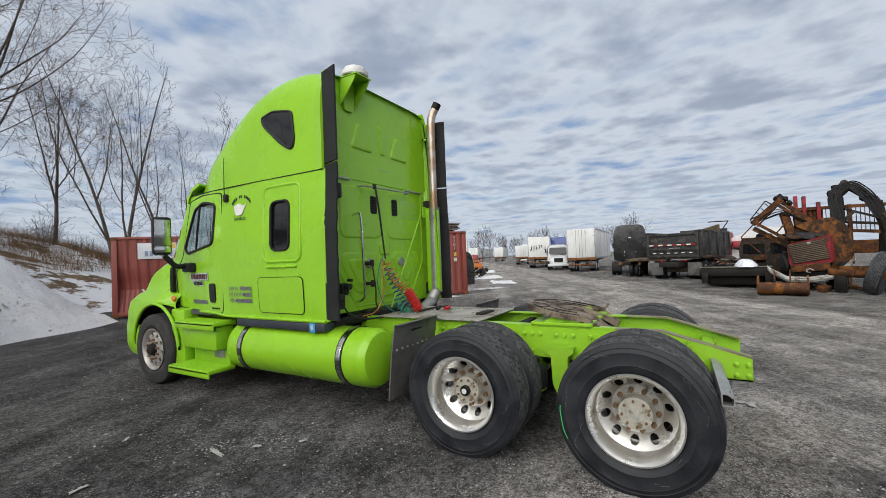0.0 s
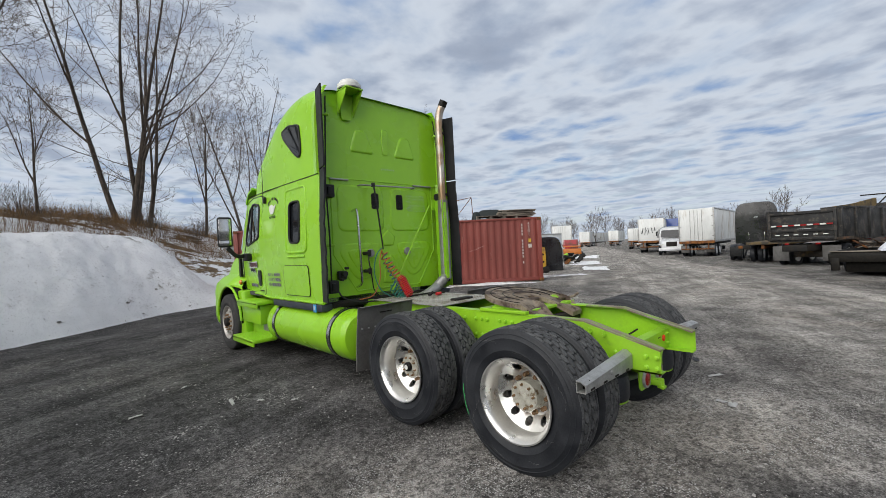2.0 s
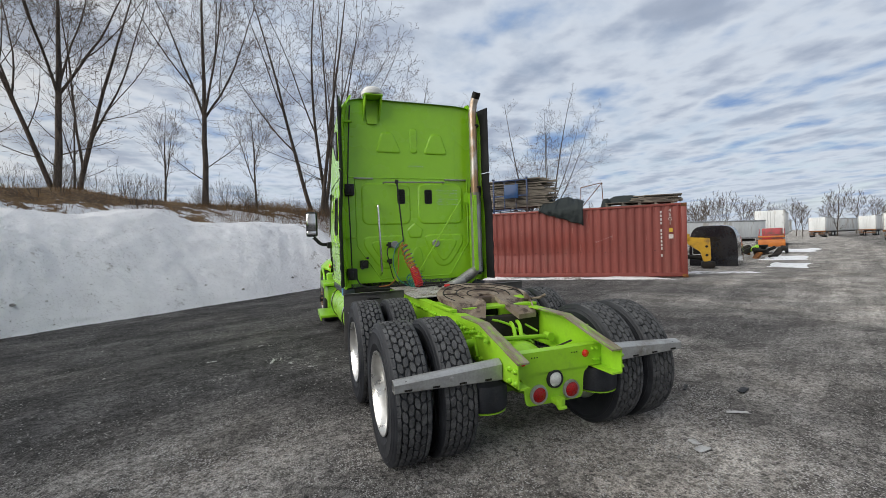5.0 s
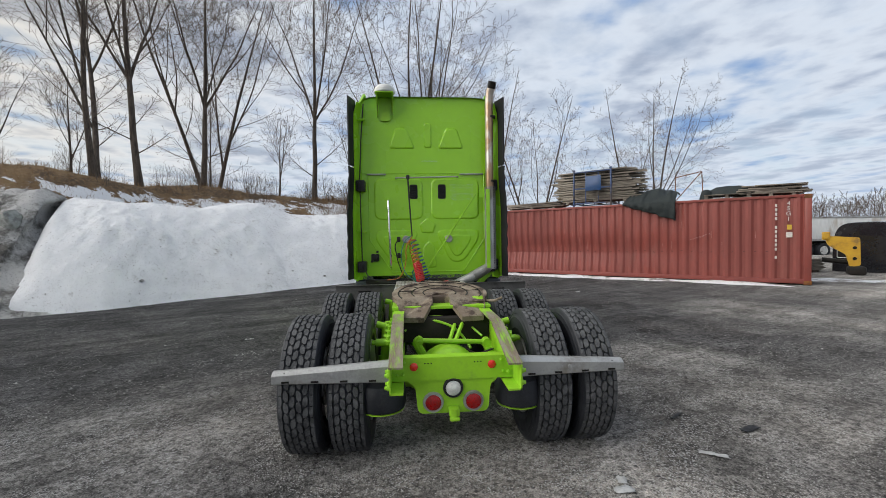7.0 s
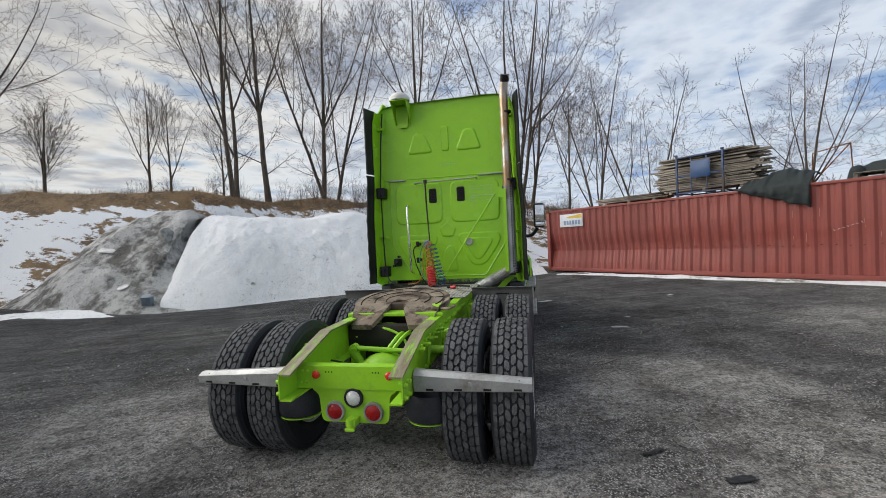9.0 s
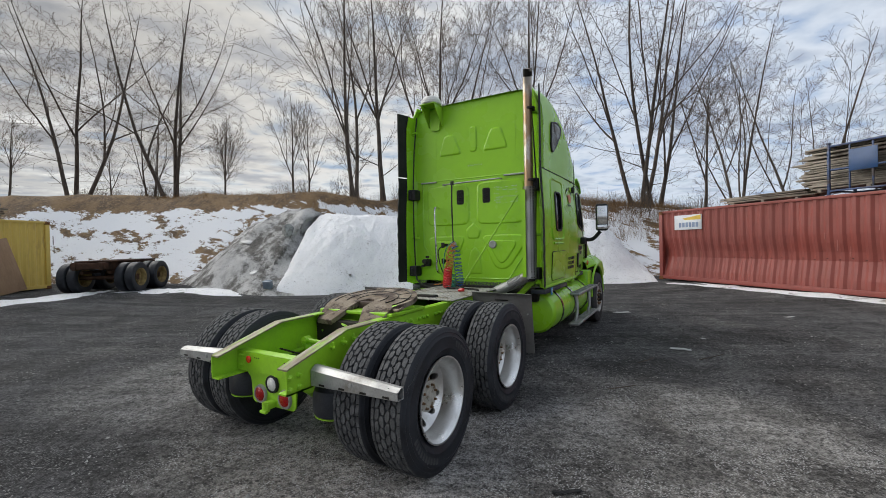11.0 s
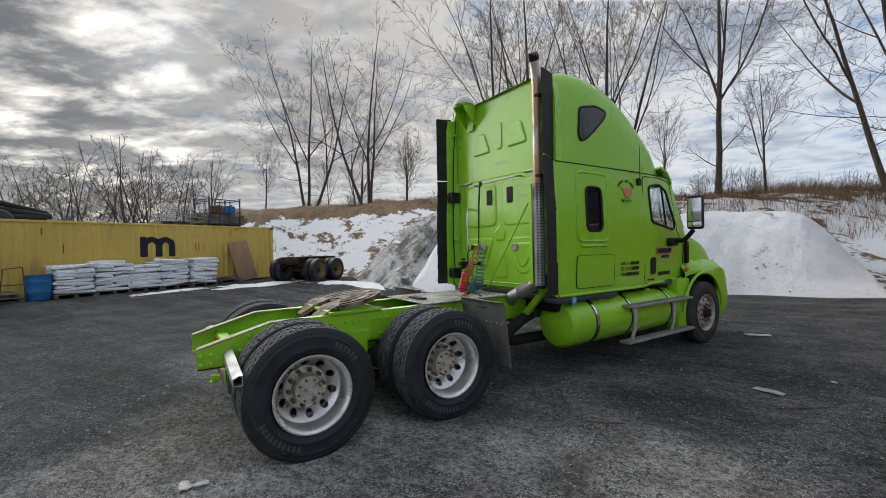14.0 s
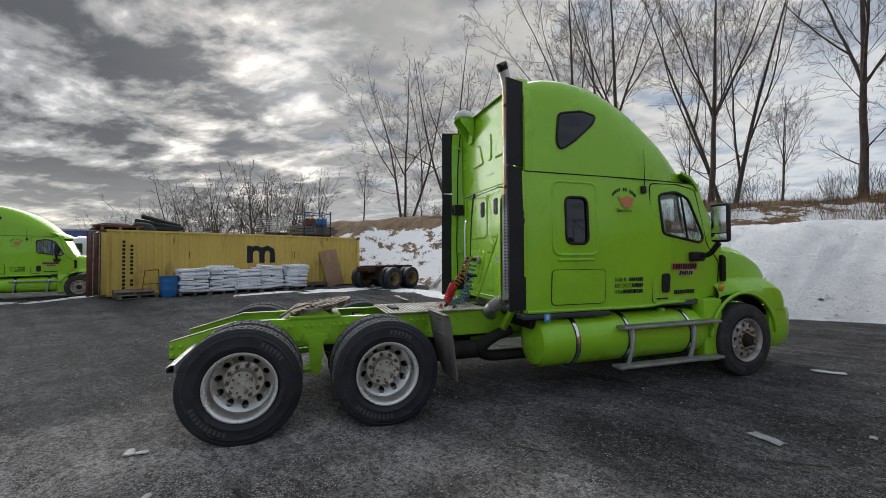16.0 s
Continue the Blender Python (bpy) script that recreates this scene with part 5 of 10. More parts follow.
def wheel(truck, x, y, z, side, drive=True, outer=True, spin=0.0, scale=1.0):
    m = pose(x, y, z, 0, 0, 0 if side > 0 else 180) @ pose(0, 0, 0, spin, 0, 0) @ Matrix.Scale(scale, 4)
    if not outer:
        m = m @ pose(0, 0, 0, 0, 0, 180)
    w = sub("wheel", RIM_DRIVE if drive else RIM_STEER, truck, m, "ten-hole aluminium truck wheel" if outer else "inner dual wheel in its tyre")
    sub("tyre", TYRE if drive else RIB_TYRE, w, None, "worn black rubber tyre" if drive else "dusty ribbed steer tyre")
    if drive:
        sub("tread", TREAD_BLOCKS, w, pose(0, 0, 0, spin * 0.7))
    if outer:
        sub("hub", HUB_DRIVE if drive else HUB_STEER, w)
        for k in range(10):
            a = 2 * math.pi * k / 10
            base = -0.098 if drive else 0.118
            sub("lug_nut", NUT, w, pose(base - 0.004, 0.1425 * math.cos(a), 0.1425 * math.sin(a)) @ Matrix.Scale(1.05, 4))
        if drive:
            sub("brake_drum", DRUM, w)
            for k in range(8):
                a = 2 * math.pi * k / 8 + 0.2
                sub("hub_nut", NUT, w, pose(0.003, 0.087 * math.cos(a), 0.087 * math.sin(a)) @ Matrix.Scale(0.55, 4))
        for me in SCUFFS:
            sub("scuff", me, w, pose(0, 0, 0, spin * 1.7, 0, 0), "pale scuff on the sidewall")
        if side < 0:
            return w
        # pale worn sidewall lettering, as bars
        bar = None
        for c0, n_ in ((3.4, 10), (0.5, 6)):
            for k in range(n_):
                at = pose(0, 0, 0, math.degrees(c0 + k * 0.098), 0, 0)
                if bar is None:
                    b = B()
                    b.faces.new([b.verts.new((0.1452, r * math.cos(t_), r * math.sin(t_))) for r, t_ in ((0.388, 0.0), (0.432, 0.0), (0.432, 0.062), (0.388, 0.062))])
                    bar = part("sidewall_mark", b, SIDE_INK, w, "faint grey sidewall lettering", at=at)
                else:
                    again(bar, w, at)
    return w


# ---- the lime tractor ----
SLATE = surf("slate_paint", (0.035, 0.042, 0.055), (0.025, 0.03, 0.04), rough=0.5, scale=4, fine=40, bump=0.1)
STICKER = surf("blue_sticker", (0.06, 0.30, 0.62), (0.05, 0.26, 0.55), rough=0.4, bump=0.0)

W_TABLE = [(2.9, 1.10), (3.3, 1.105), (4.6, 1.10), (5.2, 1.06), (5.7, 1.00), (6.3, 0.92)]
ROOF = [(2.98, 3.74), (3.25, 3.82), (3.6, 3.845), (4.0, 3.81), (4.4, 3.70), (4.8, 3.52), (5.15, 3.29), (5.42, 3.04), (5.62, 2.82), (5.76, 2.66)]
SEAM = 2.63


def side_x(y, z):
    """Half width of the cab's side."""
    return smooth_at(W_TABLE, y) - 0.035 * sstep(1.9, 2.63, z) - 0.02 * sstep(1.5, 1.0, z)


def build_truck():
    truck = thing("semi_truck", "lime green sleeper-cab semi tractor standing alone on asphalt", "truck", "lime tractors")

    # sides of cab and sleeper
    bottom = [(2.95, 1.0), (4.74, 0.99), (5.05, 1.03), (6.16, 1.05)]
    outline = bottom + [(6.22, 1.5), (6.20, 1.76), (5.98, 2.10), (5.78, 2.50), (5.74, SEAM), (5.0, SEAM), (4.0, SEAM), (2.95, SEAM)]
    win_s = rect(3.47, 1.79, 3.78, 2.35, 0.09, 5)
    win_d = rounded([(4.97, 1.93), (5.72, 1.82), (5.78, 1.90), (5.50, 2.42), (5.25, 2.50), (4.93, 2.44)], 0.07, 4)
    for s in (-1, 1):
        def put(a, b, d=0.0, s=s):
            return (s * (side_x(a, b) + d), a, b)

        b = B()
        for f in sheet(b, rounded(outline, 0.02, 1), [win_s, win_d], lambda a, c: put(a, c)):
            f.normal_update()
            if f.normal.x * s < 0:
                f.normal_flip()
        part("side_panel", b, LIME, truck, smooth=False)
        # sleeper window
        g = part("sleeper_window", prism(B(), [(a, c) for a, c in win_s], put, -0.02, -0.012), TINT, truck, "dark tinted window")
        part("gasket", tube(B(), [put(a, c, 0.004) for a, c in win_s], 0.016, 6, True), BLACK, g)
        # door: gap, window, handle
        door_line = rounded([(4.78, 1.03), (5.02, 1.02), (6.10, 1.07), (6.13, 1.55), (5.86, 1.80), (5.66, 2.55), (5.30, 2.60), (4.78, 2.58)], 0.07, 4)
        dr = part("cab_door", tube(B(), [put(a, c, -0.002) for a, c in door_line], 0.008, 5, True), GUNK, truck, "door with dark shut line")
        p = prism(B(), win_d, put, -0.026, -0.02)
        pane = part("door_glass", p, GLASS, dr, "clear side glass")
        pane.visible_shadow = False
        part("door_gasket", tube(B(), [put(a, c, 0.003) for a, c in win_d], 0.018, 6, True), BLACK, dr)
        bar = B()
        tube(bar, [put(5.45, 1.86, 0.0), put(5.40, 2.15, 0.0), put(5.36, 2.46, 0.0)], 0.014, 6)
        part("vent_post", bar, BLACK, dr)
        h = B()
        prism(h, rounded([(4.95, 1.16), (5.09, 1.16), (5.09, 1.41), (4.95, 1.41)], 0.05), put, -0.01, 0.012)
        part("door_handle", h, BLACK, dr, "black recessed door handle")
        h = B()
        prism(h, rect(4.86, 1.075, 5.06, 1.095, 0.006), put, 0.0, 0.006)
        part("step_lamp", h, DARK, dr)
        # pressed outlines round the sleeper window, and the luggage door
        ridge = rounded([(3.30, 1.66), (3.92, 1.66), (3.92, 2.53), (3.30, 2.53)], 0.10, 5)
        b = B()
        tube(b, [put(a, c, -0.010) for a, c in ridge], 0.022, 8, True)
        tube(b, [put(a, c, -0.006) for a, c in ((3.36, 1.60), (3.60, 1.60), (3.86, 1.60))], 0.018, 8)
        part("pressed_ridge", b, LIME, truck)
        hatch = rounded([(3.27, 1.07), (4.03, 1.07), (4.03, 1.48), (3.27, 1.48)], 0.06, 5)
        b = B()
        emboss(b, hatch, lambda a, c, d: put(a, c, d + 0.001), 0.006, 0.008)
        lug = part("luggage_door", b, LIME, truck, smooth=False)
        part("shut_line", tube(B(), [put(a, c, 0.001) for a, c in hatch], 0.006, 5, True), GUNK, lug)
        b = B()
        tube(b, [put(2.96 + 0.28 * k, SEAM - 0.003, 0.0) for k in range(11)], 0.007, 5)
        part("roof_seam", b, GUNK, truck)
        b = B()
        tube(b, [put(2.96 + 0.2 * k, 1.0 + 0.03 * sstep(4.7, 5.05, 2.96 + 0.2 * k), -0.008) for k in range(17)], 0.022, 8)
        part("sill_lip", b, LIME, truck)
        # side marks: short words, and bars for names and numbers
        def line(y0, y1, z0, z1, n, mat, seed, d=0.004, slant=0.0):
            """A row of narrow upright bars of uneven width."""
            rb = random.Random(seed)
            b = B()
            step = (y1 - y0) / n
            for k in range(n):
                if rb.random() < 0.10:
                    continue
                a0, a1 = y0 + k * step, y0 + (k + rb.uniform(0.62, 0.84)) * step
                lo, hi = z0 + rb.choice((0, 0, 0.25)) * (z1 - z0) * 0.3, z1 - rb.choice((0, 0, 0.25)) * (z1 - z0) * 0.3
                prism(b, [(a0, lo), (a1, lo), (a1 + slant, hi), (a0 + slant, hi)], put, d - 0.002, d)
            part("decal", b, mat, truck, "row of dark decal characters")

        def word(text, y, z, size, mat, d=0.004):
            cu = bpy.data.curves.new("decal", "FONT")
            cu.body, cu.size, cu.extrude = text, size, 0.0008
            tmp = bpy.data.objects.new("decal", cu)
            scene.collection.objects.link(tmp)
            bpy.context.view_layer.update()
            me = bpy.data.meshes.new_from_object(tmp.evaluated_get(bpy.context.evaluated_depsgraph_get()))
            bpy.data.objects.remove(tmp)
            me.materials.clear()
            me.materials.append(mat)
            o = new("decal", me)
            o.parent = truck
            o["label"] = "small dark decal word"
            o.matrix_basis = Matrix.Translation(put(y, z, d)) @ (pose(0, 0, 0, 90, 0, 90) if s > 0 else pose(0, 0, 0, 90, 0, -90))
            return o

        first, last = (4.17, 4.62) if s > 0 else (4.62, 4.17)
        w_ = 1 if s > 0 else -1
        for r, (t_, nb) in enumerate((("NIR R-", 7), ("US DOT", 7), ("VIN", 10))):
            z = 1.325 - 0.075 * r
            word(t_, first, z, 0.070, INK if s > 0 else INK_GREY)
            cut = {"NIR R-": 0.225, "US DOT": 0.265, "VIN": 0.13}[t_]
            a, c = sorted((first + w_ * cut, last))
            line(a, c, z, z + 0.049, nb, INK if s > 0 else INK_GREY, r + 3)
        part("decal", prism(B(), rounded([(5.12, 1.455), (5.64, 1.445), (5.65, 1.535), (5.13, 1.555)], 0.01), put, 0.001, 0.002), INK_PALE if s < 0 else INK_ORANGE, truck, "pale band behind the lettering")
        line(5.14, 5.63, 1.465, 1.535, 10, INK if s > 0 else INK_WINE, 15, 0.006, 0.006)
        part("decal", prism(B(), rounded([(5.24, 1.375), (5.52, 1.385), (5.58, 1.445), (5.27, 1.435)], 0.015), put, 0.001, 0.003), INK_PALE, truck, "pale slanted emblem")
        line(5.26, 5.54, 1.385, 1.437, 6, INK, 17, 0.006, 0.02)
        line(5.18, 5.60, 1.135, 1.187, 12, INK if s > 0 else INK_GREY, 18)
        b = B()
        for k in range(13):
            t = radians(152 - 10.3 * k)
            if k in (5, 8):
                continue
            cy, cz = 4.35 + 0.20 * math.cos(t), 2.34 + 0.14 * math.sin(t)
            prism(b, [(cy - 0.010, cz - 0.020), (cy + 0.008, cz - 0.018), (cy + 0.010, cz + 0.020), (cy - 0.008, cz + 0.018)], put, 0.002, 0.005)
        part("decal", b, INK, truck, "arched decal lettering")
        word("Services", 4.215 if s > 0 else 4.485, 2.19, 0.072, INK)
        blob = rounded([(4.23, 2.40), (4.30, 2.36), (4.40, 2.40), (4.50, 2.37), (4.48, 2.31), (4.44, 2.25), (4.33, 2.25), (4.29, 2.31)], 0.03, 3)
        part("decal", prism(B(), blob, put, 0.002, 0.005), INK_ORANGE if s > 0 else WHITE, truck, "plain emblem shape")
        # rear edge: green flare and black rubber strip in two lengths
        b = B()
        loft(b, [[(s * (smooth_at(W_TABLE, 2.95) - 0.035 * sstep(1.9, 2.63, z) - 0.02 * sstep(1.5, 1.0, z) + o), y, z) for o, y in ((0, 2.95), (0.012, 2.90), (-0.012, 2.90), (-0.10, 3.02))]
                 for z in (1.0, 1.5, 1.9, 2.3, 2.63)])
        bmesh.ops.recalc_face_normals(b, faces=b.faces)
        part("rear_flange", b, LIME, truck)
        for z0, z1, lab in ((1.03, 2.66, "black rubber side extender strip"), (2.68, 3.66, "black rubber side extender strip")):
            b = B()
            ks = 24
            rings = []
            for k in range(ks + 1):
                z = z0 + (z1 - z0) * k / ks
                wv = 0.006 * math.sin(k * 1.9) if z1 < 2.7 else 0.0
                xo = 1.098 - 0.035 * sstep(1.9, 2.63, min(z, 2.63))
                rings.append([(s * (xo + 0.005), 2.925, z), (s * (xo + 0.07 + wv), 2.685, z), (s * (xo + 0.052 + wv), 2.68, z), (s * (xo - 0.02), 2.92, z)])
            loft(b, rings, (True, True), True)
            bmesh.ops.recalc_face_normals(b, faces=b.faces)
            part("side_extender", b, RUBBER_EDGE, truck, lab)
        b = B()
        rings = []
        for k in range(17):
            z = 1.02 + 2.6 * k / 16
            xo = 1.098 - 0.035 * sstep(1.9, 2.63, min(z, 2.63)) - 0.05 * sstep(3.4, 3.62, z)
            rings.append([(s * (xo - 0.024), 2.935, z), (s * (xo + 0.006), 2.83, z), (s * (xo - 0.006), 2.827, z), (s * (xo - 0.06), 2.99, z)])
        loft(b, rings, (True, True), True)
        bmesh.ops.recalc_face_normals(b, faces=b.faces)
        part("inner_wing", b, LIME, truck, "green inner wing of the side extender")

    # roof fairing
    ys = [2.95 + (5.76 - 2.95) * k / 40 for k in range(41)]

    def roof_ring(y, cut=1.0):
        top = smooth_at(ROOF, max(2.98, y))
        w = side_x(y, SEAM) - 0.16 * sstep(5.0, 5.76, y)
        h = max(0.02, top - SEAM)
        n = 9.0 - 6.2 * sstep(3.0, 5.3, y)
        ring = []
        for k in range(41):
            a = math.pi * k / 40
            c, q = math.cos(a), math.sin(a)
            ring.append((w * math.copysign(abs(c) ** (2 / n), c), y, SEAM + h * abs(q) ** (2 / n)))
        return ring

    b = B()
    loft(b, [roof_ring(y) for y in ys])
    bmesh.ops.recalc_face_normals(b, faces=b.faces)
    roof = part("roof_fairing", b, LIME, truck, "tall aerodynamic roof fairing")
    for s in (-1, 1):
        tri = rounded([(3.40, 2.93), (3.37, 3.02), (3.40, 3.34), (3.72, 3.40), (3.93, 3.36), (3.88, 3.26), (3.60, 3.02), (3.46, 2.93)], 0.05, 3)

        def rx(y, z):
            top = smooth_at(ROOF, y)
            w = side_x(y, SEAM)
            n = 9.0 - 6.2 * sstep(3.0, 5.3, y)
            q = min(1.0, max(0.0, (z - SEAM) / (top - SEAM)))
            return w * (1 - q ** n) ** (1 / n)

        w = part("upper_window", prism(B(), tri, lambda a, c, d: (s * (rx(a, c) + d), a, c), -0.01, 0.016), TINT, roof, "dark tinted quarter window")
        part("gasket", tube(B(), [(s * (rx(a, c) + 0.008), a, c) for a, c in tri], 0.016, 6, True), BLACK, truck)
        # raised fin beside the back edge of the roof
        b = B()
        rings = []
        for k in range(13):
            z = SEAM + (3.76 - SEAM) * k / 12
            xo = max(rx(2.99, min(z, 3.70)), 0.92)
            bow = 0.10 * sstep(3.35, 3.76, z)
            rings.append([(s * (xo + 0.004), 3.05, z), (s * (xo + 0.03 - bow * 0.3), 2.93, z), (s * (xo + 0.0 - bow * 0.3), 2.92, z), (s * (xo - 0.04), 3.03, z)])
        loft(b, rings, (True, True), True)
        bmesh.ops.recalc_face_normals(b, faces=b.faces)
        part("roof_side_fin", b, LIME, roof)
        # visor end and antenna
        b = B()
        tube(b, [(s * 1.085, 4.66, 2.50), (s * 1.10, 4.66, 2.56), (s * 1.10, 4.655, 3.0)], [0.006, 0.006, 0.003], 6)
        box(b, (s * 1.08, 4.66, 2.49), (0.05, 0.07, 0.10), 0.015)
        part("antenna", b, BLACK, truck, "thin whip antenna")
    b = B()
    rings = []
    for k in range(25):
        x = -1.0 + 2.0 * k / 24
        y = 5.98 - 0.28 * (abs(x) ** 3)
        rings.append([(x, y - 0.31, 2.795), (x, y - 0.12, 2.72), (x, y - 0.01, 2.60), (x, y, 2.535), (x, y - 0.025, 2.535), (x, y - 0.05, 2.59), (x, y - 0.14, 2.69), (x, y - 0.32, 2.76)])
    loft(b, rings, (True, True), True)
    bmesh.ops.recalc_face_normals(b, faces=b.faces)
    part("sun_visor", b, LIME, truck, "green visor over the windscreen")

    # back wall
    b = B()
    ring = [(x, z) for x, _, z in roof_ring(3.0)]
    poly = [(1.02, 1.0), (1.02, 2.6)] + [(p[0] * 0.985, p[1]) for p in ring[1:-1]] + [(-1.02, 2.6), (-1.02, 1.0)]
    for f in sheet(b, poly, [], lambda a, c: (a, 3.0, c)):
        f.normal_update()
        if f.normal.y > 0:
            f.normal_flip()
    back = part("back_wall", b, LIME, truck, "pressed sheet-metal sleeper back", smooth=False)

    def onback(a, c, d):
        return (a, 3.0 - d * 0.8, c)

    for s in (-1, 1):
        part("pressing", emboss(B(), rounded([(s * 0.17, 2.97), (s * 0.57, 2.97), (s * 0.47, 3.29), (s * 0.30, 3.29)], 0.06, 4), onback, 0.022, 0.035), LIME, back, smooth=False)
        part("pressing", emboss(B(), rounded([(s * 0.06, 1.90), (s * 0.80, 1.90), (s * 0.80, 2.52), (s * 0.06, 2.52)], 0.12, 5), onback, 0.016, 0.03), LIME, back, smooth=False)
        part("pressing", emboss(B(), rounded([(s * 0.12, 1.74), (s * 0.78, 1.74), (s * 0.80, 1.60), (s * 0.55, 1.24), (s * 0.34, 1.24)], 0.12, 5), onback, 0.016, 0.03), LIME, back, smooth=False)
        part("pressing", emboss(B(), rounded([(s * 0.22, 1.66), (s * 0.68, 1.66), (s * 0.66, 1.56), (s * 0.50, 1.33), (s * 0.40, 1.33)], 0.09, 5), lambda a, c, d: onback(a, c, d + 0.016), 0.014, 0.025), LIME, back, smooth=False)
        part("pressing", emboss(B(), rounded([(s * 0.13, 1.96), (s * 0.74, 1.96), (s * 0.74, 2.46), (s * 0.13, 2.46)], 0.09, 5), lambda a, c, d: onback(a, c, d + 0.016), -0.012, 0.025), LIME, back, smooth=False)
    part("pressing", emboss(B(), rect(-0.035, 2.98, 0.075, 3.36, 0.04), onback, 0.018, 0.022), LIME, back, smooth=False)
    part("pressing", emboss(B(), rounded([(0, 1.93), (0.13, 1.82), (0.09, 1.69), (-0.09, 1.69), (-0.13, 1.82)], 0.03), onback, 0.018, 0.03), LIME, back, smooth=False)
    part("pressing", emboss(B(), rounded([(-0.12, 1.16), (0.14, 1.16), (0.10, 1.50), (0.03, 1.58), (-0.06, 1.50)], 0.05), onback, 0.016, 0.03), LIME, back, smooth=False)
    b = B()
    tube(b, [onback(a, c, 0.0) for a, c in ((-1.0, 2.60), (1.0, 2.60))], 0.008, 6)
    tube(b, [onback(a, c, -0.002) for a, c in ((-0.88, 2.60), (-0.88, 1.6), (-0.55, 1.10), (0.55, 1.10), (0.88, 1.6), (0.88, 2.60))], 0.012, 6)
    tube(b, [onback(-0.62, c, -0.002) for c in (2.62, 3.66)], 0.004, 5)
    tube(b, [onback(0.68, c, -0.002) for c in (2.62, 3.66)], 0.004, 5)
    part("wall_seam", b, LIME, back)
    for x in (-0.205, 0.225):
        v = part("back_vent", prism(B(), rect(x - 0.06, 2.21, x + 0.06, 2.43, 0.03), onback, 0.0, 0.022), BLACK, back, "small black vent window")
        for k in range(6):
            sl = B()
            box(sl, (x, 2.974, 2.235 + k * 0.034), (0.10, 0.008, 0.012), 0.002)
            part("slat", sl, GUNK, v)
    for x in (-0.33, 0.32):
        part("round_vent", revolve(B(), [(0.058, 0.0), (0.058, -0.025), (0.045, -0.032), (0.03, -0.028), (0.001, -0.028)], "y", 24, (x, 2.985, 1.60)), STEEL, back, "round grey vent cover")
    for x0, x1 in ((-0.90, -0.62), (0.50, 0.86)):
        part("drip_rail", box(B(), ((x0 + x1) / 2, 2.985, 2.585), (x1 - x0, 0.03, 0.022), 0.006), STEEL, back, "short grey drip rail")
    # horizontal grab bar and its brackets
    b = B()
    tube(b, bent([(-0.47, 2.99, 2.52), (-0.47, 2.90, 2.52), (0.47, 2.90, 2.535), (0.47, 2.99, 2.535)], 0.04), 0.011, 8)
    part("grab_bar", b, STEEL, back, "thin steel cross bar")
    b = B()
    tube(b, bent([(-0.585, 2.99, 2.17), (-0.585, 2.88, 2.20), (-0.585, 2.86, 2.10), (-0.56, 2.86, 1.20), (-0.56, 2.99, 1.15)], 0.05), 0.016, 8)
    part("grab_handle", b, CHROME, back, "bent steel grab handle")
    # white chalk scribble, as bars
    rb = random.Random(4)
    for r in range(6):
        a = 0.36
        while a < 0.70:
            w = rb.uniform(0.015, 0.04)
            if rb.random() < 0.6:
                part("chalk_mark", box(B(), (a, 2.976, 2.42 - r * 0.045 + rb.uniform(-0.01, 0.01)), (w, 0.002, 0.006), 0, pose(0, 0, 0, 0, rb.uniform(-40, 40), 0)), INK_PALE, back, "faint chalk stroke")
            a += w + 0.012
    for k in range(7):
        part("chalk_mark", box(B(), (-0.06 + k * 0.035, 2.992, 2.78 + 0.008 * (k % 2)), (0.02, 0.002, 0.008), 0, pose(0, 0, 0, 0, 50 * (k % 3 - 1), 0)), INK_PALE, back, "faint chalk stroke")
    # cab mounts and black brackets on the inner wings
    for s in (-1, 1):
        for z in (1.20, 2.40):
            b = B()
            box(b, (s * 0.985, 2.90, z), (0.13, 0.16, 0.16), 0.015)
            box(b, (s * 1.00, 2.82, z), (0.05, 0.04, 0.10), 0.01)
            part("extender_bracket", b, BLACK, truck, "black extender hinge bracket")
        for z in (1.72, 3.38):
            b = B()
            box(b, (s * 0.99, 2.93, z), (0.17, 0.05, 0.035), 0.01, pose(0, 0, 0, 0, 0, s * 20))
            part("extender_arm", b, LIME_WORN, truck)
        b = B()
        tube(b, [(s * 0.985, 2.90, 1.2), (s * 0.99, 2.88, 1.8), (s * 1.0, 2.90, 2.5), (s * 0.97, 2.90, 3.1), (s * 0.93, 2.93, 3.62)], 0.010, 6)
        part("wiring_loom", b, BLACK, truck)
    b = B()
    box(b, (-0.80, 2.96, 1.33), (0.12, 0.07, 0.12), 0.02)
    rod(b, (-0.80, 2.92, 1.35), (-0.80, 2.86, 1.35), 0.035)
    rod(b, (-0.84, 2.93, 1.28), (-0.84, 2.87, 1.28), 0.02)
    rod(b, (-0.76, 2.93, 1.42), (-0.76, 2.87, 1.42), 0.018)
    part("socket_box", b, BLACK, back, "black plug socket box")
    b = B()
    for z in (1.60, 1.36):
        rod(b, (-0.44, 2.99, z), (-0.44, 2.85, z), 0.022)
        box(b, (-0.44, 2.84, z), (0.05, 0.03, 0.08), 0.01)
    tube(b, bent([(-0.44, 2.84, 1.60), (-0.50, 2.78, 1.52), (-0.46, 2.78, 1.3), (-0.40, 2.84, 1.1), (-0.30, 2.8, 0.98)], 0.06), 0.008, 6)
    part("air_coupling", b, DARK, back, "air couplings with hoses")

    # hose tender with coiled air lines
    b = B()
    tube(b, [(-0.29, 2.88, 2.54), (-0.275, 2.84, 2.2), (-0.24, 2.80, 1.64)], [0.012, 0.012, 0.009], 8)
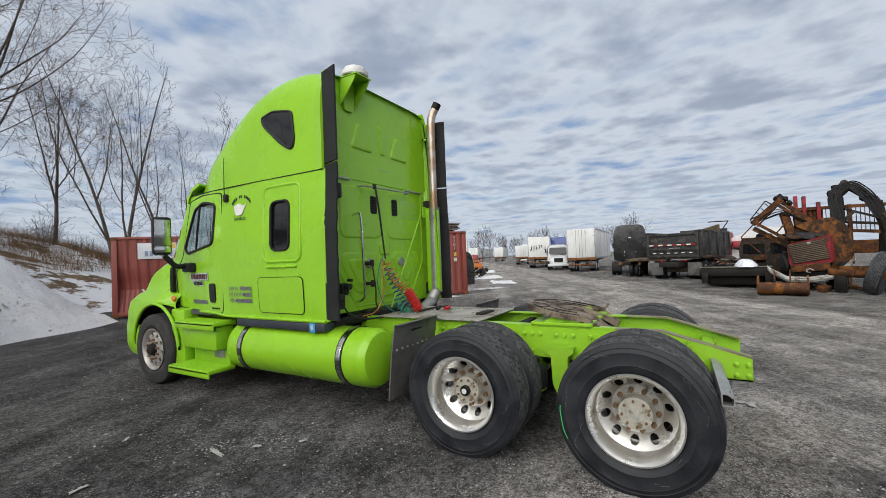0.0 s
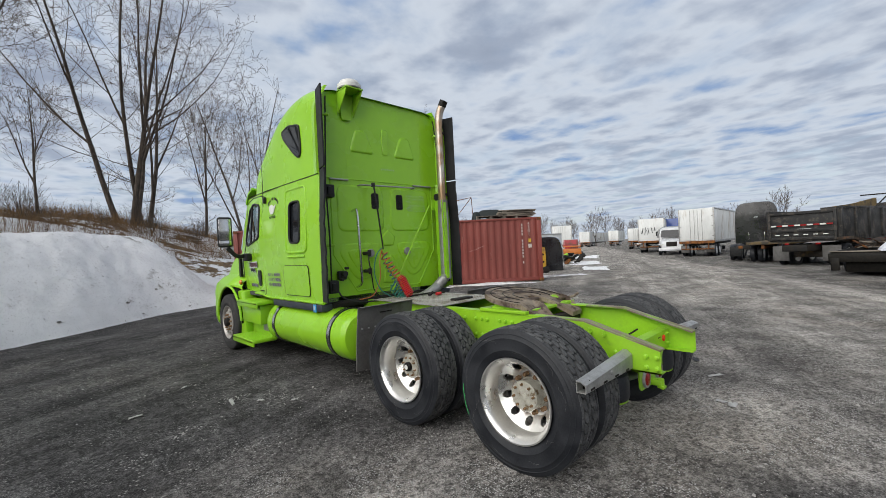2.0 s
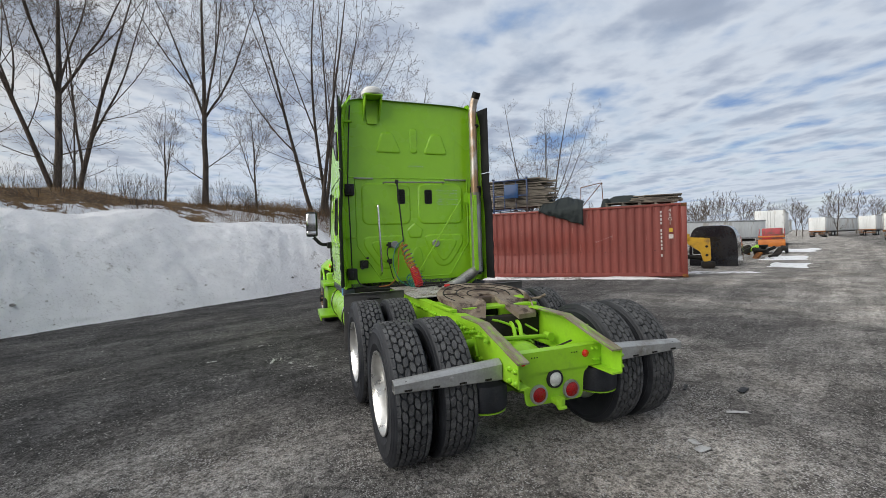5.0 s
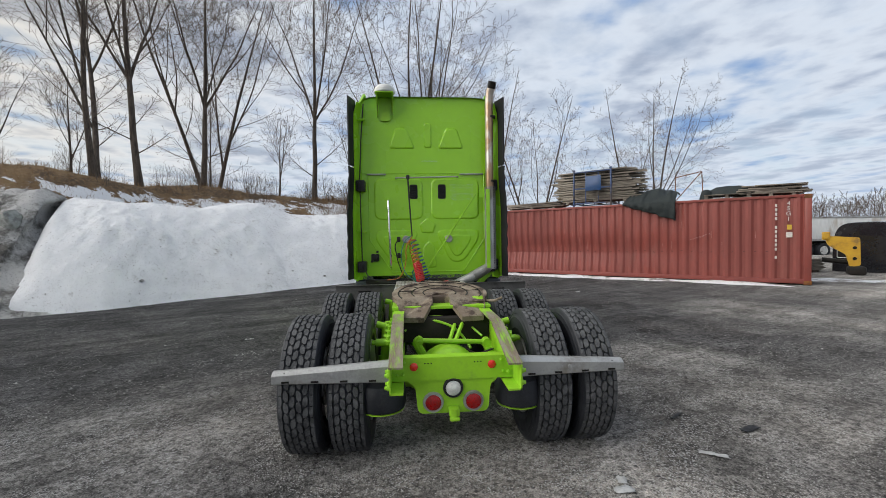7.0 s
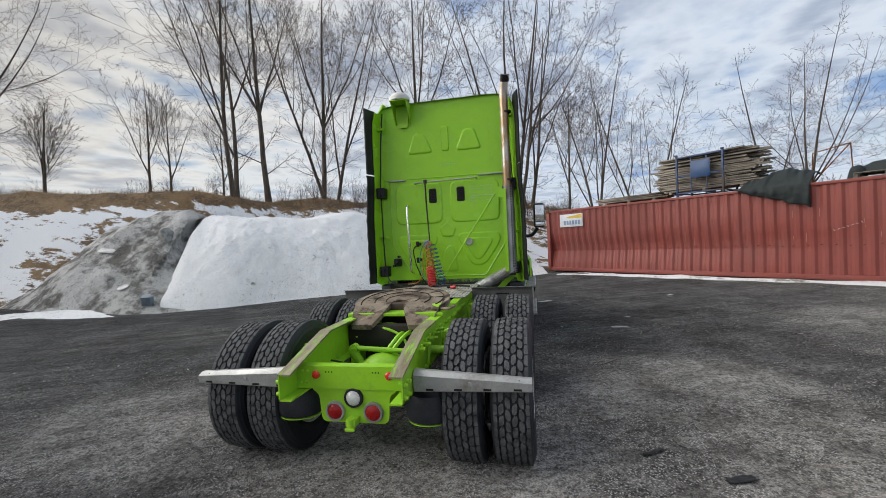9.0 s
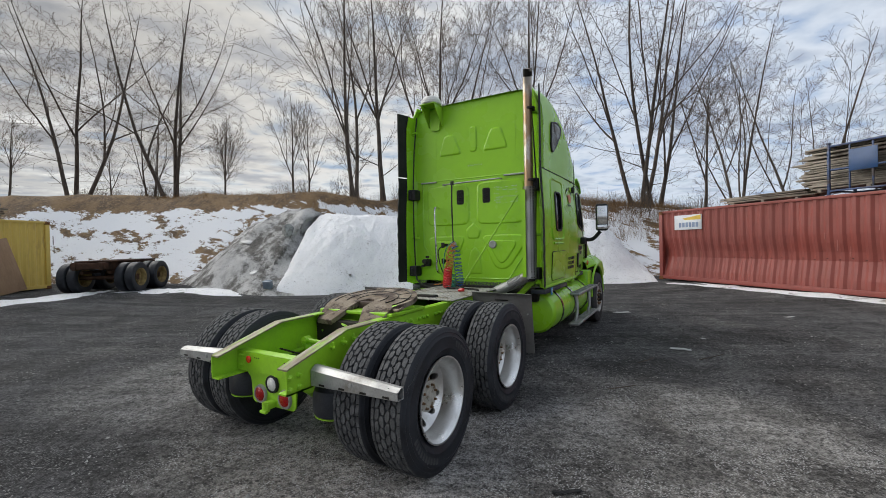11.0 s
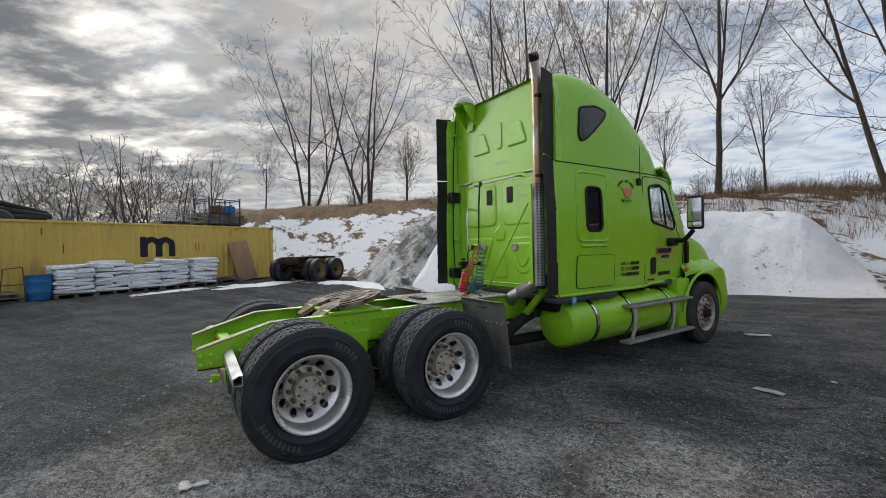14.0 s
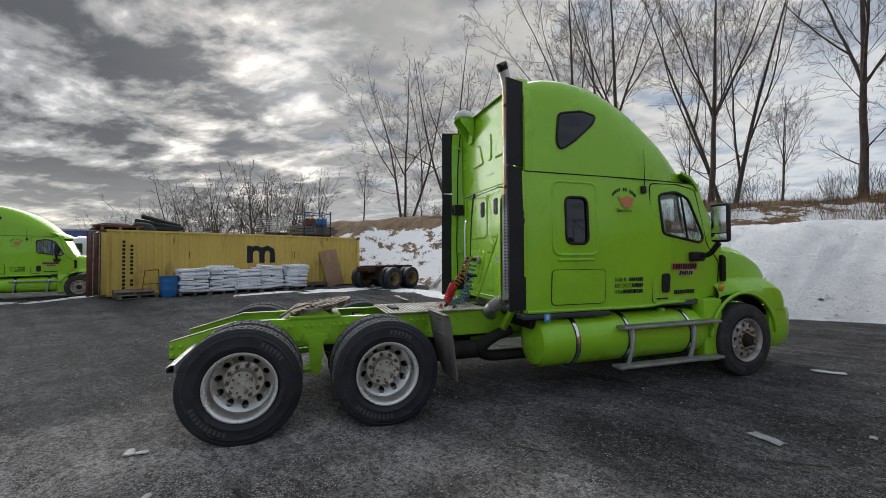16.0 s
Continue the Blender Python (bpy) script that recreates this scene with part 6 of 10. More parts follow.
    box(b, (-0.29, 2.89, 2.53), (0.05, 0.03, 0.06), 0.008)
    tend = part("hose_tender", b, BLACK, truck, "black hose tender rod")

    def coil(p, q, r0, turns, wire, mat, lab, sag=0.1, ph=0.0):
        p, q = Vector(p), Vector(q)
        n = turns * 10
        d = (q - p).normalized()
        u, w = frame_of(d)
        pts = []
        for k in range(n + 1):
            t = k / n
            c = p.lerp(q, t) + Vector((0, 0, -sag * math.sin(math.pi * t)))
            a = 2 * math.pi * turns * t + ph
            rr = r0 * min(1, t * 12 + 0.15, (1 - t) * 12 + 0.15)
            pts.append(c + (u * math.cos(a) + w * math.sin(a)) * rr)
        return part("air_hose", tube(B(), pts, wire, 6), mat, tend, lab)

    coil((-0.25, 2.80, 1.62), (-0.18, 2.54, 1.26), 0.050, 7, 0.0085, COIL_ORANGE, "coiled orange air hose", 0.05)
    coil((-0.18, 2.53, 1.27), (-0.13, 2.40, 1.01), 0.055, 12, 0.0095, COIL_RED, "coiled red air hose", 0.0, 1.0)
    coil((-0.22, 2.84, 1.60), (-0.02, 2.60, 1.02), 0.056, 12, 0.0065, COIL_BLUE, "coiled blue air hose", 0.05, 0.6)
    coil((-0.21, 2.70, 1.16), (-0.12, 2.50, 0.99), 0.050, 7, 0.009, COIL_TEAL, "coiled green electric cable", 0.05, 1.3)
    b = B()
    tube(b, bent([(-0.24, 2.84, 1.66), (-0.36, 2.80, 1.58), (-0.42, 2.80, 1.35), (-0.36, 2.76, 1.1), (-0.22, 2.70, 1.0)], 0.12, 6), 0.007, 6)
    part("loose_cable", b, COIL_TEAL, tend, "thin green air line")
    b = B()
    tube(b, bent([(-0.24, 2.84, 1.64), (-0.34, 2.76, 1.5), (-0.33, 2.76, 1.25), (-0.42, 2.8, 1.02), (-0.62, 2.85, 1.0)], 0.12, 6), 0.007, 6)
    part("loose_cable", b, COIL_ORANGE, tend, "thin rust-red air line")
    b = B()
    tube(b, bent([(-0.95, 2.86, 1.2), (-0.90, 2.80, 1.05), (-0.70, 2.75, 0.98), (-0.4, 2.7, 0.97)], 0.1, 6), 0.010, 6)
    part("loose_cable", b, BLACK, tend, "hanging black cable")
    b = B()
    rod(b, (0.74, 2.90, 2.28), (-0.10, 2.84, 1.04), 0.011, 0.011, 8)
    part("brace_rod", b, LIME_WORN, truck, "thin diagonal green rod")

    # exhaust
    b = B()
    tube(b, bent([(0.93, 2.80, 2.30), (0.93, 2.80, 3.68), (0.975, 2.70, 3.885)], 0.20, 7), 0.060, 18)
    ex = part("exhaust_chimney", b, STACK, truck, "brushed steel exhaust chimney with a brown heat tint")
    # black sleeve on the tip stands in for the pipe's dark inside
    b = B()
    revolve(b, [(0.0605, -0.02), (0.0625, 0.0), (0.0625, 0.074), (0.052, 0.076), (0.050, 0.03), (0.001, 0.03)], "z", 18, (0, 0, 0))
    part("stack_mouth", b, GUNK, ex, "black end standing for the dark mouth", at=pose(0.9605, 2.7305, 3.823, 25, 11, 0))
    # perforated heat shield: half round with holes
    b = B()
    rows_, cols = 34, 9
    r_ = 0.082
    for i in range(rows_):
        for k in range(cols):
            z0, z1 = 1.14 + i * 0.036, 1.14 + (i + 1) * 0.036
            a0, a1 = radians(-215 + k * 28), radians(-215 + (k + 1) * 28)

            def pt(a, z):
                return (0.935 + r_ * math.cos(a), 2.80 + r_ * math.sin(a), z)

            o = [b.verts.new(pt(a, z)) for a, z in ((a0, z0), (a1, z0), (a1, z1), (a0, z1))]
            if k < 5:
                # the half towards the cab is plain sheet
                b.faces.new(o)
                continue
            am, zm = (a0 + a1) / 2, (z0 + z1) / 2
            q = [b.verts.new(pt(am + (a - am) * f, zm + (z - zm) * f)) for (a, z), f in (((a0, z0), 0.5), ((a1, z0), 0.5), ((a1, z1), 0.5), ((a0, z1), 0.5))]
            for j in range(4):
                b.faces.new((o[j], o[(j + 1) % 4], q[(j + 1) % 4], q[j]))
    bmesh.ops.remove_doubles(b, verts=b.verts, dist=1e-4)
    part("heat_shield", b, STEEL, ex, "perforated grey heat shield")
    b = B()
    rod(b, (0.935, 2.80, 1.10), (0.935, 2.80, 2.36), 0.062, 0.062, 16)
    part("muffler_pipe", b, DARK, ex)
    # holed green mounting channel beside it
    b = B()
    holes = [circle(0.038, 14, 0, (2.79, 1.32 + 0.148 * k)) for k in range(7)]
    sheet(b, [(2.70, 1.16), (2.90, 1.16), (2.90, 2.36), (2.74, 2.36)], holes, lambda a, c: (0.865, a, c))
    box(b, (0.885, 2.706, 1.74), (0.05, 0.012, 1.16))
    box(b, (0.83, 2.905, 2.30), (0.09, 0.012, 0.16), 0.004)
    part("holed_bracket", b, LIME, ex, "green bracket with round holes", smooth=False)
    b = B()
    tube(b, bent([(0.955, 2.80, 1.22), (0.90, 2.79, 1.16), (0.62, 2.72, 1.02), (0.42, 2.76, 0.93), (0.30, 2.95, 0.80)], 0.12, 6), 0.072, 14)
    part("flex_pipe", b, STEEL, ex, "ribbed silver exhaust elbow")
    for k in range(12):
        t = k / 11
        c = Vector((0.82, 2.77, 1.12)).lerp(Vector((0.66, 2.73, 1.04)), t)
        g = revolve(B(), [(0.073, -0.006), (0.079, 0), (0.073, 0.006)], "x", 16)
        part("bellows_ring", g, STEEL, ex, at=Matrix.Translation(c) @ pose(0, 0, 0, 0, -26, 14))
    b = B()
    prism(b, rounded([(0.45, 0.72), (0.54, 0.70), (0.94, 1.10), (0.97, 1.20), (0.90, 1.20), (0.80, 1.06)], 0.05), lambda a, c, d: (a + 0.06, 2.86 + d, c), 0.0, 0.05)
    part("exhaust_bracket", b, LIME_WORN, truck, "big green diagonal bracket")
    for z in (2.45, 3.40):
        b = B()
        box(b, (0.965, 2.90, z), (0.06, 0.14, 0.03), 0.006)
        revolve(b, [(0.062, -0.015), (0.066, 0), (0.062, 0.015)], "z", 16, (0.965, 2.80, z))
        part("stack_clamp", b, DARK, ex)
    # beacon
    b = B()
    prism(b, rounded([(-0.68, 3.38), (-0.54, 3.38), (-0.51, 3.72), (-0.71, 3.72)], 0.02), lambda a, c, d: (a, 2.985 - d, c), 0.0, 0.02)
    prism(b, rounded([(2.985, 3.42), (2.78, 3.66), (2.74, 3.74), (2.985, 3.74)], 0.02), lambda a, c, d: (-0.50 + d, a, c), 0.0, 0.012)
    prism(b, rounded([(2.985, 3.42), (2.78, 3.66), (2.74, 3.74), (2.985, 3.74)], 0.02), lambda a, c, d: (-0.73 + d, a, c), 0.0, 0.012)
    box(b, (-0.61, 2.86, 3.735), (0.26, 0.26, 0.016), 0.004)
    be = part("beacon", b, LIME_WORN, truck, "work beacon on a green folded bracket")
    b = B()
    revolve(b, [(0.125, 0.0), (0.135, 0.01), (0.135, 0.045), (0.118, 0.052), (0.116, 0.070), (0.10, 0.092), (0.06, 0.108), (0.001, 0.112)], "z", 32, (0, 0, 0))
    part("beacon_lens", b, WHITE, be, "white domed beacon", at=pose(-0.61, 2.86, 3.745) @ Matrix.Scale(1.15, 4))

    # hood, fenders, bumper
    def hood_ring(y):
        zt = smooth_at([(6.05, 1.83), (6.3, 1.83), (6.6, 1.79), (6.9, 1.69), (7.15, 1.50), (7.35, 1.22), (7.45, 0.95)], y)
        f = sstep(6.0, 6.35, y) * (1 - 0.25 * sstep(7.0, 7.45, y))
        dy = abs(y - 6.31)
        arch = 0.5 + math.sqrt(max(0, 0.62 ** 2 - dy ** 2)) if dy < 0.60 else 0.70
        if y > 6.9:
            arch = min(arch, 0.86) if dy < 0.62 else 0.87
        if y < 5.75:
            arch = 1.02
        xo = 1.02 + 0.16 * f
        pull = 1 - 0.22 * sstep(6.95, 7.50, y) ** 2
        mid = max(arch + 0.02, 1.18 - 0.15 * sstep(6.9, 7.38, y))
        pts = [(xo * pull, arch), (xo * pull, (arch + mid) / 2), ((xo - 0.03) * pull, mid), ((xo - 0.13) * pull, mid + 0.09), (0.93 * pull, mid + 0.14),
               (0.86 * pull, max(mid + 0.16, zt - 0.12)), (0.75 * pull, max(mid + 0.17, zt - 0.035)), (0.45 * pull, max(mid + 0.18, zt - 0.008)), (0, max(mid + 0.19, zt))]
        return [(x, y, z) for x, z in pts] + [(-x, y, z) for x, z in pts[-2::-1]]

    b = B()
    loft(b, [hood_ring(6.02 + 1.43 * k / 44) for k in range(45)], (False, True))
    bmesh.ops.recalc_face_normals(b, faces=b.faces)
    hood = part("hood", b, LIME, truck, "sloping hood with wheel-arch fenders")
    b = B()
    # one curved shell that wraps round to the wheel arches
    rings = []
    half = [(1.13, 6.83), (1.145, 6.95), (1.145, 7.08), (1.125, 7.21), (1.06, 7.36), (0.93, 7.47), (0.70, 7.54), (0.40, 7.58), (0.0, 7.59)]
    way = half + [(-x, y) for x, y in half[-2::-1]]
    for k, (x, y) in enumerate(way):
        p, q = way[max(0, k - 1)], way[min(len(way) - 1, k + 1)]
        d = Vector((q[0] - p[0], q[1] - p[1])).normalized()
        nx, ny = -d.y, d.x
        if nx * x + ny * (y - 6.0) < 0:
            nx, ny = -nx, -ny
        rings.append([(x + nx * o, y + ny * o, z) for o, z in ((-0.05, 0.885), (0.0, 0.875), (0.018, 0.76), (0.015, 0.52), (-0.01, 0.40), (-0.06, 0.325), (-0.10, 0.325), (-0.08, 0.86))])
    loft(b, rings, (True, True), True)
    bmesh.ops.recalc_face_normals(b, faces=b.faces)
    part("bumper", b, LIME, truck, "rounded green front bumper")
    for s in (-1, 1):
        b = B()
        tube(b, [(s * 1.17, 6.31 + 0.625 * math.cos(t), 0.5 + 0.625 * math.sin(t)) for t in (radians(5 + 170 * k / 24) for k in range(25))], 0.022, 8)
        part("arch_lip", b, LIME, truck)
        b = B()
        revolve(b, [(0.60, -0.14), (0.60, 0.10)], "x", 40, (s * 1.02, 6.31, 0.5))
        for f in list(b.faces):
            if len(f.verts) > 8 or f.calc_center_median().z < 0.5:
                b.faces.remove(f)
        part("wheel_housing", b, GUNK, truck)
        b = B()
        box(b, (s * 1.03, 5.78, 0.64), (0.20, 0.34, 0.84), 0.035)
        part("skirt_panel", b, LIME, truck, "green panel behind the front wheel")
        b = B()
        prism(b, rounded([(6.12, 1.28), (6.20, 1.28), (6.20, 1.62), (6.12, 1.66)], 0.03), lambda a, c, d: (s * (0.96 + d), a, c), 0.0, 0.04)
        part("cowl_intake", b, GUNK, truck, "black cowl air slot")
        part("turn_lamp", revolve(B(), [(0.045, 0), (0.045, 0.015), (0.03, 0.028), (0.001, 0.03)], "x", 20), AMBER, hood, "amber side lamp", at=pose(s * 1.02, 6.06, 1.19, 0, 0, 0 if s > 0 else 180))
        b = B()
        prism(b, rounded([(6.80, 1.10), (7.18, 1.02), (7.14, 1.22), (6.90, 1.34)], 0.06), lambda a, c, d: (s * (1.03 - 0.25 * sstep(6.9, 7.3, a) + d), a, c), 0.0, 0.02)
        part("headlamp", b, CLEAR_LENS, hood, "clear wrap-round headlamp")
        # mirror
        aim = Matrix.Translation((s * 1.39, 5.60, 2.0)) @ Matrix.Rotation(radians(s * 13), 4, "Z") @ Matrix.Translation((-s * 1.39, -5.60, -2.0))
        b = B()
        tube(b, bent([(s * 1.02, 5.62, 1.66), (s * 1.22, 5.60, 1.64), (s * 1.36, 5.60, 1.80)], 0.08), 0.035, 8)
        box(b, (s * 1.06, 5.58, 1.63), (0.10, 0.22, 0.13), 0.03)
        mi = part("mirror_arm", b, BLACK, truck, "black mirror arm")
        b = B()
        box(b, (s * 1.39, 5.60, 2.06), (0.22, 0.11, 0.50), 0.04)
        bmesh.ops.transform(b, matrix=aim, verts=b.verts)
        part("mirror_housing", b, BLACK, mi, "tall door mirror")
        b = B()
        box(b, (s * 1.39, 5.541, 2.10), (0.18, 0.006, 0.34), 0.002)
        bmesh.ops.transform(b, matrix=aim, verts=b.verts)
        part("mirror_glass", b, CHROME, mi)
        b = B()
        box(b, (s * 1.39, 5.541, 1.88), (0.18, 0.006, 0.08), 0.002)
        bmesh.ops.transform(b, matrix=aim, verts=b.verts)
        part("wide_mirror", b, CHROME, mi)

    # windscreen and cab inside
    b = B()
    rings = []
    for k in range(13):
        x = -0.96 + 1.92 * k / 12
        c = abs(x / 0.96) ** 2.5
        rings.append([(x * 0.96, 5.84 - 0.10 * c, 2.58), (x, 6.02 - 0.06 * c, 2.18), (x, 6.28 - 0.10 * c, 1.76)])
    loft(b, rings)
    ws = part("windscreen", b, GLASS, truck, "wide windscreen")
    ws.visible_shadow = False
    b = B()
    box(b, (0, 4.5, 1.02), (2.06, 3.0, 0.06))
    box(b, (0, 4.72, 1.75), (2.0, 0.03, 1.5))
    box(b, (0, 5.95, 1.40), (1.86, 0.5, 0.62), 0.08)
    part("cab_interior", b, SEAT, truck, "dark grey cab lining and dashboard")
    for s in (-1, 1):
        b = B()
        box(b, (s * 0.52, 5.15, 1.50), (0.50, 0.50, 0.16), 0.06)
        box(b, (s * 0.52, 4.88, 1.85), (0.48, 0.14, 0.72), 0.06, pose(0, 0, 0, 8, 0, 0))
        part("cab_seat", b, SEAT, truck, "grey cloth cab seat")
    b = B()
    tube(b, [(-0.52 + 0.22 * math.cos(t), 5.58 + 0.10 * math.sin(t), 1.83 + 0.20 * math.sin(t)) for t in (2 * math.pi * k / 28 for k in range(28))], 0.014, 6, True)
    rod(b, (-0.52, 5.58, 1.83), (-0.52, 5.8, 1.6), 0.025)
    part("steering_wheel", b, BLACK, truck)

    # chassis
    web = [(-0.745, 0.622), (-0.745, 0.79), (-0.16, 0.955), (6.9, 0.955), (6.9, 0.66), (0.05, 0.66), (-0.42, 0.622)]
    for s in (-1, 1):
        b = B()
        prism(b, web, lambda a, c, d: (s * (0.42 + d), a, c), 0.0, 0.010)
        low = [(-0.745, 0.622), (-0.42, 0.622), (0.05, 0.66), (6.9, 0.66)]
        for line, up in ((low, 0.012),):
            rings = [[(s * 0.43, a, c), (s * 0.34, a, c), (s * 0.34, a, c + up), (s * 0.43, a, c + up)] for a, c in line]
            loft(b, rings, (True, True), True)
        bmesh.ops.recalc_face_normals(b, faces=b.faces)
        rail = part("frame_rail", b, LIME_WORN, truck, "lime C-channel frame rail", smooth=False)
        b = B()
        loft(b, [[(s * 0.432, a, c), (s * 0.34, a, c), (s * 0.34, a, c + 0.012), (s * 0.432, a, c + 0.012)] for a, c in ((-0.745, 0.79), (-0.16, 0.955), (0.2, 0.957))], (True, True), True)
        bmesh.ops.recalc_face_normals(b, faces=b.faces)
        part("top_flange", b, SCRAPED, rail, "flange scraped bare to rusty metal", smooth=False)
        b = B()
        loft(b, [[(s * 0.431, a, c), (s * 0.34, a, c), (s * 0.34, a, c + 0.012), (s * 0.431, a, c + 0.012)] for a, c in ((0.2, 0.957), (6.9, 0.957))], (True, True), True)
        bmesh.ops.recalc_face_normals(b, faces=b.faces)
        part("top_flange", b, LIME_WORN, rail, smooth=False)
        bolt = None
        for k in range(42):
            y = -0.72 + 0.075 * k
            for z in ((0.885, 0.73) if 0.1 < y < 2.5 else ((0.70,) if y > -0.4 else (0.665, 0.745))):
                if (k * 7 + int(z * 100)) % 4 == 0:
                    continue
                mm = pose(s * 0.430, y, z, 0, 0, 0 if s > 0 else 180)
                if bolt is None:
                    bolt = part("bolt", revolve(B(), [(0.019, 0), (0.019, 0.012), (0.013, 0.016), (0.013, 0.028), (0.001, 0.030)], "x", 8), LIME_WORN, rail, at=mm)
                else:
                    again(bolt, rail, mm)
        # suspension hangers, bags, beams
        for y in (0.66,):
            b = B()
            prism(b, rounded([(y - 0.13, 0.80), (y + 0.13, 0.80), (y + 0.12, 0.74), (y + 0.075, 0.72), (y + 0.065, 0.46), (y + 0.02, 0.36), (y - 0.02, 0.36), (y - 0.065, 0.46), (y - 0.075, 0.72), (y - 0.12, 0.74)], 0.03), lambda a, c, d: (s * (0.44 + d), a, c), 0.0, 0.10)
            part("spring_hanger", b, LIME_WORN, truck, "cast green suspension hanger")
        for y in (0.0, 1.32):
            b = B()
            tube(b, [(s * 0.49, y + 0.62, 0.44), (s * 0.49, y + 0.1, 0.40), (s * 0.49, y - 0.12, 0.39), (s * 0.49, y - 0.24, 0.36)], 0.045, 8)
            part("trailing_beam", b, LIME_WORN, truck)
            b = B()
            revolve(b, [(0.12, 0.405), (0.162, 0.41), (0.172, 0.44), (0.172, 0.54), (0.158, 0.59), (0.11, 0.62), (0.10, 0.68)], "z", 30, (s * 0.50, y - 0.36, 0))
            bag = part("air_bag", b, RUBBER, truck, "black rubber air spring")
            b = B()
            revolve(b, [(0.150, 0.394), (0.160, 0.396), (0.160, 0.402), (0.05, 0.402)], "z", 30, (s * 0.50, y - 0.36, 0))
            part("bag_pan", b, LIME_WORN, bag, "lime-painted air spring pan")
            b = B()
            rod(b, (s * 0.52, y + 0.16, 0.42), (s * 0.50, y + 0.24, 0.86), 0.035)
            rod(b, (s * 0.50, y + 0.24, 0.86), (s * 0.58, y + 0.24, 0.88), 0.03)
            rod(b, (s * 0.53, y + 0.14, 0.36), (s * 0.52, y + 0.20, 0.62), 0.045)
            part("shock_absorber", b, LIME_WORN, truck, "green shock absorber")
        # rear bars
        b = B()
        def bar_ring(x, k, shrink=0.0):
            h = 0.070 - 0.033 * k - shrink
            return [(s * x, -0.515 - 0.02 * k + a, 0.710 - 0.008 * k + c) for a, c in ((-0.034 + shrink, -h + 0.006), (-0.028 + shrink, -h), (0.034 - shrink, -h), (0.034 - shrink, h), (0.004, h), (-0.034 + shrink, h - 0.030 + 0.010 * k))]

        rings = [bar_ring(0.44, 0), bar_ring(1.21, 1.0), bar_ring(1.21, 1.0, 0.006), bar_ring(1.12, 0.88, 0.006)]
        loft(b, rings, (True, False), True)
        bmesh.ops.recalc_face_normals(b, faces=b.faces)
        bar = part("mudflap_hanger", b, STEEL, truck, "bare grey steel mudflap bar", smooth=False)
        # black plate paints the shaded hollow inside the bar's end
        part("hollow_shade", box(B(), (s * 1.13, -0.530, 0.702), (0.006, 0.05, 0.064)), GUNK, bar)
        for k in range(4):
            b = B()
            box(b, (s * (0.55 + 0.19 * k), -0.552 - 0.005 * k, 0.660 + 0.006 * k), (0.05, 0.008, 0.012))
            part("slot", b, GUNK, bar)
        b = B()
        revolve(b, [(0.016, 0), (0.016, 0.01), (0.001, 0.012)], "x", 8)
        part("bar_bolt", b, STEEL, bar, at=pose(s * 0.82, -0.557, 0.705, 0, 0, -90))
        # mud plate
        b = B()
        prof = [(1.90, 1.035), (1.945, 1.03), (1.955, 0.99), (1.99, 0.78), (2.04, 0.34)]
        rings = []
        for y, z in prof:
            x0 = 0.48 if z > 0.7 else 0.74
            rings.append([(s * x0, y, z), (s * 1.22, y, z), (s * 1.22, y + 0.012, z + 0.004), (s * x0, y + 0.012, z + 0.004)])
        loft(b, rings, (True, True), True)
        bmesh.ops.recalc_face_normals(b, faces=b.faces)
        fl = part("mud_plate", b, FLAP, truck, "bent grey quarter-fender plate", smooth=False)
        for k in range(7):
            part("rivet", box(B(), (s * (0.66 + 0.085 * k), 1.972, 0.80), (0.016, 0.02, 0.016), 0.003), STEEL, fl)
        part("plate_slot", box(B(), (s * 0.86, 1.96, 0.95), (0.16, 0.02, 0.012), 0.003), GUNK, fl)

    b = B()
    box(b, (0, -0.53, 0.718), (0.84, 0.012, 0.156))
    box(b, (0, -0.49, 0.790), (0.84, 0.09, 0.012))
    box(b, (0, -0.48, 0.646), (0.84, 0.11, 0.012))
    cm = part("rear_crossmember", b, LIME_WORN, truck, "lime rear crossmember", smooth=False)
    b = B()
    plate = rounded([(-0.31, 0.66), (-0.31, 0.625), (-0.262, 0.60), (-0.245, 0.405), (0.245, 0.405), (0.262, 0.60), (0.31, 0.625), (0.31, 0.66)], 0.045, 4)
    prism(b, plate, lambda a, c, d: (a, -0.518 + d, c), -0.006, 0.006)
    lp = part("lamp_plate", b, LIME_WORN, truck, "lime lamp mounting plate", smooth=False)
    for x, z, r, mt, lab in ((0.0, 0.58, 0.062, CLEAR_LENS, "round clear reverse lamp"), (-0.14, 0.484, 0.064, RED_LENS, "round red tail lamp"), (0.14, 0.484, 0.064, RED_LENS, "round red tail lamp")):
        l = part("tail_lamp", revolve(B(), [(r * 0.86, 0.0), (r * 0.86, -0.012), (r * 0.7, -0.02), (0.001, -0.026)], "y", 28, (x, -0.526, z)), mt, lp, lab)
        part("lamp_ring", revolve(B(), [(r * 0.84, -0.002), (r * 0.86, -0.018), (r * 1.05, -0.018), (r * 1.14, 0.0)], "y", 28, (x, -0.526, z)), STEEL if mt is RED_LENS else BLACK, l)
    for s in (-1, 1):
        part("marker_lamp", revolve(B(), [(0.028, 0.0), (0.028, -0.008), (0.018, -0.014), (0.001, -0.015)], "y", 20, (s * 0.27, -0.537, 0.738)), RED_SPOT, cm, "small red marker lamp")
        b = B()
        for k in range(3):
            rod(b, (s * (0.15 + 0.022 * k), -0.534, 0.758), (s * (0.15 + 0.022 * k), -0.539, 0.758), 0.005, 0.005, 6)
        part("bolt_hole", b, GUNK, cm)
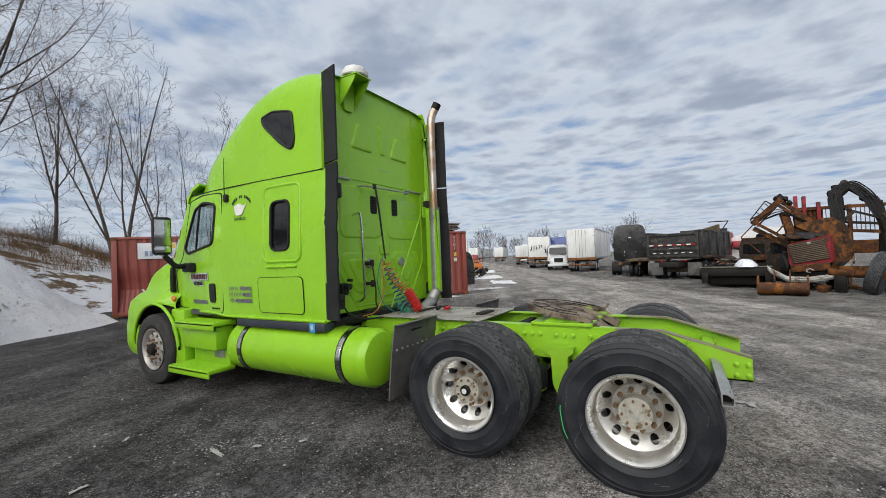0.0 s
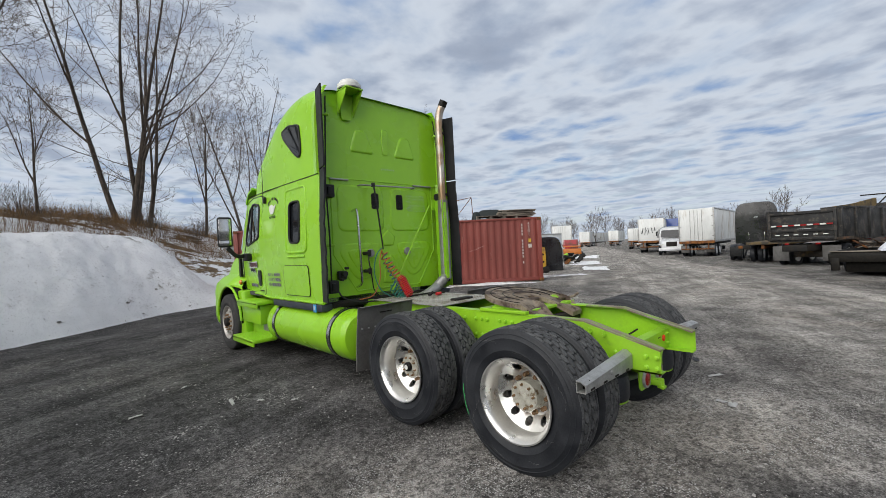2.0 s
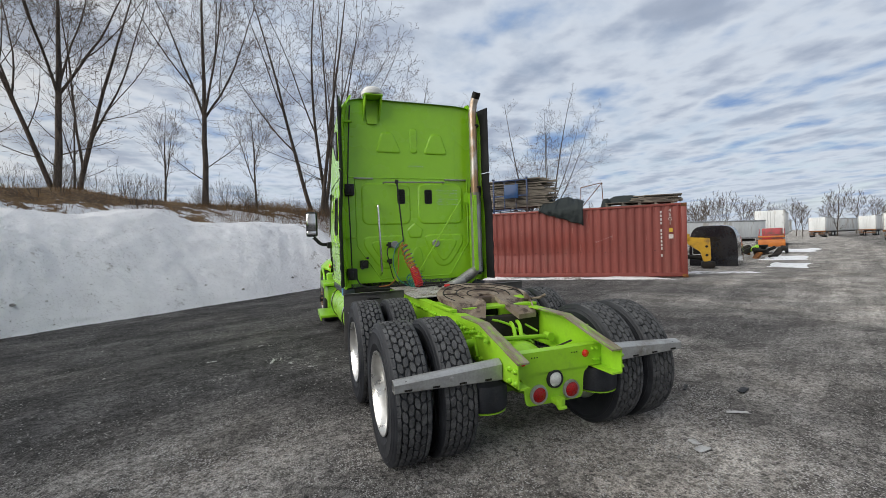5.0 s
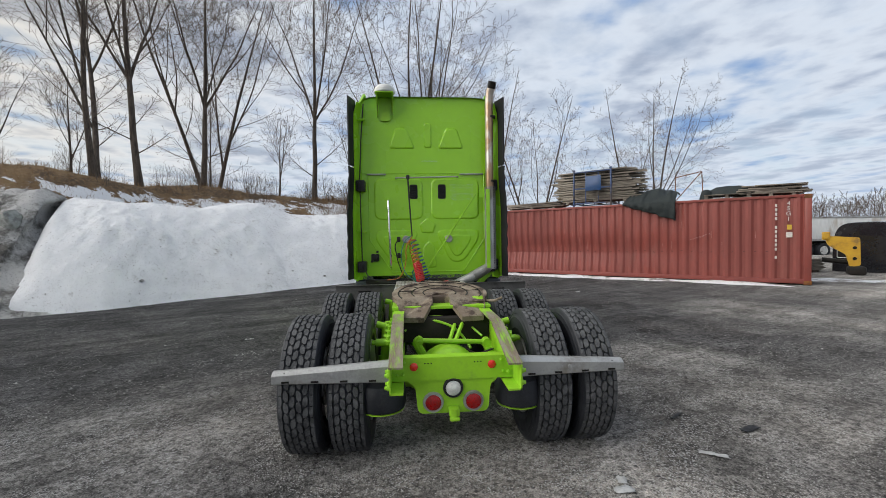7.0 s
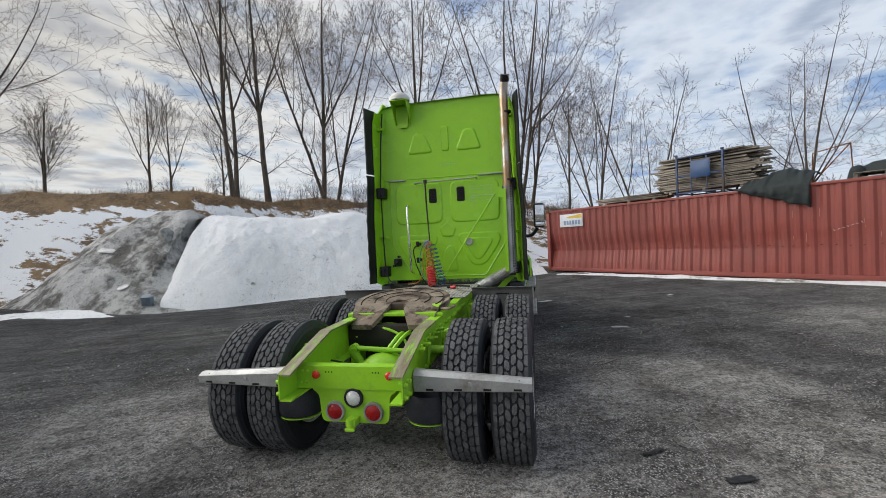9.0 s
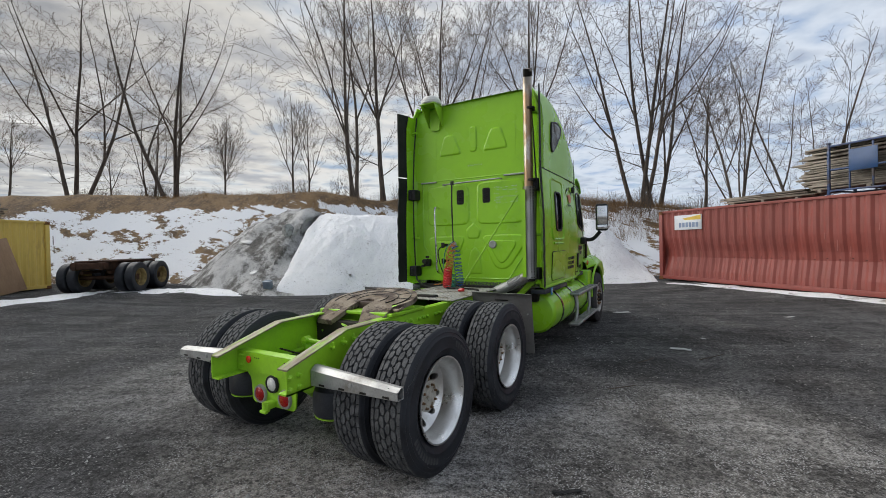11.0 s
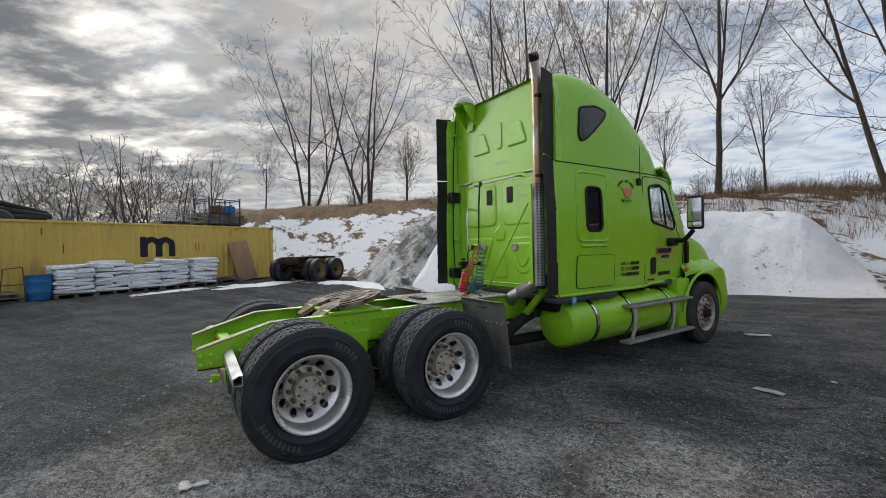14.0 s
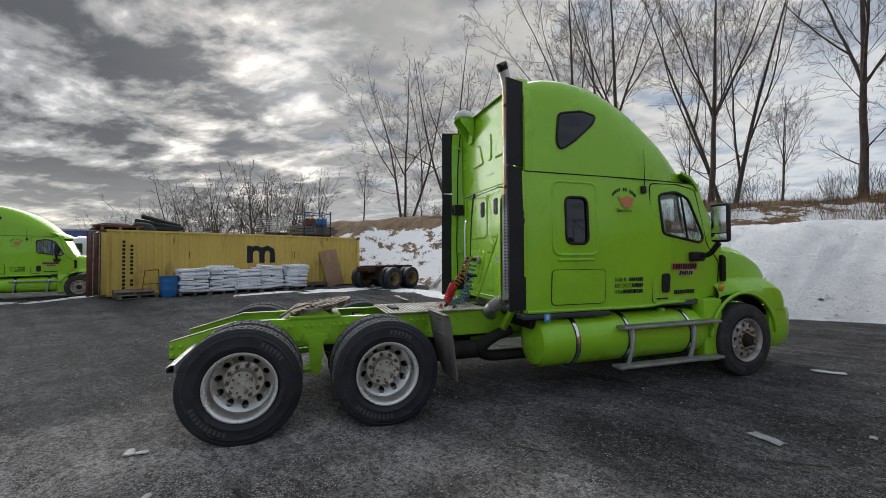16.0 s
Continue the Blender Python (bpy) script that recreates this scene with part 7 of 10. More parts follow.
        for x, z in ((0.335, 0.765), (0.375, 0.765), (0.345, 0.685), (0.385, 0.68)):
            part("bolt", revolve(B(), [(0.012, 0), (0.012, -0.008), (0.007, -0.011), (0.007, -0.018), (0.001, -0.019)], "y", 8, (s * x, -0.536, z)), LIME_WORN, cm)
        for k in range(7):
            y, z = -0.34 + 0.115 * k, 0.87 + 0.012 * (k % 3)
            b = B()
            rod(b, (s * 0.43, y, z), (s * (0.478 + 0.012 * (k % 2)), y, z), 0.015, 0.012, 8)
            rod(b, (s * 0.455, y, z - 0.02), (s * 0.455, y, z + 0.035), 0.011, 0.009, 6)
            part("line_fitting", b, LIME_WORN, truck, "overpainted pipe fitting")
    b = B()
    box(b, (0, -0.560, 0.43), (0.075, 0.09, 0.05), 0.012)
    rod(b, (0, -0.59, 0.46), (0, -0.59, 0.39), 0.028)
    box(b, (0, -0.61, 0.395), (0.07, 0.03, 0.025), 0.008)
    part("tow_bracket", b, LIME_WORN, truck, "small green tow bracket")
    # crossmembers between the rails are coloured dark, unlike the lime frame
    for y in (0.35, 1.2, 2.4, 4.0):
        b = B()
        box(b, (0, y, 0.80), (0.84, 0.10, 0.22), 0.02)
        part("crossmember", b, DARK, truck)
    for y in (0.0, 1.32):
        b = B()
        tube(b, [(-0.62, y, 0.5), (-0.30, y, 0.5), (-0.16, y, 0.51), (0.16, y, 0.51), (0.30, y, 0.5), (0.62, y, 0.5)], [0.075, 0.085, 0.17, 0.17, 0.085, 0.075], 16)
        revolve(b, [(0.001, -0.24), (0.12, -0.22), (0.20, -0.12), (0.22, 0.0), (0.18, 0.12), (0.12, 0.24), (0.06, 0.34)], "y", 24, (0.02, y, 0.53))
        part("drive_axle", b, LIME_WORN, truck, "green drive axle housing")
    b = B()
    tube(b, [(-0.22, 0.0, 0.785), (0.34, 0.04, 0.745)], 0.020, 10)
    tube(b, bent([(-0.20, 0.0, 0.785), (-0.25, 0.0, 0.78), (-0.17, 0.04, 0.62)], 0.04), 0.034, 10)
    rod(b, (-0.22, -0.03, 0.785), (-0.22, 0.03, 0.785), 0.034)
    rod(b, (0.34, 0.0, 0.745), (0.34, 0.08, 0.745), 0.036)
    part("torque_rod", b, LIME_WORN, truck, "green torque rod across the axle")
    b = revolve(B(), [(0.22, 0.50), (0.21, 0.60), (0.17, 0.675), (0.10, 0.715), (0.001, 0.725)], "z", 28, (0.02, 0.05, 0))
    part("axle_dome", b, LIME_WORN, truck, "lime-painted axle housing dome")
    for s in (-1, 1):
        b = B()
        prism(b, rounded([(-0.16, 0.70), (0.02, 0.70), (-0.02, 0.84), (-0.10, 0.84)], 0.03), lambda a, c, d: (s * (0.435 + d), a, c), 0.0, 0.02)
        rod(b, (s * 0.44, -0.08, 0.80), (s * 0.56, -0.08, 0.80), 0.034, 0.030, 12)
        rod(b, (s * 0.54, -0.08, 0.80), (s * 0.59, -0.08, 0.80), 0.022, 0.018, 8)
        part("shock_pin", b, LIME_WORN, truck, "overpainted shock absorber mount")
    b = B()
    tube(b, bent([(-0.30, 0.45, 0.86), (-0.1, 0.30, 0.90), (0.12, 0.28, 0.82), (0.22, 0.1, 0.68)], 0.15, 6), 0.012, 6)
    tube(b, bent([(-0.34, 0.30, 0.80), (-0.12, 0.42, 0.92), (0.2, 0.40, 0.86), (0.33, 0.2, 0.76)], 0.15, 6), 0.010, 6)
    tube(b, bent([(0.02, 0.05, 0.72), (0.10, 0.25, 0.86), (0.13, 0.5, 0.80)], 0.12, 6), 0.018, 6)
    tube(b, bent([(0.06, 0.02, 0.72), (0.17, 0.25, 0.87), (0.19, 0.5, 0.80)], 0.12, 6), 0.018, 6)
    part("brake_line", b, LIME_WORN, truck, "overpainted brake lines")
    b = B()
    tube(b, bent([(0.33, -0.30, 0.78), (0.20, -0.2, 0.70), (0.26, 0.0, 0.66), (0.10, 0.1, 0.7)], 0.1, 6), 0.008, 6)
    tube(b, bent([(-0.33, -0.2, 0.74), (-0.2, 0.0, 0.64), (-0.3, 0.2, 0.7)], 0.1, 6), 0.008, 6)
    rod(b, (0, 1.66, 0.56), (0, 3.6, 0.66), 0.06)
    part("drive_shaft", b, DARK, truck)
    b = B()
    for k in range(4):
        rod(b, (-0.5 + 0.33 * k, 1.9 + 0.05 * k, 0.5), (-0.5 + 0.33 * k, 2.6, 0.5), 0.11, 0.11, 14)
    part("air_tank", b, DARK, truck, "dark air tanks under the frame")
    # deck plate
    b = B()
    box(b, (0.0, 2.10, 0.985), (0.96, 1.30, 0.012), 0.003)
    for i in range(20):
        for k in range(26):
            box(b, (-0.45 + 0.0474 * i, 1.48 + 0.0485 * k, 0.993), (0.026, 0.008, 0.005), 0, pose(0, 0, 0, 0, 0, 45 if (i + k) % 2 else -45))
    part("deck_plate", b, PLATE, truck, "dull aluminium tread-plate deck", smooth=False)
    b = B()
    box(b, (0.02, 1.62, 1.00), (0.30, 0.10, 0.03), 0.01)
    part("deck_clamp", b, DARK, truck)
    part("hose_end", rod(B(), (0.10, 2.30, 1.0), (0.18, 2.30, 1.03), 0.02), DARK, truck)
    b = B()
    tube(b, bent([(-0.15, 2.40, 1.01), (0.05, 2.35, 1.02), (0.22, 2.42, 1.01), (0.40, 2.30, 1.01)], 0.1, 5), 0.012, 6)
    part("deck_hose", b, DARK, truck)
    b = B()
    rod(b, (0.16, 2.22, 1.01), (0.23, 2.20, 1.02), 0.022)
    part("gladhand", b, COIL_RED, truck, "red air coupling lying on the deck")
    # fifth wheel
    out = []
    for k in range(33):
        t = radians(-28 + 236 * k / 32)
        out.append((0.46 * math.cos(t), 0.43 * math.sin(t)))
    out += [(-0.41, -0.22), (-0.36, -0.42), (-0.17, -0.43), (-0.08, -0.24)]
    for k in range(9):
        t = radians(200 - 220 * k / 8)
        out.append((0.085 * math.cos(t), -0.10 + 0.085 * math.sin(t)))
    out += [(0.08, -0.24), (0.17, -0.43), (0.36, -0.42), (0.41, -0.22)]
    TILT = pose(0, 0.66, 1.085, 9, 0, 0)
    b = B()
    prism(b, out, lambda a, c, d: tuple(TILT @ Vector((a, c, d - (0.10 * sstep(-0.18, -0.45, c))))), -0.045, 0.0)
    fw = part("fifth_wheel", b, FIFTH, truck, "rusty greased fifth-wheel coupling plate", smooth=False)
    b = B()
    for r in (0.40, 0.27, 0.16):
        tube(b, [tuple(TILT @ Vector((r * math.cos(t), 0.93 * r * math.sin(t), 0.000))) for t in (radians(-25 + 230 * k / 40) for k in range(41))], 0.006, 5)
    for k in range(6):
        t = radians(10 + 32 * k)
        tube(b, [tuple(TILT @ Vector((r * math.cos(t), 0.93 * r * math.sin(t), 0.0))) for r in (0.27, 0.40)], 0.005, 5)
    part("grease_groove", b, GUNK, fw)
    b = B()
    for s in (-1, 1):
        prism(b, [(0.42, 0.955), (0.90, 0.955), (0.74, 1.05), (0.58, 1.05)], lambda a, c, d: (s * 0.36 + d, a, c), -0.05, 0.05)
    box(b, (0, 0.66, 0.985), (0.9, 0.55, 0.03), 0.006)
    part("fifth_wheel_base", b, LIME_WORN, fw, "green coupling base", smooth=False)
    b = B()
    box(b, (0.0, 0.70, 1.02), (0.34, 0.30, 0.09), 0.02)
    tube(b, [(0.30, 0.5, 1.02), (0.50, 0.42, 1.03), (0.56, 0.40, 1.06)], 0.014, 6)
    part("jaw_lever", b, FIFTH, fw)
    # exhaust under the floor
    b = B()
    tube(b, bent([(0.55, 3.0, 0.72), (0.60, 2.75, 0.66), (0.58, 2.55, 0.52), (0.50, 2.70, 0.40), (0.5, 3.6, 0.40)], 0.14, 6), 0.07, 12)
    part("exhaust_pipe", b, DARK, truck, "dull under-floor exhaust pipe")
    b = B()
    box(b, (0, 4.9, 0.72), (0.72, 2.0, 0.42), 0.08)
    box(b, (0, 3.5, 0.86), (1.9, 0.9, 0.16), 0.03)
    rod(b, (-0.95, 6.31, 0.5), (0.95, 6.31, 0.5), 0.07)
    part("engine_block", b, GUNK, truck)
    b = B()
    box(b, (0, 3.6, 0.955), (1.9, 1.3, 0.08), 0.02)
    part("floor_pan", b, DARK, truck)

    # fuel tanks
    for s, y0, y1 in ((1, 3.16, 5.62), (-1, 2.42, 4.62)):
        b = B()
        r = 0.305
        revolve(b, [(0.001, y0 - 0.055), (r * 0.55, y0 - 0.048), (r * 0.88, y0 - 0.02), (r * 0.99, y0 + 0.03), (r, y0 + 0.07), (r, y1 - 0.07), (r * 0.99, y1 - 0.03), (r * 0.88, y1 + 0.02), (r * 0.55, y1 + 0.048), (0.001, y1 + 0.055)], "y", 40, (s * 0.86, 0, 0.62))
        tank = part("fuel_tank", b, LIME, truck, "lime round fuel tank")
        sp = ((y0 + 0.42, 0.03), (y0 + 1.18, 0.03), (y1 - 0.28, 0.03)) if s > 0 else ((y0 + 0.30, 0.04), (y1 - 0.28, 0.04))
        for yc, w in sp:
            b = B()
            revolve(b, [(r + 0.002, yc - w), (r + 0.010, yc - w), (r + 0.010, yc + w), (r + 0.002, yc + w)], "y", 40, (s * 0.86, 0, 0.62))
            st = part("tank_strap", b, RUBBER_EDGE, tank, "black-edged steel tank strap")
            b = B()
            revolve(b, [(r + 0.011, yc - w * 0.7), (r + 0.013, yc), (r + 0.011, yc + w * 0.7)], "y", 40, (s * 0.86, 0, 0.62))
            for f in list(b.faces):
                if len(f.verts) > 8:
                    b.faces.remove(f)
            part("strap_band", b, CHROME, tank)
        b = B()
        revolve(b, [(0.05, 0), (0.05, 0.03), (0.04, 0.045), (0.001, 0.045)], "z", 20, (s * 0.93, y1 - 0.55, 0.905))
        part("filler_cap", b, LIME_WORN, tank)
    # tank steps, curb side
    for z, y0, y1, x in ((0.775, 4.16, 5.76, 1.19), (0.305, 4.10, 5.80, 1.19)):
        b = B()
        box(b, (x, (y0 + y1) / 2, z), (0.16, y1 - y0, 0.035), 0.008)
        for k in range(26):
            box(b, (x, y0 + 0.05 + k * (y1 - y0 - 0.1) / 25, z + 0.019), (0.12, 0.012, 0.006))
        part("tank_step", b, STEEL, truck, "long ribbed aluminium step")
    for yc in (4.34, 5.34):
        b = B()
        tube(b, [(1.17, yc + 0.02, 0.77), (1.19, yc + 0.02, 0.66), (1.20, yc - 0.02, 0.46), (1.17, yc - 0.05, 0.31)], 0.026, 8)
        part("step_bracket", b, STEEL, truck, "bright steel step strut")
    # box steps, driver's side
    part("step_box", box(B(), (-1.07, 5.16, 0.72), (0.24, 0.78, 0.30), 0.02), LIME, truck, "lime step box")
    for z, x, w, y0, y1 in ((0.905, -1.10, 0.32, 4.72, 5.60), (0.335, -1.16, 0.36, 4.70, 5.62)):
        b = B()
        box(b, (x, (y0 + y1) / 2, z), (w, y1 - y0, 0.05), 0.012)
        box(b, (x - w / 2 + 0.012, (y0 + y1) / 2, z - 0.03), (0.024, y1 - y0, 0.085), 0.01)
        st = part("step", b, LIME, truck, "ribbed lime step tread")
        for k in range(9):
            part("rib", box(B(), (x - w / 2 + 0.05 + k * (w - 0.09) / 8, (y0 + y1) / 2, z + 0.026), (0.012, y1 - y0 - 0.06, 0.007)), LIME, st)
    part("step_riser", box(B(), (-0.98, 5.15, 0.46), (0.10, 0.80, 0.26), 0.01), LIME_WORN, truck)
    part("riser_plate", box(B(), (-1.035, 4.95, 0.50), (0.012, 0.22, 0.12), 0.004), STEEL, truck, "bare metal plate")
    part("sill_beam", box(B(), (-1.02, 3.72, 0.935), (0.16, 1.5, 0.09), 0.012), SLATE, truck, "dark slate sill beam")
    part("sill_beam", box(B(), (1.00, 3.5, 0.945), (0.2, 1.2, 0.06), 0.01), SLATE, truck, "dark slate sill beam")
    for s in (-1, 1):
        b = B()
        box(b, (s * 1.105, 3.02 + (0.18 if s > 0 else 0.12), 0.93), (0.012, 0.08, 0.10), 0.004)
        st = part("blue_sticker", b, STICKER, truck, "small blue sticker")
        part("sticker_mark", box(B(), (s * 1.112, 3.02 + (0.18 if s > 0 else 0.12), 0.935), (0.002, 0.035, 0.05), 0), INK_PALE, st)

    # wheels
    for s in (-1, 1):
        for y in (0.0, 1.32):
            w = wheel(truck, s * 1.07, y, 0.492, s, True, True, 17 * y + 5 * s, 1.0)
            if s < 0 and y > 1:
                part("axle_cap", revolve(B(), [(0.044, -0.01), (0.044, 0.035), (0.036, 0.042), (0.034, 0.028), (0.030, 0.028), (0.028, 0.046), (0.001, 0.048)], "x", 24), GUNK, w, "black axle end cap")
                part("cap_face", revolve(B(), [(0.024, 0.049), (0.022, 0.052), (0.001, 0.052)], "x", 20), WHITE, w)
            if s < 0 and y < 1:
                b = B()
                ribbon(b, [(0.482 + 0.002 * math.sin(k), radians(176 + 2.6 * k)) for k in range(12)], 0.007)
                part("chalk_line", b, GREEN_MARK, truck, "bright green chalk line on the tyre", at=pose(s * 1.07, y, 0.492, 0, 0, 180))
            wheel(truck, s * 0.735, y, 0.492, s, True, False, 31 * y, 1.0)
        wheel(truck, s * 1.075, 6.31, 0.478, s, False, True, 11, 0.95)
    return truck


TRUCK = build_truck()
TRUCK.matrix_basis = pose(-0.003, 0, 0, 0, 0, -0.4)


# ---- red container with what lies on it ----
def caved(a, z):
    """A long crease pressed into the lower half, deepest at the far end, and a bent end."""
    d = 0.13 * math.exp(-((z - 0.92) / 0.42) ** 2) * sstep(11.5, 4.0, a)
    d += 0.10 * sstep(0.9, 0.0, a) * math.exp(-((z - 1.0) / 0.7) ** 2)
    return d + 0.012 * noise.noise((a * 2.2, z * 2.0, 4.0))


RED = container("dull red dented shipping container with a creased side", RED_M, RED_BOX, 2.59, caved)
YELLOW = container("faded yellow shipping container, its end doors open", YEL_M, YELLOW_BOX, 2.59, lambda a, z: 0.012 * noise.noise((a * 1.5, z * 1.5, 2.0)), True, 11.36)


def word(name, text, size, mat, parent, m, label):
    cu = bpy.data.curves.new(name, "FONT")
    cu.body, cu.size, cu.extrude = text, size, 0.002
    cu.align_x = "CENTER"
    dg = bpy.context.evaluated_depsgraph_get()
    ob = bpy.data.objects.new(name, cu)
    scene.collection.objects.link(ob)
    dg.update()
    me = bpy.data.meshes.new_from_object(ob.evaluated_get(dg))
    bpy.data.objects.remove(ob)
    bpy.data.curves.remove(cu)
    me.materials.clear()
    me.materials.append(mat)
    o = new(name, me)
    o.parent, o.matrix_basis = parent, m
    o["label"] = label
    return o


PAINT_WHITE = surf("white_lettering", (0.62, 0.58, 0.54), (0.48, 0.42, 0.38), rough=0.6, scale=20, fine=90, bump=0.0)
for k, ch in enumerate("45G1"):
    word("marking", ch, 0.16, PAINT_WHITE, RED, pose(11.68, 0.014, 2.30 - 0.15 * k, 90, 0, 0), "white stencilled size code")
first = None
for k in range(12):
    if k in (4, 11):
        continue
    at = pose(11.40, 0.016, 2.30 - 0.128 * k)
    first = part("marking", box(B(), (0, 0, 0), (0.05, 0.006, 0.085), 0.0), PAINT_WHITE, RED, "white stencilled number, as bars", at=at) if first is None else again(first, RED, at)
again(first, RED, pose(11.40, 0.016, 0.78))
SCUFFED = surf("scuffed_red_paint", (0.40, 0.19, 0.16), (0.30, 0.12, 0.10), rough=0.7, scale=20, fine=90, bump=0.0)
# darker red flecks paint the shade of a row of small dents
DENT_SHADE = surf("dent_shade_paint", (0.12, 0.035, 0.028), (0.085, 0.03, 0.025), rough=0.8, scale=20, fine=90, bump=0.0)
first = None
rnd = random.Random(23)
for k in range(34):
    a = 0.05 + 0.2777 * (k + 8) + 0.036
    at = pose(a + rnd.uniform(-0.02, 0.02), 0.018 + caved(a, 0.95), 0.93 + rnd.uniform(-0.03, 0.03), 0, rnd.uniform(-30, 30), 0)
    first = part("dent_shade_mark", box(B(), (0, 0, 0), (0.055, 0.004, 0.018), 0.0), DENT_SHADE, RED, "dark fleck painted as a dent's shade", at=at) if first is None else again(first, RED, at)
part("sticker", box(B(), (11.70, 0.014, 1.66), (0.11, 0.006, 0.14)), surf("yellow_sticker", (0.6, 0.38, 0.03), rough=0.5, bump=0), RED, "small yellow sticker")
part("sticker", box(B(), (11.70, 0.014, 1.44), (0.14, 0.006, 0.15)), PAINT_WHITE, RED, "small white sticker")
rnd = random.Random(3)
for k in range(11):
    a = rnd.uniform(3.5, 11.0)
    b = B()
    a = 0.05 + 0.2777 * round(a / 0.2777) + 0.036
    box(b, (a, 0.017 + caved(a, 1.5), rnd.uniform(1.1, 1.9)), (0.010, 0.006, rnd.uniform(0.10, 0.28)), 0, pose(0, 0, 0, 0, rnd.uniform(-4, 4), 0))
    part("scratch", b, SCUFFED, RED)
b = B()
for k in range(7):
    box(b, (9.25 + 0.085 * k, 0.014, 1.32 + 0.03 * k), (0.05, 0.006, 0.010), 0, pose(0, 0, 0, 0, (50, -40, 10)[k % 3], 0))
part("scrawl", b, PAINT_WHITE, RED, "chalk scrawl")
SIGN = part("sign_board", box(B(), (1.28, -0.012, 2.12), (1.10, 0.02, 0.52), 0.004), surf("sign_white", (0.62, 0.64, 0.66), (0.5, 0.52, 0.55), rough=0.45, scale=3, bump=0.02), RED, "white sign board with blue and yellow shapes")
b = B()
prism(b, [(1.05, 2.26), (1.80, 2.36), (1.80, 2.20), (1.20, 2.20)], lambda a, c, d: (a, -0.026 + d, c), 0, 0.003)
part("sign_wedge", b, surf("sign_yellow", (0.62, 0.42, 0.05), rough=0.5, bump=0), SIGN)
b = B()
for k in range(6):
    box(b, (0.98 + 0.135 * k, -0.026, 2.03), (0.10, 0.003, 0.17))
part("sign_bars", b, surf("sign_blue", (0.20, 0.26, 0.38), rough=0.5, bump=0), SIGN)


def on(m, x, y, z, turn=0.0, tip=0.0):
    return m @ pose(x, y, z, tip, 0, turn)


def plank_stack(label, m, n_wide, n_high, length, w=0.14, h=0.045, seed=1, group="", material=None, jitter=0.12):
    rnd = random.Random(seed)
    ob = thing("plank_stack", label, "planks", group, at=m)
    z = 0.0
    base = None
    for k in range(3):
        b = part("bearer", box(B(), ((k - 1) * length * 0.36, 0, 0.045), (0.09, n_wide * w, 0.09), 0.006), WOOD, ob)
    z = 0.09
    for r in range(n_high):
        for q in range(n_wide):
            if r > n_high * 0.6 and rnd.random() < 0.2:
                continue
            mm = pose(rnd.uniform(-jitter, jitter), (q - (n_wide - 1) / 2) * w + rnd.uniform(-0.008, 0.008), z + h / 2, rnd.uniform(-1.5, 1.5), rnd.uniform(-1, 1), rnd.uniform(-2.0, 2.0))
            if base is None:
                base = part("plank", box(B(), (0, 0, 0), (length, w * 0.94, h * 0.92), 0.004), material or WOOD, ob, at=mm)
            else:
                o = again(base, ob, mm @ Matrix.Diagonal((rnd.uniform(0.82, 1.05), 1, 1, 1)))
        z += h + 0.002
    return ob


def stillage(label, m, w, d, h, panel=True, cols=BLUE_STEEL):
    ob = thing("steel_stillage", label, "rack", "steel racks", at=m)
    for sx in (-1, 1):
        for sy in (-1, 1):
            b = B()
            box(b, (sx * w / 2, sy * d / 2, h / 2), (0.06, 0.06, h), 0.006)
            box(b, (sx * w / 2, sy * d / 2, h + 0.02), (0.09, 0.09, 0.05), 0.01)
            part("post", b, cols, ob)
        for z in (0.12, h - 0.06):
            part("side_rail", box(B(), (sx * w / 2, 0, z), (0.045, d - 0.06, 0.045), 0.005), cols, ob)
    for sy in (-1, 1):
        for z in (0.12, h * 0.5, h - 0.06):
            part("cross_rail", box(B(), (0, sy * d / 2, z), (w - 0.06, 0.045, 0.045), 0.005), cols, ob)
        for x in (-w * 0.17, w * 0.17):
            part("upright", box(B(), (x, sy * d / 2, h / 2), (0.035, 0.035, h - 0.2), 0.004), cols, ob)
    if panel:
        part("name_plate", box(B(), (0.05, -d / 2 - 0.03, h * 0.63), (w * 0.42, 0.012, h * 0.40), 0.004), surf("blue_plate", (0.015, 0.055, 0.16), (0.012, 0.045, 0.12), rough=0.4, bump=0.05), ob, "plain blue steel plate")
    return ob


def draped(label, m, sx, sy, h, fall, seed, name="tarpaulin"):
    """A tarpaulin over a heap, hanging down in front by fall."""
    n, k_ = 44, 40
    rows = []
    for j in range(k_ + 1):
        v = j / k_
        row = []
        for i in range(n + 1):
            u = i / n * 2 - 1
            x = u * sx / 2
            arch = ((u + 1) / 1.35) ** 0.45 if u < 0.35 else 1 - 0.55 * (u - 0.35) / 0.65
            if v < 0.42:
                t = v / 0.42
                y, z = -0.06 - 0.05 * math.sin(t * 3) - 0.04 * noise.noise((u * 6, v * 2, seed)), -fall * (1 - t) * (0.12 + 0.88 * (0.5 + 0.5 * u))
                z += 0.03 * arch
            else:
                t = (v - 0.42) / 0.58
                y, z = t * sy, 0.03 + h * arch ** 0.7 * math.sin(min(1, t * 1.25) * math.pi * 0.72) ** 0.7
            f = 0.10 * noise.noise((u * 3.0 + seed, v * 3.5, seed)) + 0.05 * noise.noise((u * 9 + seed, v * 5, seed))
            row.append((x + f * 0.5, y - abs(f) * 0.6, z + f * (1.0 if v > 0.42 else 0.4)))
        rows.append(row)
    o = grid_object(name, rows, TARP, label, "tarpaulin", "")
    o.matrix_basis = m
    md = o.modifiers.new("thick", "SOLIDIFY")
    md.thickness = 0.012
    return o


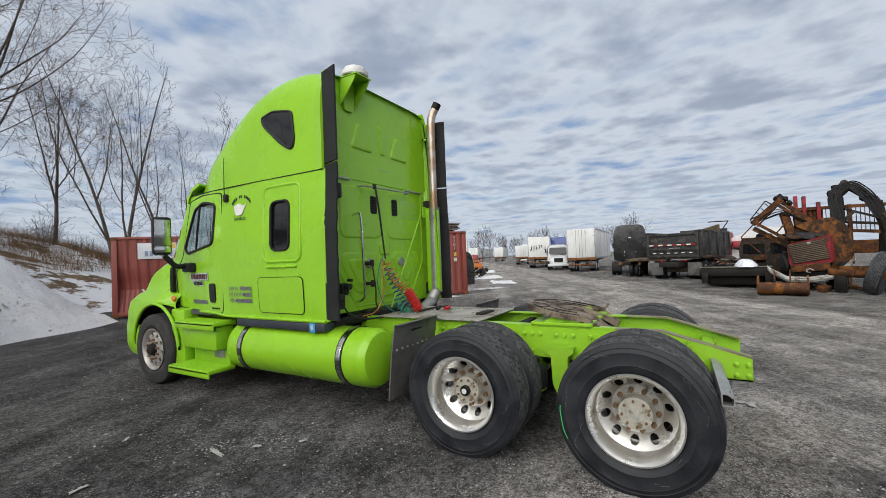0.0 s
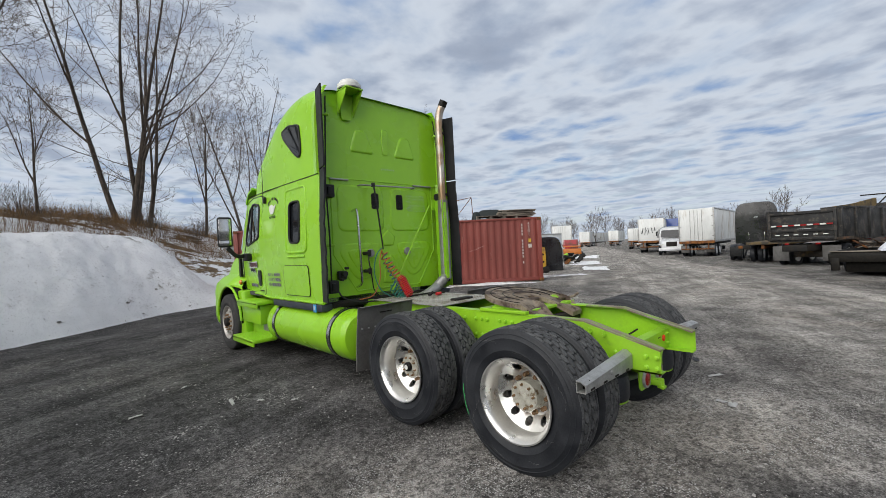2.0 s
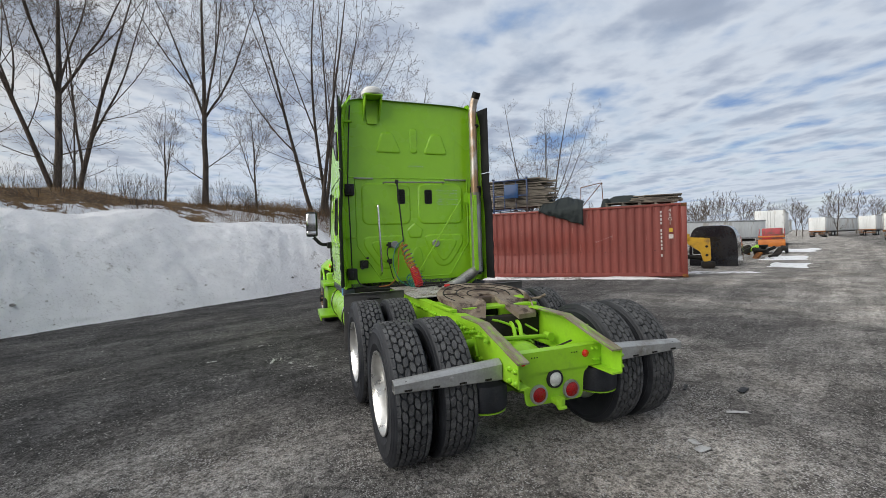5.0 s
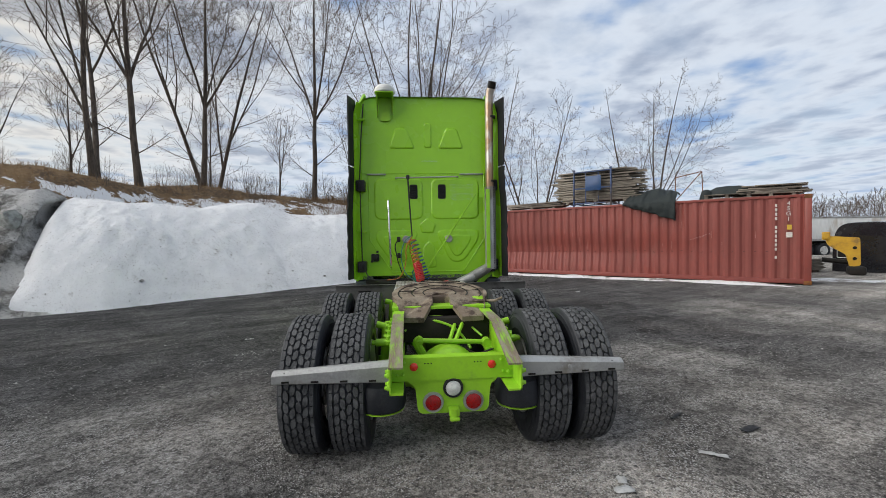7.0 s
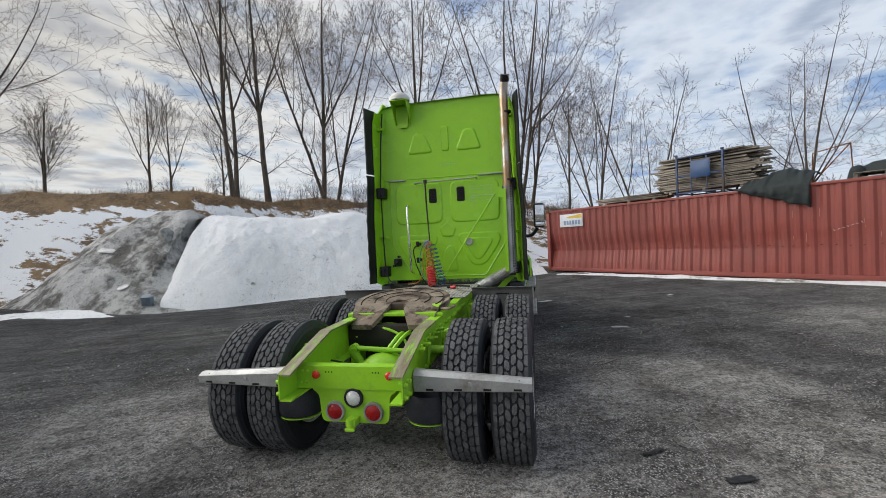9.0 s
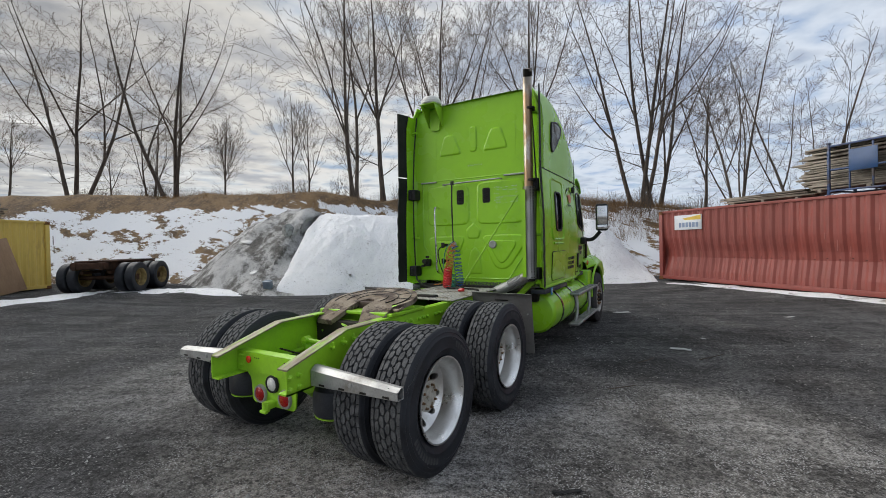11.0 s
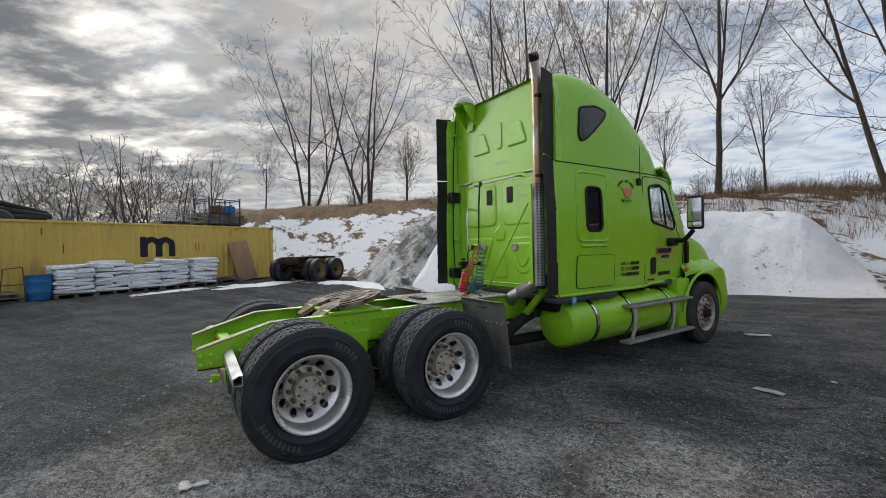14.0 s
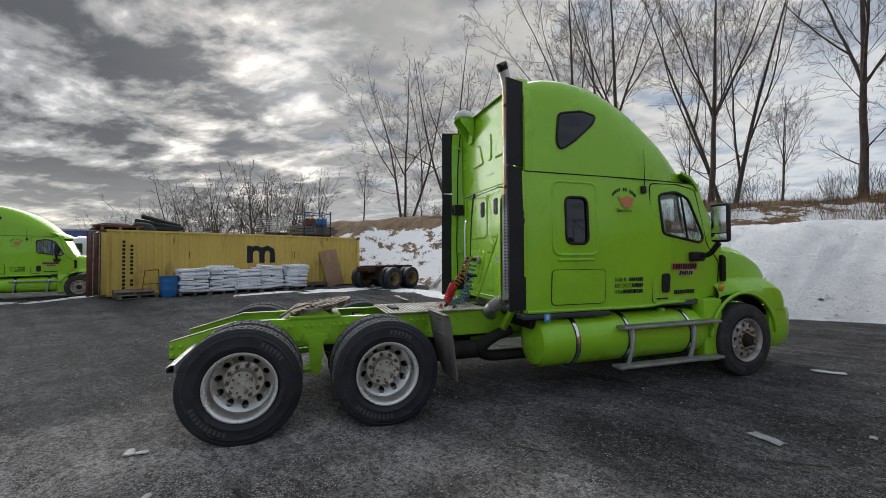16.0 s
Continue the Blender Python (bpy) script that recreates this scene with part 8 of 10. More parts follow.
def pallet(label, m, group="wooden pallets"):
    ob = thing("wooden_pallet", label, "pallet", group, at=m)
    base = None
    for z in (0.012, 0.130):
        for k in range(6):
            mm = pose(0, -0.5 + 0.2 * k, z)
            base = part("board", box(B(), (0, 0, 0), (1.2, 0.14, 0.022), 0.003), WOOD, ob, at=mm) if base is None else again(base, ob, mm)
    bl = None
    for x in (-0.55, 0, 0.55):
        mm = pose(x, 0, 0.071)
        bl = part("stringer", box(B(), (0, 0, 0), (0.09, 1.1, 0.094), 0.004), WOOD, ob, at=mm) if bl is None else again(bl, ob, mm)
    return ob


TOP = 2.595
plank_stack("low stack of pale weathered planks on the red container", on(RED_M, 3.5, 0.9, TOP), 6, 4, 2.6, seed=2)
stillage("blue steel stillage rack holding planks", on(RED_M, 6.05, 0.75, TOP), 1.35, 1.1, 1.35)
plank_stack("pile of pale planks lying through a blue rack", on(RED_M, 6.1, 0.80, TOP + 0.12), 6, 22, 2.9, seed=6, jitter=0.3, h=0.05)
draped("dark green tarpaulin draped over the container's edge", on(RED_M, 8.0, 0.0, TOP), 1.65, 1.4, 0.50, 0.66, 3.0)
fr = thing("braced_rack", "thin rusty steel frame with a diagonal brace", "rack", at=on(RED_M, 9.15, 0.7, TOP))
for p, q in (((-0.45, 0, 0), (-0.42, 0, 0.85)), ((0.38, 0, 0), (0.34, 0, 0.98)), ((-0.42, 0, 0.85), (0.34, 0, 0.98)), ((-0.45, 0, 0.02), (0.34, 0, 0.98))):
    part("bar", rod(B(), p, q, 0.014), RUST, fr)
pallet("weathered wooden pallet under a tarpaulin bundle", on(RED_M, 10.2, 0.7, TOP))


def bundle(label, m, sx, sy, h, seed, name="folded_tarpaulin"):
    n, k_ = 36, 20
    rows = []
    for j in range(k_ + 1):
        v = j / k_
        row = []
        for i in range(n + 1):
            a = 2 * math.pi * i / n
            r = math.sin(math.pi * min(1, 0.02 + v * 0.98) / 2)
            x, y = r * math.cos(a) * sx / 2, r * math.sin(a) * sy / 2
            z = h * (1 - r ** 3.0)
            f = 0.10 * h * noise.noise((x * 3 + seed, y * 3, z * 4)) + 0.06 * h * noise.noise((x * 8, y * 8 + seed, z * 8))
            row.append((x * (1 + f), y * (1 + f), max(0.0, z + f)))
        rows.append(row)
    o = grid_object(name, rows[::-1], TARP, label, "tarpaulin", "")
    o.matrix_basis = m
    return o


bundle("dark tarpaulin bundle on a pallet", on(RED_M, 10.25, 0.7, TOP + 0.14), 1.5, 0.7, 0.30, 2.0)
bundle("small crumpled dark tarpaulin", on(RED_M, 9.62, 0.5, TOP), 0.4, 0.4, 0.36, 5.0)
plank_stack("pile of broken grey boards on the container's end", on(RED_M, 11.25, 0.8, TOP, 6), 6, 6, 1.5, seed=9, jitter=0.3)
plank_stack("a few warped boards at the container's corner", on(RED_M, 11.5, 1.6, TOP + 0.02, -14), 3, 5, 1.3, seed=12, jitter=0.2)

# ---- yellow container, what lies on and beside it ----
YT = 2.595
first = None
for c0, top, n_, gap in ((0.69, 2.13, 13, ()), (0.94, 1.97, 11, (8,))):
    for k in range(n_):
        if k in gap:
            continue
        at = pose(c0, 0.0, top - 0.15 * k)
        first = part("marking", box(B(), (0, 0, 0), (0.095, 0.006, 0.10)), INK, YELLOW, "dark stencilled letter, as a bar", at=at) if first is None else again(first, YELLOW, at)
b = B()
W0, Z0, Z1 = 5.62, 1.62, 2.44
outer = rounded([(W0, Z0), (W0, Z1), (W0 + 0.24, Z1), (W0 + 0.24, Z1 - 0.06), (W0 + 0.45, Z1 + 0.02), (W0 + 0.75, Z1 - 0.08), (W0 + 1.05, Z1 + 0.02), (W0 + 1.38, Z1 - 0.12), (W0 + 1.45, Z1 - 0.35), (W0 + 1.45, Z0),
                 (W0 + 1.18, Z0), (W0 + 1.18, Z1 - 0.34), (W0 + 1.08, Z1 - 0.22), (W0 + 0.98, Z1 - 0.24), (W0 + 0.90, Z1 - 0.34), (W0 + 0.90, Z0), (W0 + 0.62, Z0), (W0 + 0.62, Z1 - 0.34), (W0 + 0.52, Z1 - 0.22), (W0 + 0.38, Z1 - 0.24), (W0 + 0.30, Z1 - 0.34), (W0 + 0.30, Z0)], 0.05, 3)
for f in sheet(b, outer, [], lambda a, c: (5.25 + (a - W0) * 0.90, 0.008, 1.25 + (c - Z0) * 0.98)):
    f.normal_update()
    if f.normal.y > 0:
        f.normal_flip()
part("emblem", b, INK, YELLOW, "black rounded emblem shape", smooth=False)
rnd = random.Random(14)
for k in range(9):
    b = B()
    box(b, (rnd.choice((2.3, 3.0, 7.6, 9.4, 11.2, 11.5)) + rnd.uniform(-0.2, 0.2), 0.008, rnd.uniform(1.3, 2.5)), (0.03, 0.006, rnd.uniform(0.06, 0.4)), 0)
    part("rust_run", b, RUST_ORANGE, YELLOW)
YA = YEL_M
rolled = thing("carpet_roll_heap", "heap of rolled dark sheeting on the container", "rolls", at=on(YA, 1.75, 0.9, YT))
for k, (x0, z0, ln, an, tip, r) in enumerate(((0.0, 0.12, 1.9, 4, 0, 0.11), (0.25, 0.30, 1.7, -6, 9, 0.10), (0.35, 0.46, 1.5, 8, 13, 0.09), (-0.5, 0.13, 1.3, 15, 0, 0.12))):
    b = B()
    rod(b, (-ln / 2, 0, 0), (ln / 2, 0, 0), r, r * 0.92, 14)
    rod(b, (ln / 2, 0, 0), (ln / 2 + 0.004, 0, 0), r * 0.55, r * 0.5, 10)
    part("roll", b, TARP, rolled, at=pose(x0, -0.15 + 0.12 * k, z0, 0, tip, an))
bundle("flat dark sheeting folded on the container", on(YA, 0.55, 0.8, YT), 1.7, 1.2, 0.30, 7.0)
bundle("grey crumpled sheeting on the container", on(YA, 1.35, 0.5, YT), 1.0, 0.7, 0.36, 9.0)
plank_stack("low stack of brown boards at the container's edge", on(YA, 0.6, 0.5, YT), 5, 2, 1.5, seed=21, material=RUST)
pallet("grey wooden pallet on the yellow container", on(YA, 6.7, 0.7, YT))
cage = thing("wire_cage", "thin galvanised wire cage on a pallet", "cage", at=on(YA, 6.7, 0.7, YT + 0.15))
for k in range(13):
    part("wire", rod(B(), (-0.6 + 0.1 * k, -0.5, 0), (-0.6 + 0.1 * k, -0.5, 0.75), 0.008, 0.008, 5), STEEL, cage)
for k in range(9):
    part("wire", rod(B(), (-0.6, -0.5, 0.09 * k), (0.6, -0.5, 0.09 * k), 0.008, 0.008, 5), STEEL, cage)
    part("wire", rod(B(), (-0.6, 0.5, 0.09 * k), (0.6, 0.5, 0.09 * k), 0.008, 0.008, 5), STEEL, cage)
for p, q in (((-0.6, -0.5, 0), (-0.6, -0.5, 0.78)), ((0.6, -0.5, 0), (0.6, -0.5, 0.78)), ((-0.6, 0.5, 0), (-0.6, 0.5, 0.78)), ((0.6, 0.5, 0), (0.6, 0.5, 0.78))):
    part("cage_post", rod(B(), p, q, 0.010), STEEL, cage)
plank_stack("thick stack of grey timbers on the yellow container", on(YA, 8.85, 0.8, YT), 6, 6, 2.4, seed=31, w=0.17, h=0.075)
stillage("tall blue steel stillage frame over timbers", on(YA, 8.9, 0.8, YT), 1.5, 1.2, 1.30, False)
tk = thing("jerry_can", "blue plastic canister in the rack", "canister", "canisters", at=on(YA, 9.2, 0.4, YT + 0.55))
part("can_body", box(B(), (0, 0, 0.22), (0.55, 0.30, 0.44), 0.05), BLUE_DRUM, tk)
part("cap", rod(B(), (0.12, 0, 0.43), (0.12, 0, 0.48), 0.05), BLACK, tk)
tk = thing("jerry_can", "rust-red metal canister in the rack", "canister", "canisters", at=on(YA, 8.58, 0.4, YT + 0.55))
part("can_body", box(B(), (0, 0, 0.20), (0.50, 0.30, 0.40), 0.03), RUST, tk)
part("cap", rod(B(), (0.12, 0, 0.39), (0.12, 0, 0.44), 0.05), BLACK, tk)


def sack_mesh(seed):
    n, k_ = 16, 8
    bm = B()
    bmesh.ops.create_uvsphere(bm, u_segments=18, v_segments=10, radius=1.0)
    for v in bm.verts:
        x, y, z = v.co
        e = 0.26
        x, y = math.copysign(abs(x) ** e, x), math.copysign(abs(y) ** e, y)
        f = 1 + 0.11 * noise.noise((x * 1.6 + seed, y * 1.6, z * 1.6))
        v.co = Vector((x * 0.54 * f, y * 0.27 * f, math.copysign(abs(z) ** 0.55, z) * 0.060 * f + 0.02 * noise.noise((x * 4, y * 4 + seed, z))))
    return finish("sack", bm, BAG)


SACKS = [sack_mesh(k * 3.7) for k in range(4)]


def sack_stack(label, m, layers, seed, lean=0.0):
    rnd = random.Random(seed)
    ob = thing("sack_stack", label, "sacks", "pallets of sacks", at=m)
    box_b = B()
    for k in range(6):
        box(box_b, (0, -0.5 + 0.2 * k, 0.11), (1.16, 0.14, 0.02))
    for x in (-0.5, 0, 0.5):
        box(box_b, (x, 0, 0.05), (0.09, 1.1, 0.1))
    part("pallet", box_b, WOOD, ob, "wooden pallet under the sacks", smooth=False)
    for r in range(layers):
        lay = [(0.0, -0.265), (0.0, 0.265)] if r % 3 != 2 else [(-0.265, 0.0), (0.265, 0.0)]
        for x, y in lay:
            if r == layers - 1 and rnd.random() < 0.4:
                continue
            sub("sack", rnd.choice(SACKS), ob, pose(x + rnd.uniform(-0.03, 0.03) + lean * r * 0.012, y + rnd.uniform(-0.03, 0.03), 0.175 + r * 0.092 + rnd.uniform(-0.006, 0.010), rnd.uniform(-5, 5), rnd.uniform(-5, 5), (0 if r % 3 != 2 else 90) + rnd.uniform(-7, 7)))
    return ob


# along the container's side: place along it, distance in front, layers, turn
STACKS = ((2.82, -0.74, 11, 0), (3.88, -0.68, 11, 3), (4.93, -0.70, 9, -4), (6.0, -0.66, 11, 2), (7.07, -0.68, 11, 5))
for k, (x, y, layers, turn) in enumerate(STACKS):
    sack_stack(("pallet of pale plastic sacks, neatly stacked", "pallet of pale plastic sacks in torn wrap", "sagging pallet of pale plastic sacks")[k % 3], on(YA, x, y, 0.0, turn), layers, k + 1, (0, 1, 0, -1, 1)[k])

dr = thing("plastic_drum", "open blue plastic drum beside the sacks", "drum", at=on(YA, 1.97, -1.0, 0.0) @ Matrix.Scale(0.79, 4))
b = B()
revolve(b, [(0.34, 0.0), (0.36, 0.02), (0.385, 0.30), (0.395, 0.34), (0.385, 0.38), (0.40, 0.70), (0.41, 0.74), (0.40, 0.78), (0.405, 0.97), (0.42, 1.0), (0.40, 1.0), (0.385, 0.95), (0.36, 0.05), (0.001, 0.05)], "z", 36)
part("drum_body", b, BLUE_DRUM, dr)
stand = thing("tube_stand", "small rusty tube stand leaning by the container", "stand", at=on(YA, 1.45, -0.7, 0.0))
for p, q in (((-0.3, 0, 0), (-0.2, 0, 1.0)), ((0.3, 0, 0), (0.25, 0.05, 1.05)), ((-0.2, 0, 1.0), (0.25, 0.05, 1.05)), ((-0.25, 0, 0.5), (0.27, 0.02, 0.5))):
    part("leg", rod(B(), p, q, 0.016), RUST, stand)
pallet("broken brown wooden pallet on the asphalt", on(YA, 0.95, -0.75, 0.0, 4))
pallet("second wooden pallet lying on the first", on(YA, 0.9, -0.72, 0.145, -3, 2))
bd = thing("plywood_sheet", "brown plywood sheet leaning on the yellow container", "board", at=on(YA, 9.62, -0.46, 0.0, 0, -12) @ pose(0, 0, 0, 0, -9, 0))
part("sheet", box(B(), (0, 0, 0.98), (1.0, 0.02, 1.90), 0.003), PLY, bd)
plank_stack("boards lying along the container's foot", on(YA, 8.2, -0.35, 0.02), 3, 3, 2.0, seed=41)


# ---- rusty bogie ----
OLD_RUST = surf("old_dark_rust", (0.07, 0.034, 0.02), (0.035, 0.022, 0.016), rough=0.9, scale=4, fine=50, bump=0.4, spec=0.16)
YELLOW_RIM = RIM_DRIVE.copy()
YELLOW_RIM.materials.clear()
YELLOW_RIM.materials.append(surf("old_yellow_rim", (0.30, 0.22, 0.09), (0.16, 0.11, 0.05), rough=0.8, scale=9, fine=60, bump=0.2, spec=0.16))
RUSTY_HUB = HUB_DRIVE.copy()
RUSTY_HUB.materials.clear()
RUSTY_HUB.materials.append(OLD_RUST)


def bogie():
    ob = thing("trailer_bogie", "rusty tandem trailer bogie with black dual tyres", "bogie", at=pose(-15.15, 4.58, 0.17, 0, 0, 36))
    for s in (-1, 1):
        part("side_beam", box(B(), (s * 0.42, 0, 0.92), (0.12, 2.9, 0.26), 0.015), OLD_RUST, ob)
        for y in (-0.65, 0.65):
            part("spring_pack", box(B(), (s * 0.42, y, 0.70), (0.09, 0.9, 0.10), 0.02), OLD_RUST, ob)
            for x in (1.07, 0.74):
                w = sub("wheel", YELLOW_RIM, ob, pose(s * x, y, 0.5, 0, 0, 0 if s > 0 else 180) if x > 1 else pose(s * x, y, 0.5, 0, 0, 180 if s > 0 else 0), "dull yellow steel wheel")
                sub("tyre", FAR_TYRE, w)
                if x > 1:
                    sub("hub", RUSTY_HUB, w)
    for y in (-1.35, -0.5, 0.4, 1.35):
        part("cross_beam", box(B(), (0, y, 0.93), (1.1, 0.14, 0.20), 0.01), OLD_RUST, ob)
    part("deck", box(B(), (0, 0.1, 1.07), (1.15, 2.6, 0.05), 0.01), OLD_RUST, ob)
    for y in (-0.65, 0.65):
        part("axle", rod(B(), (-1.0, y, 0.5), (1.0, y, 0.5), 0.07), OLD_RUST, ob)
    return ob


bogie()


# ---- flat snow and ice remnants, litter ----
def patch(name, label, cx, cy, sx, sy, turn, seed, material, h=0.05):
    rows = []
    n = 26
    ct, st = math.cos(radians(turn)), math.sin(radians(turn))
    for j in range(n + 1):
        row = []
        for i in range(n + 1):
            u, v = i / n * 2 - 1, j / n * 2 - 1
            x, y = cx + (u * sx * ct - v * sy * st) / 2, cy + (u * sx * st + v * sy * ct) / 2
            r = max(abs(u) ** 3, abs(v) ** 3) + 0.9 * noise.noise((x * 0.9 + seed, y * 0.9, 0.0)) + 0.35 * noise.noise((x * 3 + seed, y * 3, 0.0))
            row.append((x, y, ground_z(x, y) + h * min(1.0, max(-1.0, 1.6 * (0.55 - r))) + 0.4 * h * noise.noise((x * 4, y * 4, seed))))
        rows.append(row)
    return grid_object(name, rows, material, label, "snow", "")


ice = patch("ice_strip", "thin white strip of ice at the red container's foot", 6.6, 11.0, 12.6, 0.8, -40.2, 1.0, ICE, 0.05)
patch("snow_patch", "flat remnant of snow beside the bogie", -14.2, 2.6, 4.5, 1.8, 100, 3.0, SNOW, 0.06)
patch("snow_patch", "flat remnant of snow below the bank", -12.0, 5.6, 4.0, 1.6, 30, 6.0, SNOW, 0.07)
patch("snow_patch", "thin snow along the parked tractor", -15.0, -9.3, 1.2, 6.0, 8, 9.0, ICE, 0.05)
patch("snow_patch", "thin snow in front of the sacks", -13.8, -0.6, 3.2, 0.7, 118, 12.0, ICE, 0.04)
patch("snow_patch", "snow remnant beside the road", 20.0, 9.4, 3.5, 1.6, 25, 15.0, SNOW, 0.06)
patch("snow_patch", "snow remnant by the scrap", 26.0, 13.0, 5.0, 2.2, 25, 18.0, SNOW, 0.06)
patch("snow_patch", "snow remnant further along the road", 36.0, 18.0, 8.0, 3.0, 25, 21.0, SNOW, 0.06)
patch("snow_patch", "thin snow at the end of the red container", 13.4, 8.2, 3.2, 1.2, -30, 24.0, ICE, 0.04)

PAPER = surf("crumpled_paper", (0.46, 0.46, 0.45), (0.33, 0.33, 0.32), rough=0.8, scale=12, fine=60, bump=0.4)


def scrap(name, label, x, y, sx, sy, turn, seed, mat, flat=0.02):
    rows = []
    for j in range(9):
        row = []
        for i in range(9):
            u, v = i / 4 - 1, j / 4 - 1
            row.append((u * sx / 2 * (1 + 0.25 * noise.noise((v * 2, seed, 1))), v * sy / 2 * (1 + 0.25 * noise.noise((u * 2, seed, 2))), 0.004 + flat * (0.5 + noise.noise((u * 2 + seed, v * 2, 3)))))
        rows.append(row)
    o = grid_object(name, rows, mat, label, "litter", "")
    tagged(o, group="litter on the asphalt")
    o.matrix_basis = pose(x, y, ground_z(x, y) + 0.008, 0, 0, turn)
    md = o.modifiers.new("thick", "SOLIDIFY")
    md.thickness = 0.003
    return o


for k, (x, y, sx, sy) in enumerate(((2.68, 4.44, 0.36, 0.16), (1.53, 7.5, 0.46, 0.20), (1.08, -0.77, 0.12, 0.08), (3.0, 5.34, 0.10, 0.07), (1.91, -0.54, 0.24, 0.06), (1.04, -0.87, 0.16, 0.09),
                                    (4.6, 8.2, 0.30, 0.10), (-2.08, 3.29, 0.30, 0.05), (-1.84, 3.07, 0.10, 0.06), (-1.58, 2.77, 0.10, 0.05), (-2.91, 3.68, 0.16, 0.05), (-2.3, 4.4, 0.12, 0.04))):
    scrap("paper_scrap", "pale scrap of paper on the asphalt", x, y, sx * 0.75, sy * 0.75, 37 * k, k * 1.3, PAPER, 0.012)
# thin dark sheets stand in for dark stains on the asphalt
for x, y, sx, sy, t in ((2.49, -0.2, 0.20, 0.07, 20), (2.05, 0.1, 0.20, 0.03, 35)):
    scrap("stain_sheet", "thin dark sheet for a stain on the asphalt", x, y, sx, sy, t, x, RUBBER_EDGE, 0.012)
for x0, y0, x1, y1 in ((2.0, 2.2, 2.25, 2.45), (2.9, 3.9, 3.2, 4.35), (2.2, 3.4, 2.36, 3.75)):
    st = thing("thin_stick", "thin dark stick lying on the asphalt", "stick", "sticks", bm=tube(B(), [(x0, y0, 0.004), ((x0 + x1) / 2 + 0.02, (y0 + y1) / 2, 0.008), (x1, y1, 0.004)], 0.006, 6), material=BARK)


CRUMBS = ((-2.05, 3.4), (-1.81, 3.22), (-1.64, 3.02), (-2.65, 2.8), (-3.04, 2.42))


def gravel():
    rnd = random.Random(77)
    verts, faces = [], []
    for k in range(26000):
        a, d = rnd.uniform(0, 6.283), rnd.uniform(1.2, 9.5) ** 1.0
        x, y = 0.5 + d * math.cos(a) * 1.1, 0.5 + d * math.sin(a)
        if noise.noise((x * 0.5, y * 0.5, 6.0)) + rnd.uniform(-0.5, 0.5) < 0.0:
            continue
        s = rnd.uniform(0.004, 0.010) * (2.2 if rnd.random() < 0.05 else 1)
        if k % 80 == 0:
            # small heaps of crumbs
            cx, cy = CRUMBS[(k // 80) % len(CRUMBS)]
            x, y = cx + rnd.gauss(0, 0.10), cy + rnd.gauss(0, 0.10)
            s = rnd.uniform(0.006, 0.016)
        i = len(verts)
        z = ground_z(x, y)
        for q in range(3):
            t = q * 2.094 + rnd.uniform(-0.4, 0.4)
            verts.append((x + s * math.cos(t), y + s * math.sin(t), z + rnd.uniform(0.0, s * 0.4)))
        verts.append((x + rnd.uniform(-s, s) * 0.3, y + rnd.uniform(-s, s) * 0.3, z + s * rnd.uniform(0.7, 1.2)))
        faces += [(i, i + 1, i + 3), (i + 1, i + 2, i + 3), (i + 2, i, i + 3)]
    me = bpy.data.meshes.new("loose_gravel")
    me.from_pydata(verts, [], faces)
    me.materials.append(surf("grit", (0.42, 0.41, 0.39), (0.13, 0.13, 0.13), rough=0.9, scale=3, fine=30, bump=0))
    return tagged(new("loose_gravel", me), "loose pale grit scattered on the asphalt", "gravel", "", "stuff")


gravel()

# ---- the second lime tractor, further off ----
second = copy_thing(TRUCK, pose(-16.2, -14.75, -0.02, 0, 0, 14.4))
tagged(second, "second lime green sleeper tractor parked beyond the yellow container")


# ---- vehicles along the road ----
DUMP = surf("dump_box_grey", (0.045, 0.045, 0.045), (0.03, 0.03, 0.03), rough=0.55, scale=1.5, fine=20, bump=0.2, metal=0.2, dirt=(0.085, 0.075, 0.065), amount=0.22, dirt_scale=5.0, spec=0.16)
MUD = surf("muddy_yellow_steel", (0.20, 0.14, 0.06), (0.13, 0.10, 0.06), rough=0.8, scale=3, fine=30, bump=0.3, dirt=(0.07, 0.06, 0.05), amount=0.35, spec=0.16)
BOXWHITE = surf("white_trailer_skin", (0.66, 0.67, 0.66), (0.56, 0.57, 0.56), rough=0.5, scale=0.8, fine=10, bump=0.05, dirt=(0.42, 0.38, 0.33), amount=0.15, dirt_scale=1.2, stretch=(1, 1, 0.3))
CABWHITE = surf("white_cab_paint", (0.70, 0.71, 0.72), (0.62, 0.63, 0.64), rough=0.3, scale=1, fine=10, bump=0.02, coat=0.4)
CABBLACK = surf("black_cab_paint", (0.012, 0.012, 0.014), (0.02, 0.02, 0.022), rough=0.18, scale=1, fine=10, bump=0.02, coat=0.6, dirt=(0.02, 0.02, 0.02), amount=0.04, spec=0.3)
CABGREEN = surf("dark_green_cab_paint", (0.02, 0.09, 0.05), (0.015, 0.07, 0.04), rough=0.3, scale=1, fine=10, bump=0.02, coat=0.4)
CABBLUE = surf("blue_cab_paint", (0.02, 0.06, 0.26), (0.02, 0.05, 0.20), rough=0.35, scale=1, fine=10, bump=0.02, coat=0.4)
REDPAINT = surf("faded_red_paint", (0.36, 0.03, 0.04), (0.27, 0.03, 0.035), rough=0.45, scale=2, fine=20, bump=0.1, dirt=(0.13, 0.05, 0.04), amount=0.2)
ORANGE = surf("orange_machine_paint", (0.52, 0.16, 0.02), (0.42, 0.12, 0.02), rough=0.5, scale=2, fine=20, bump=0.1)
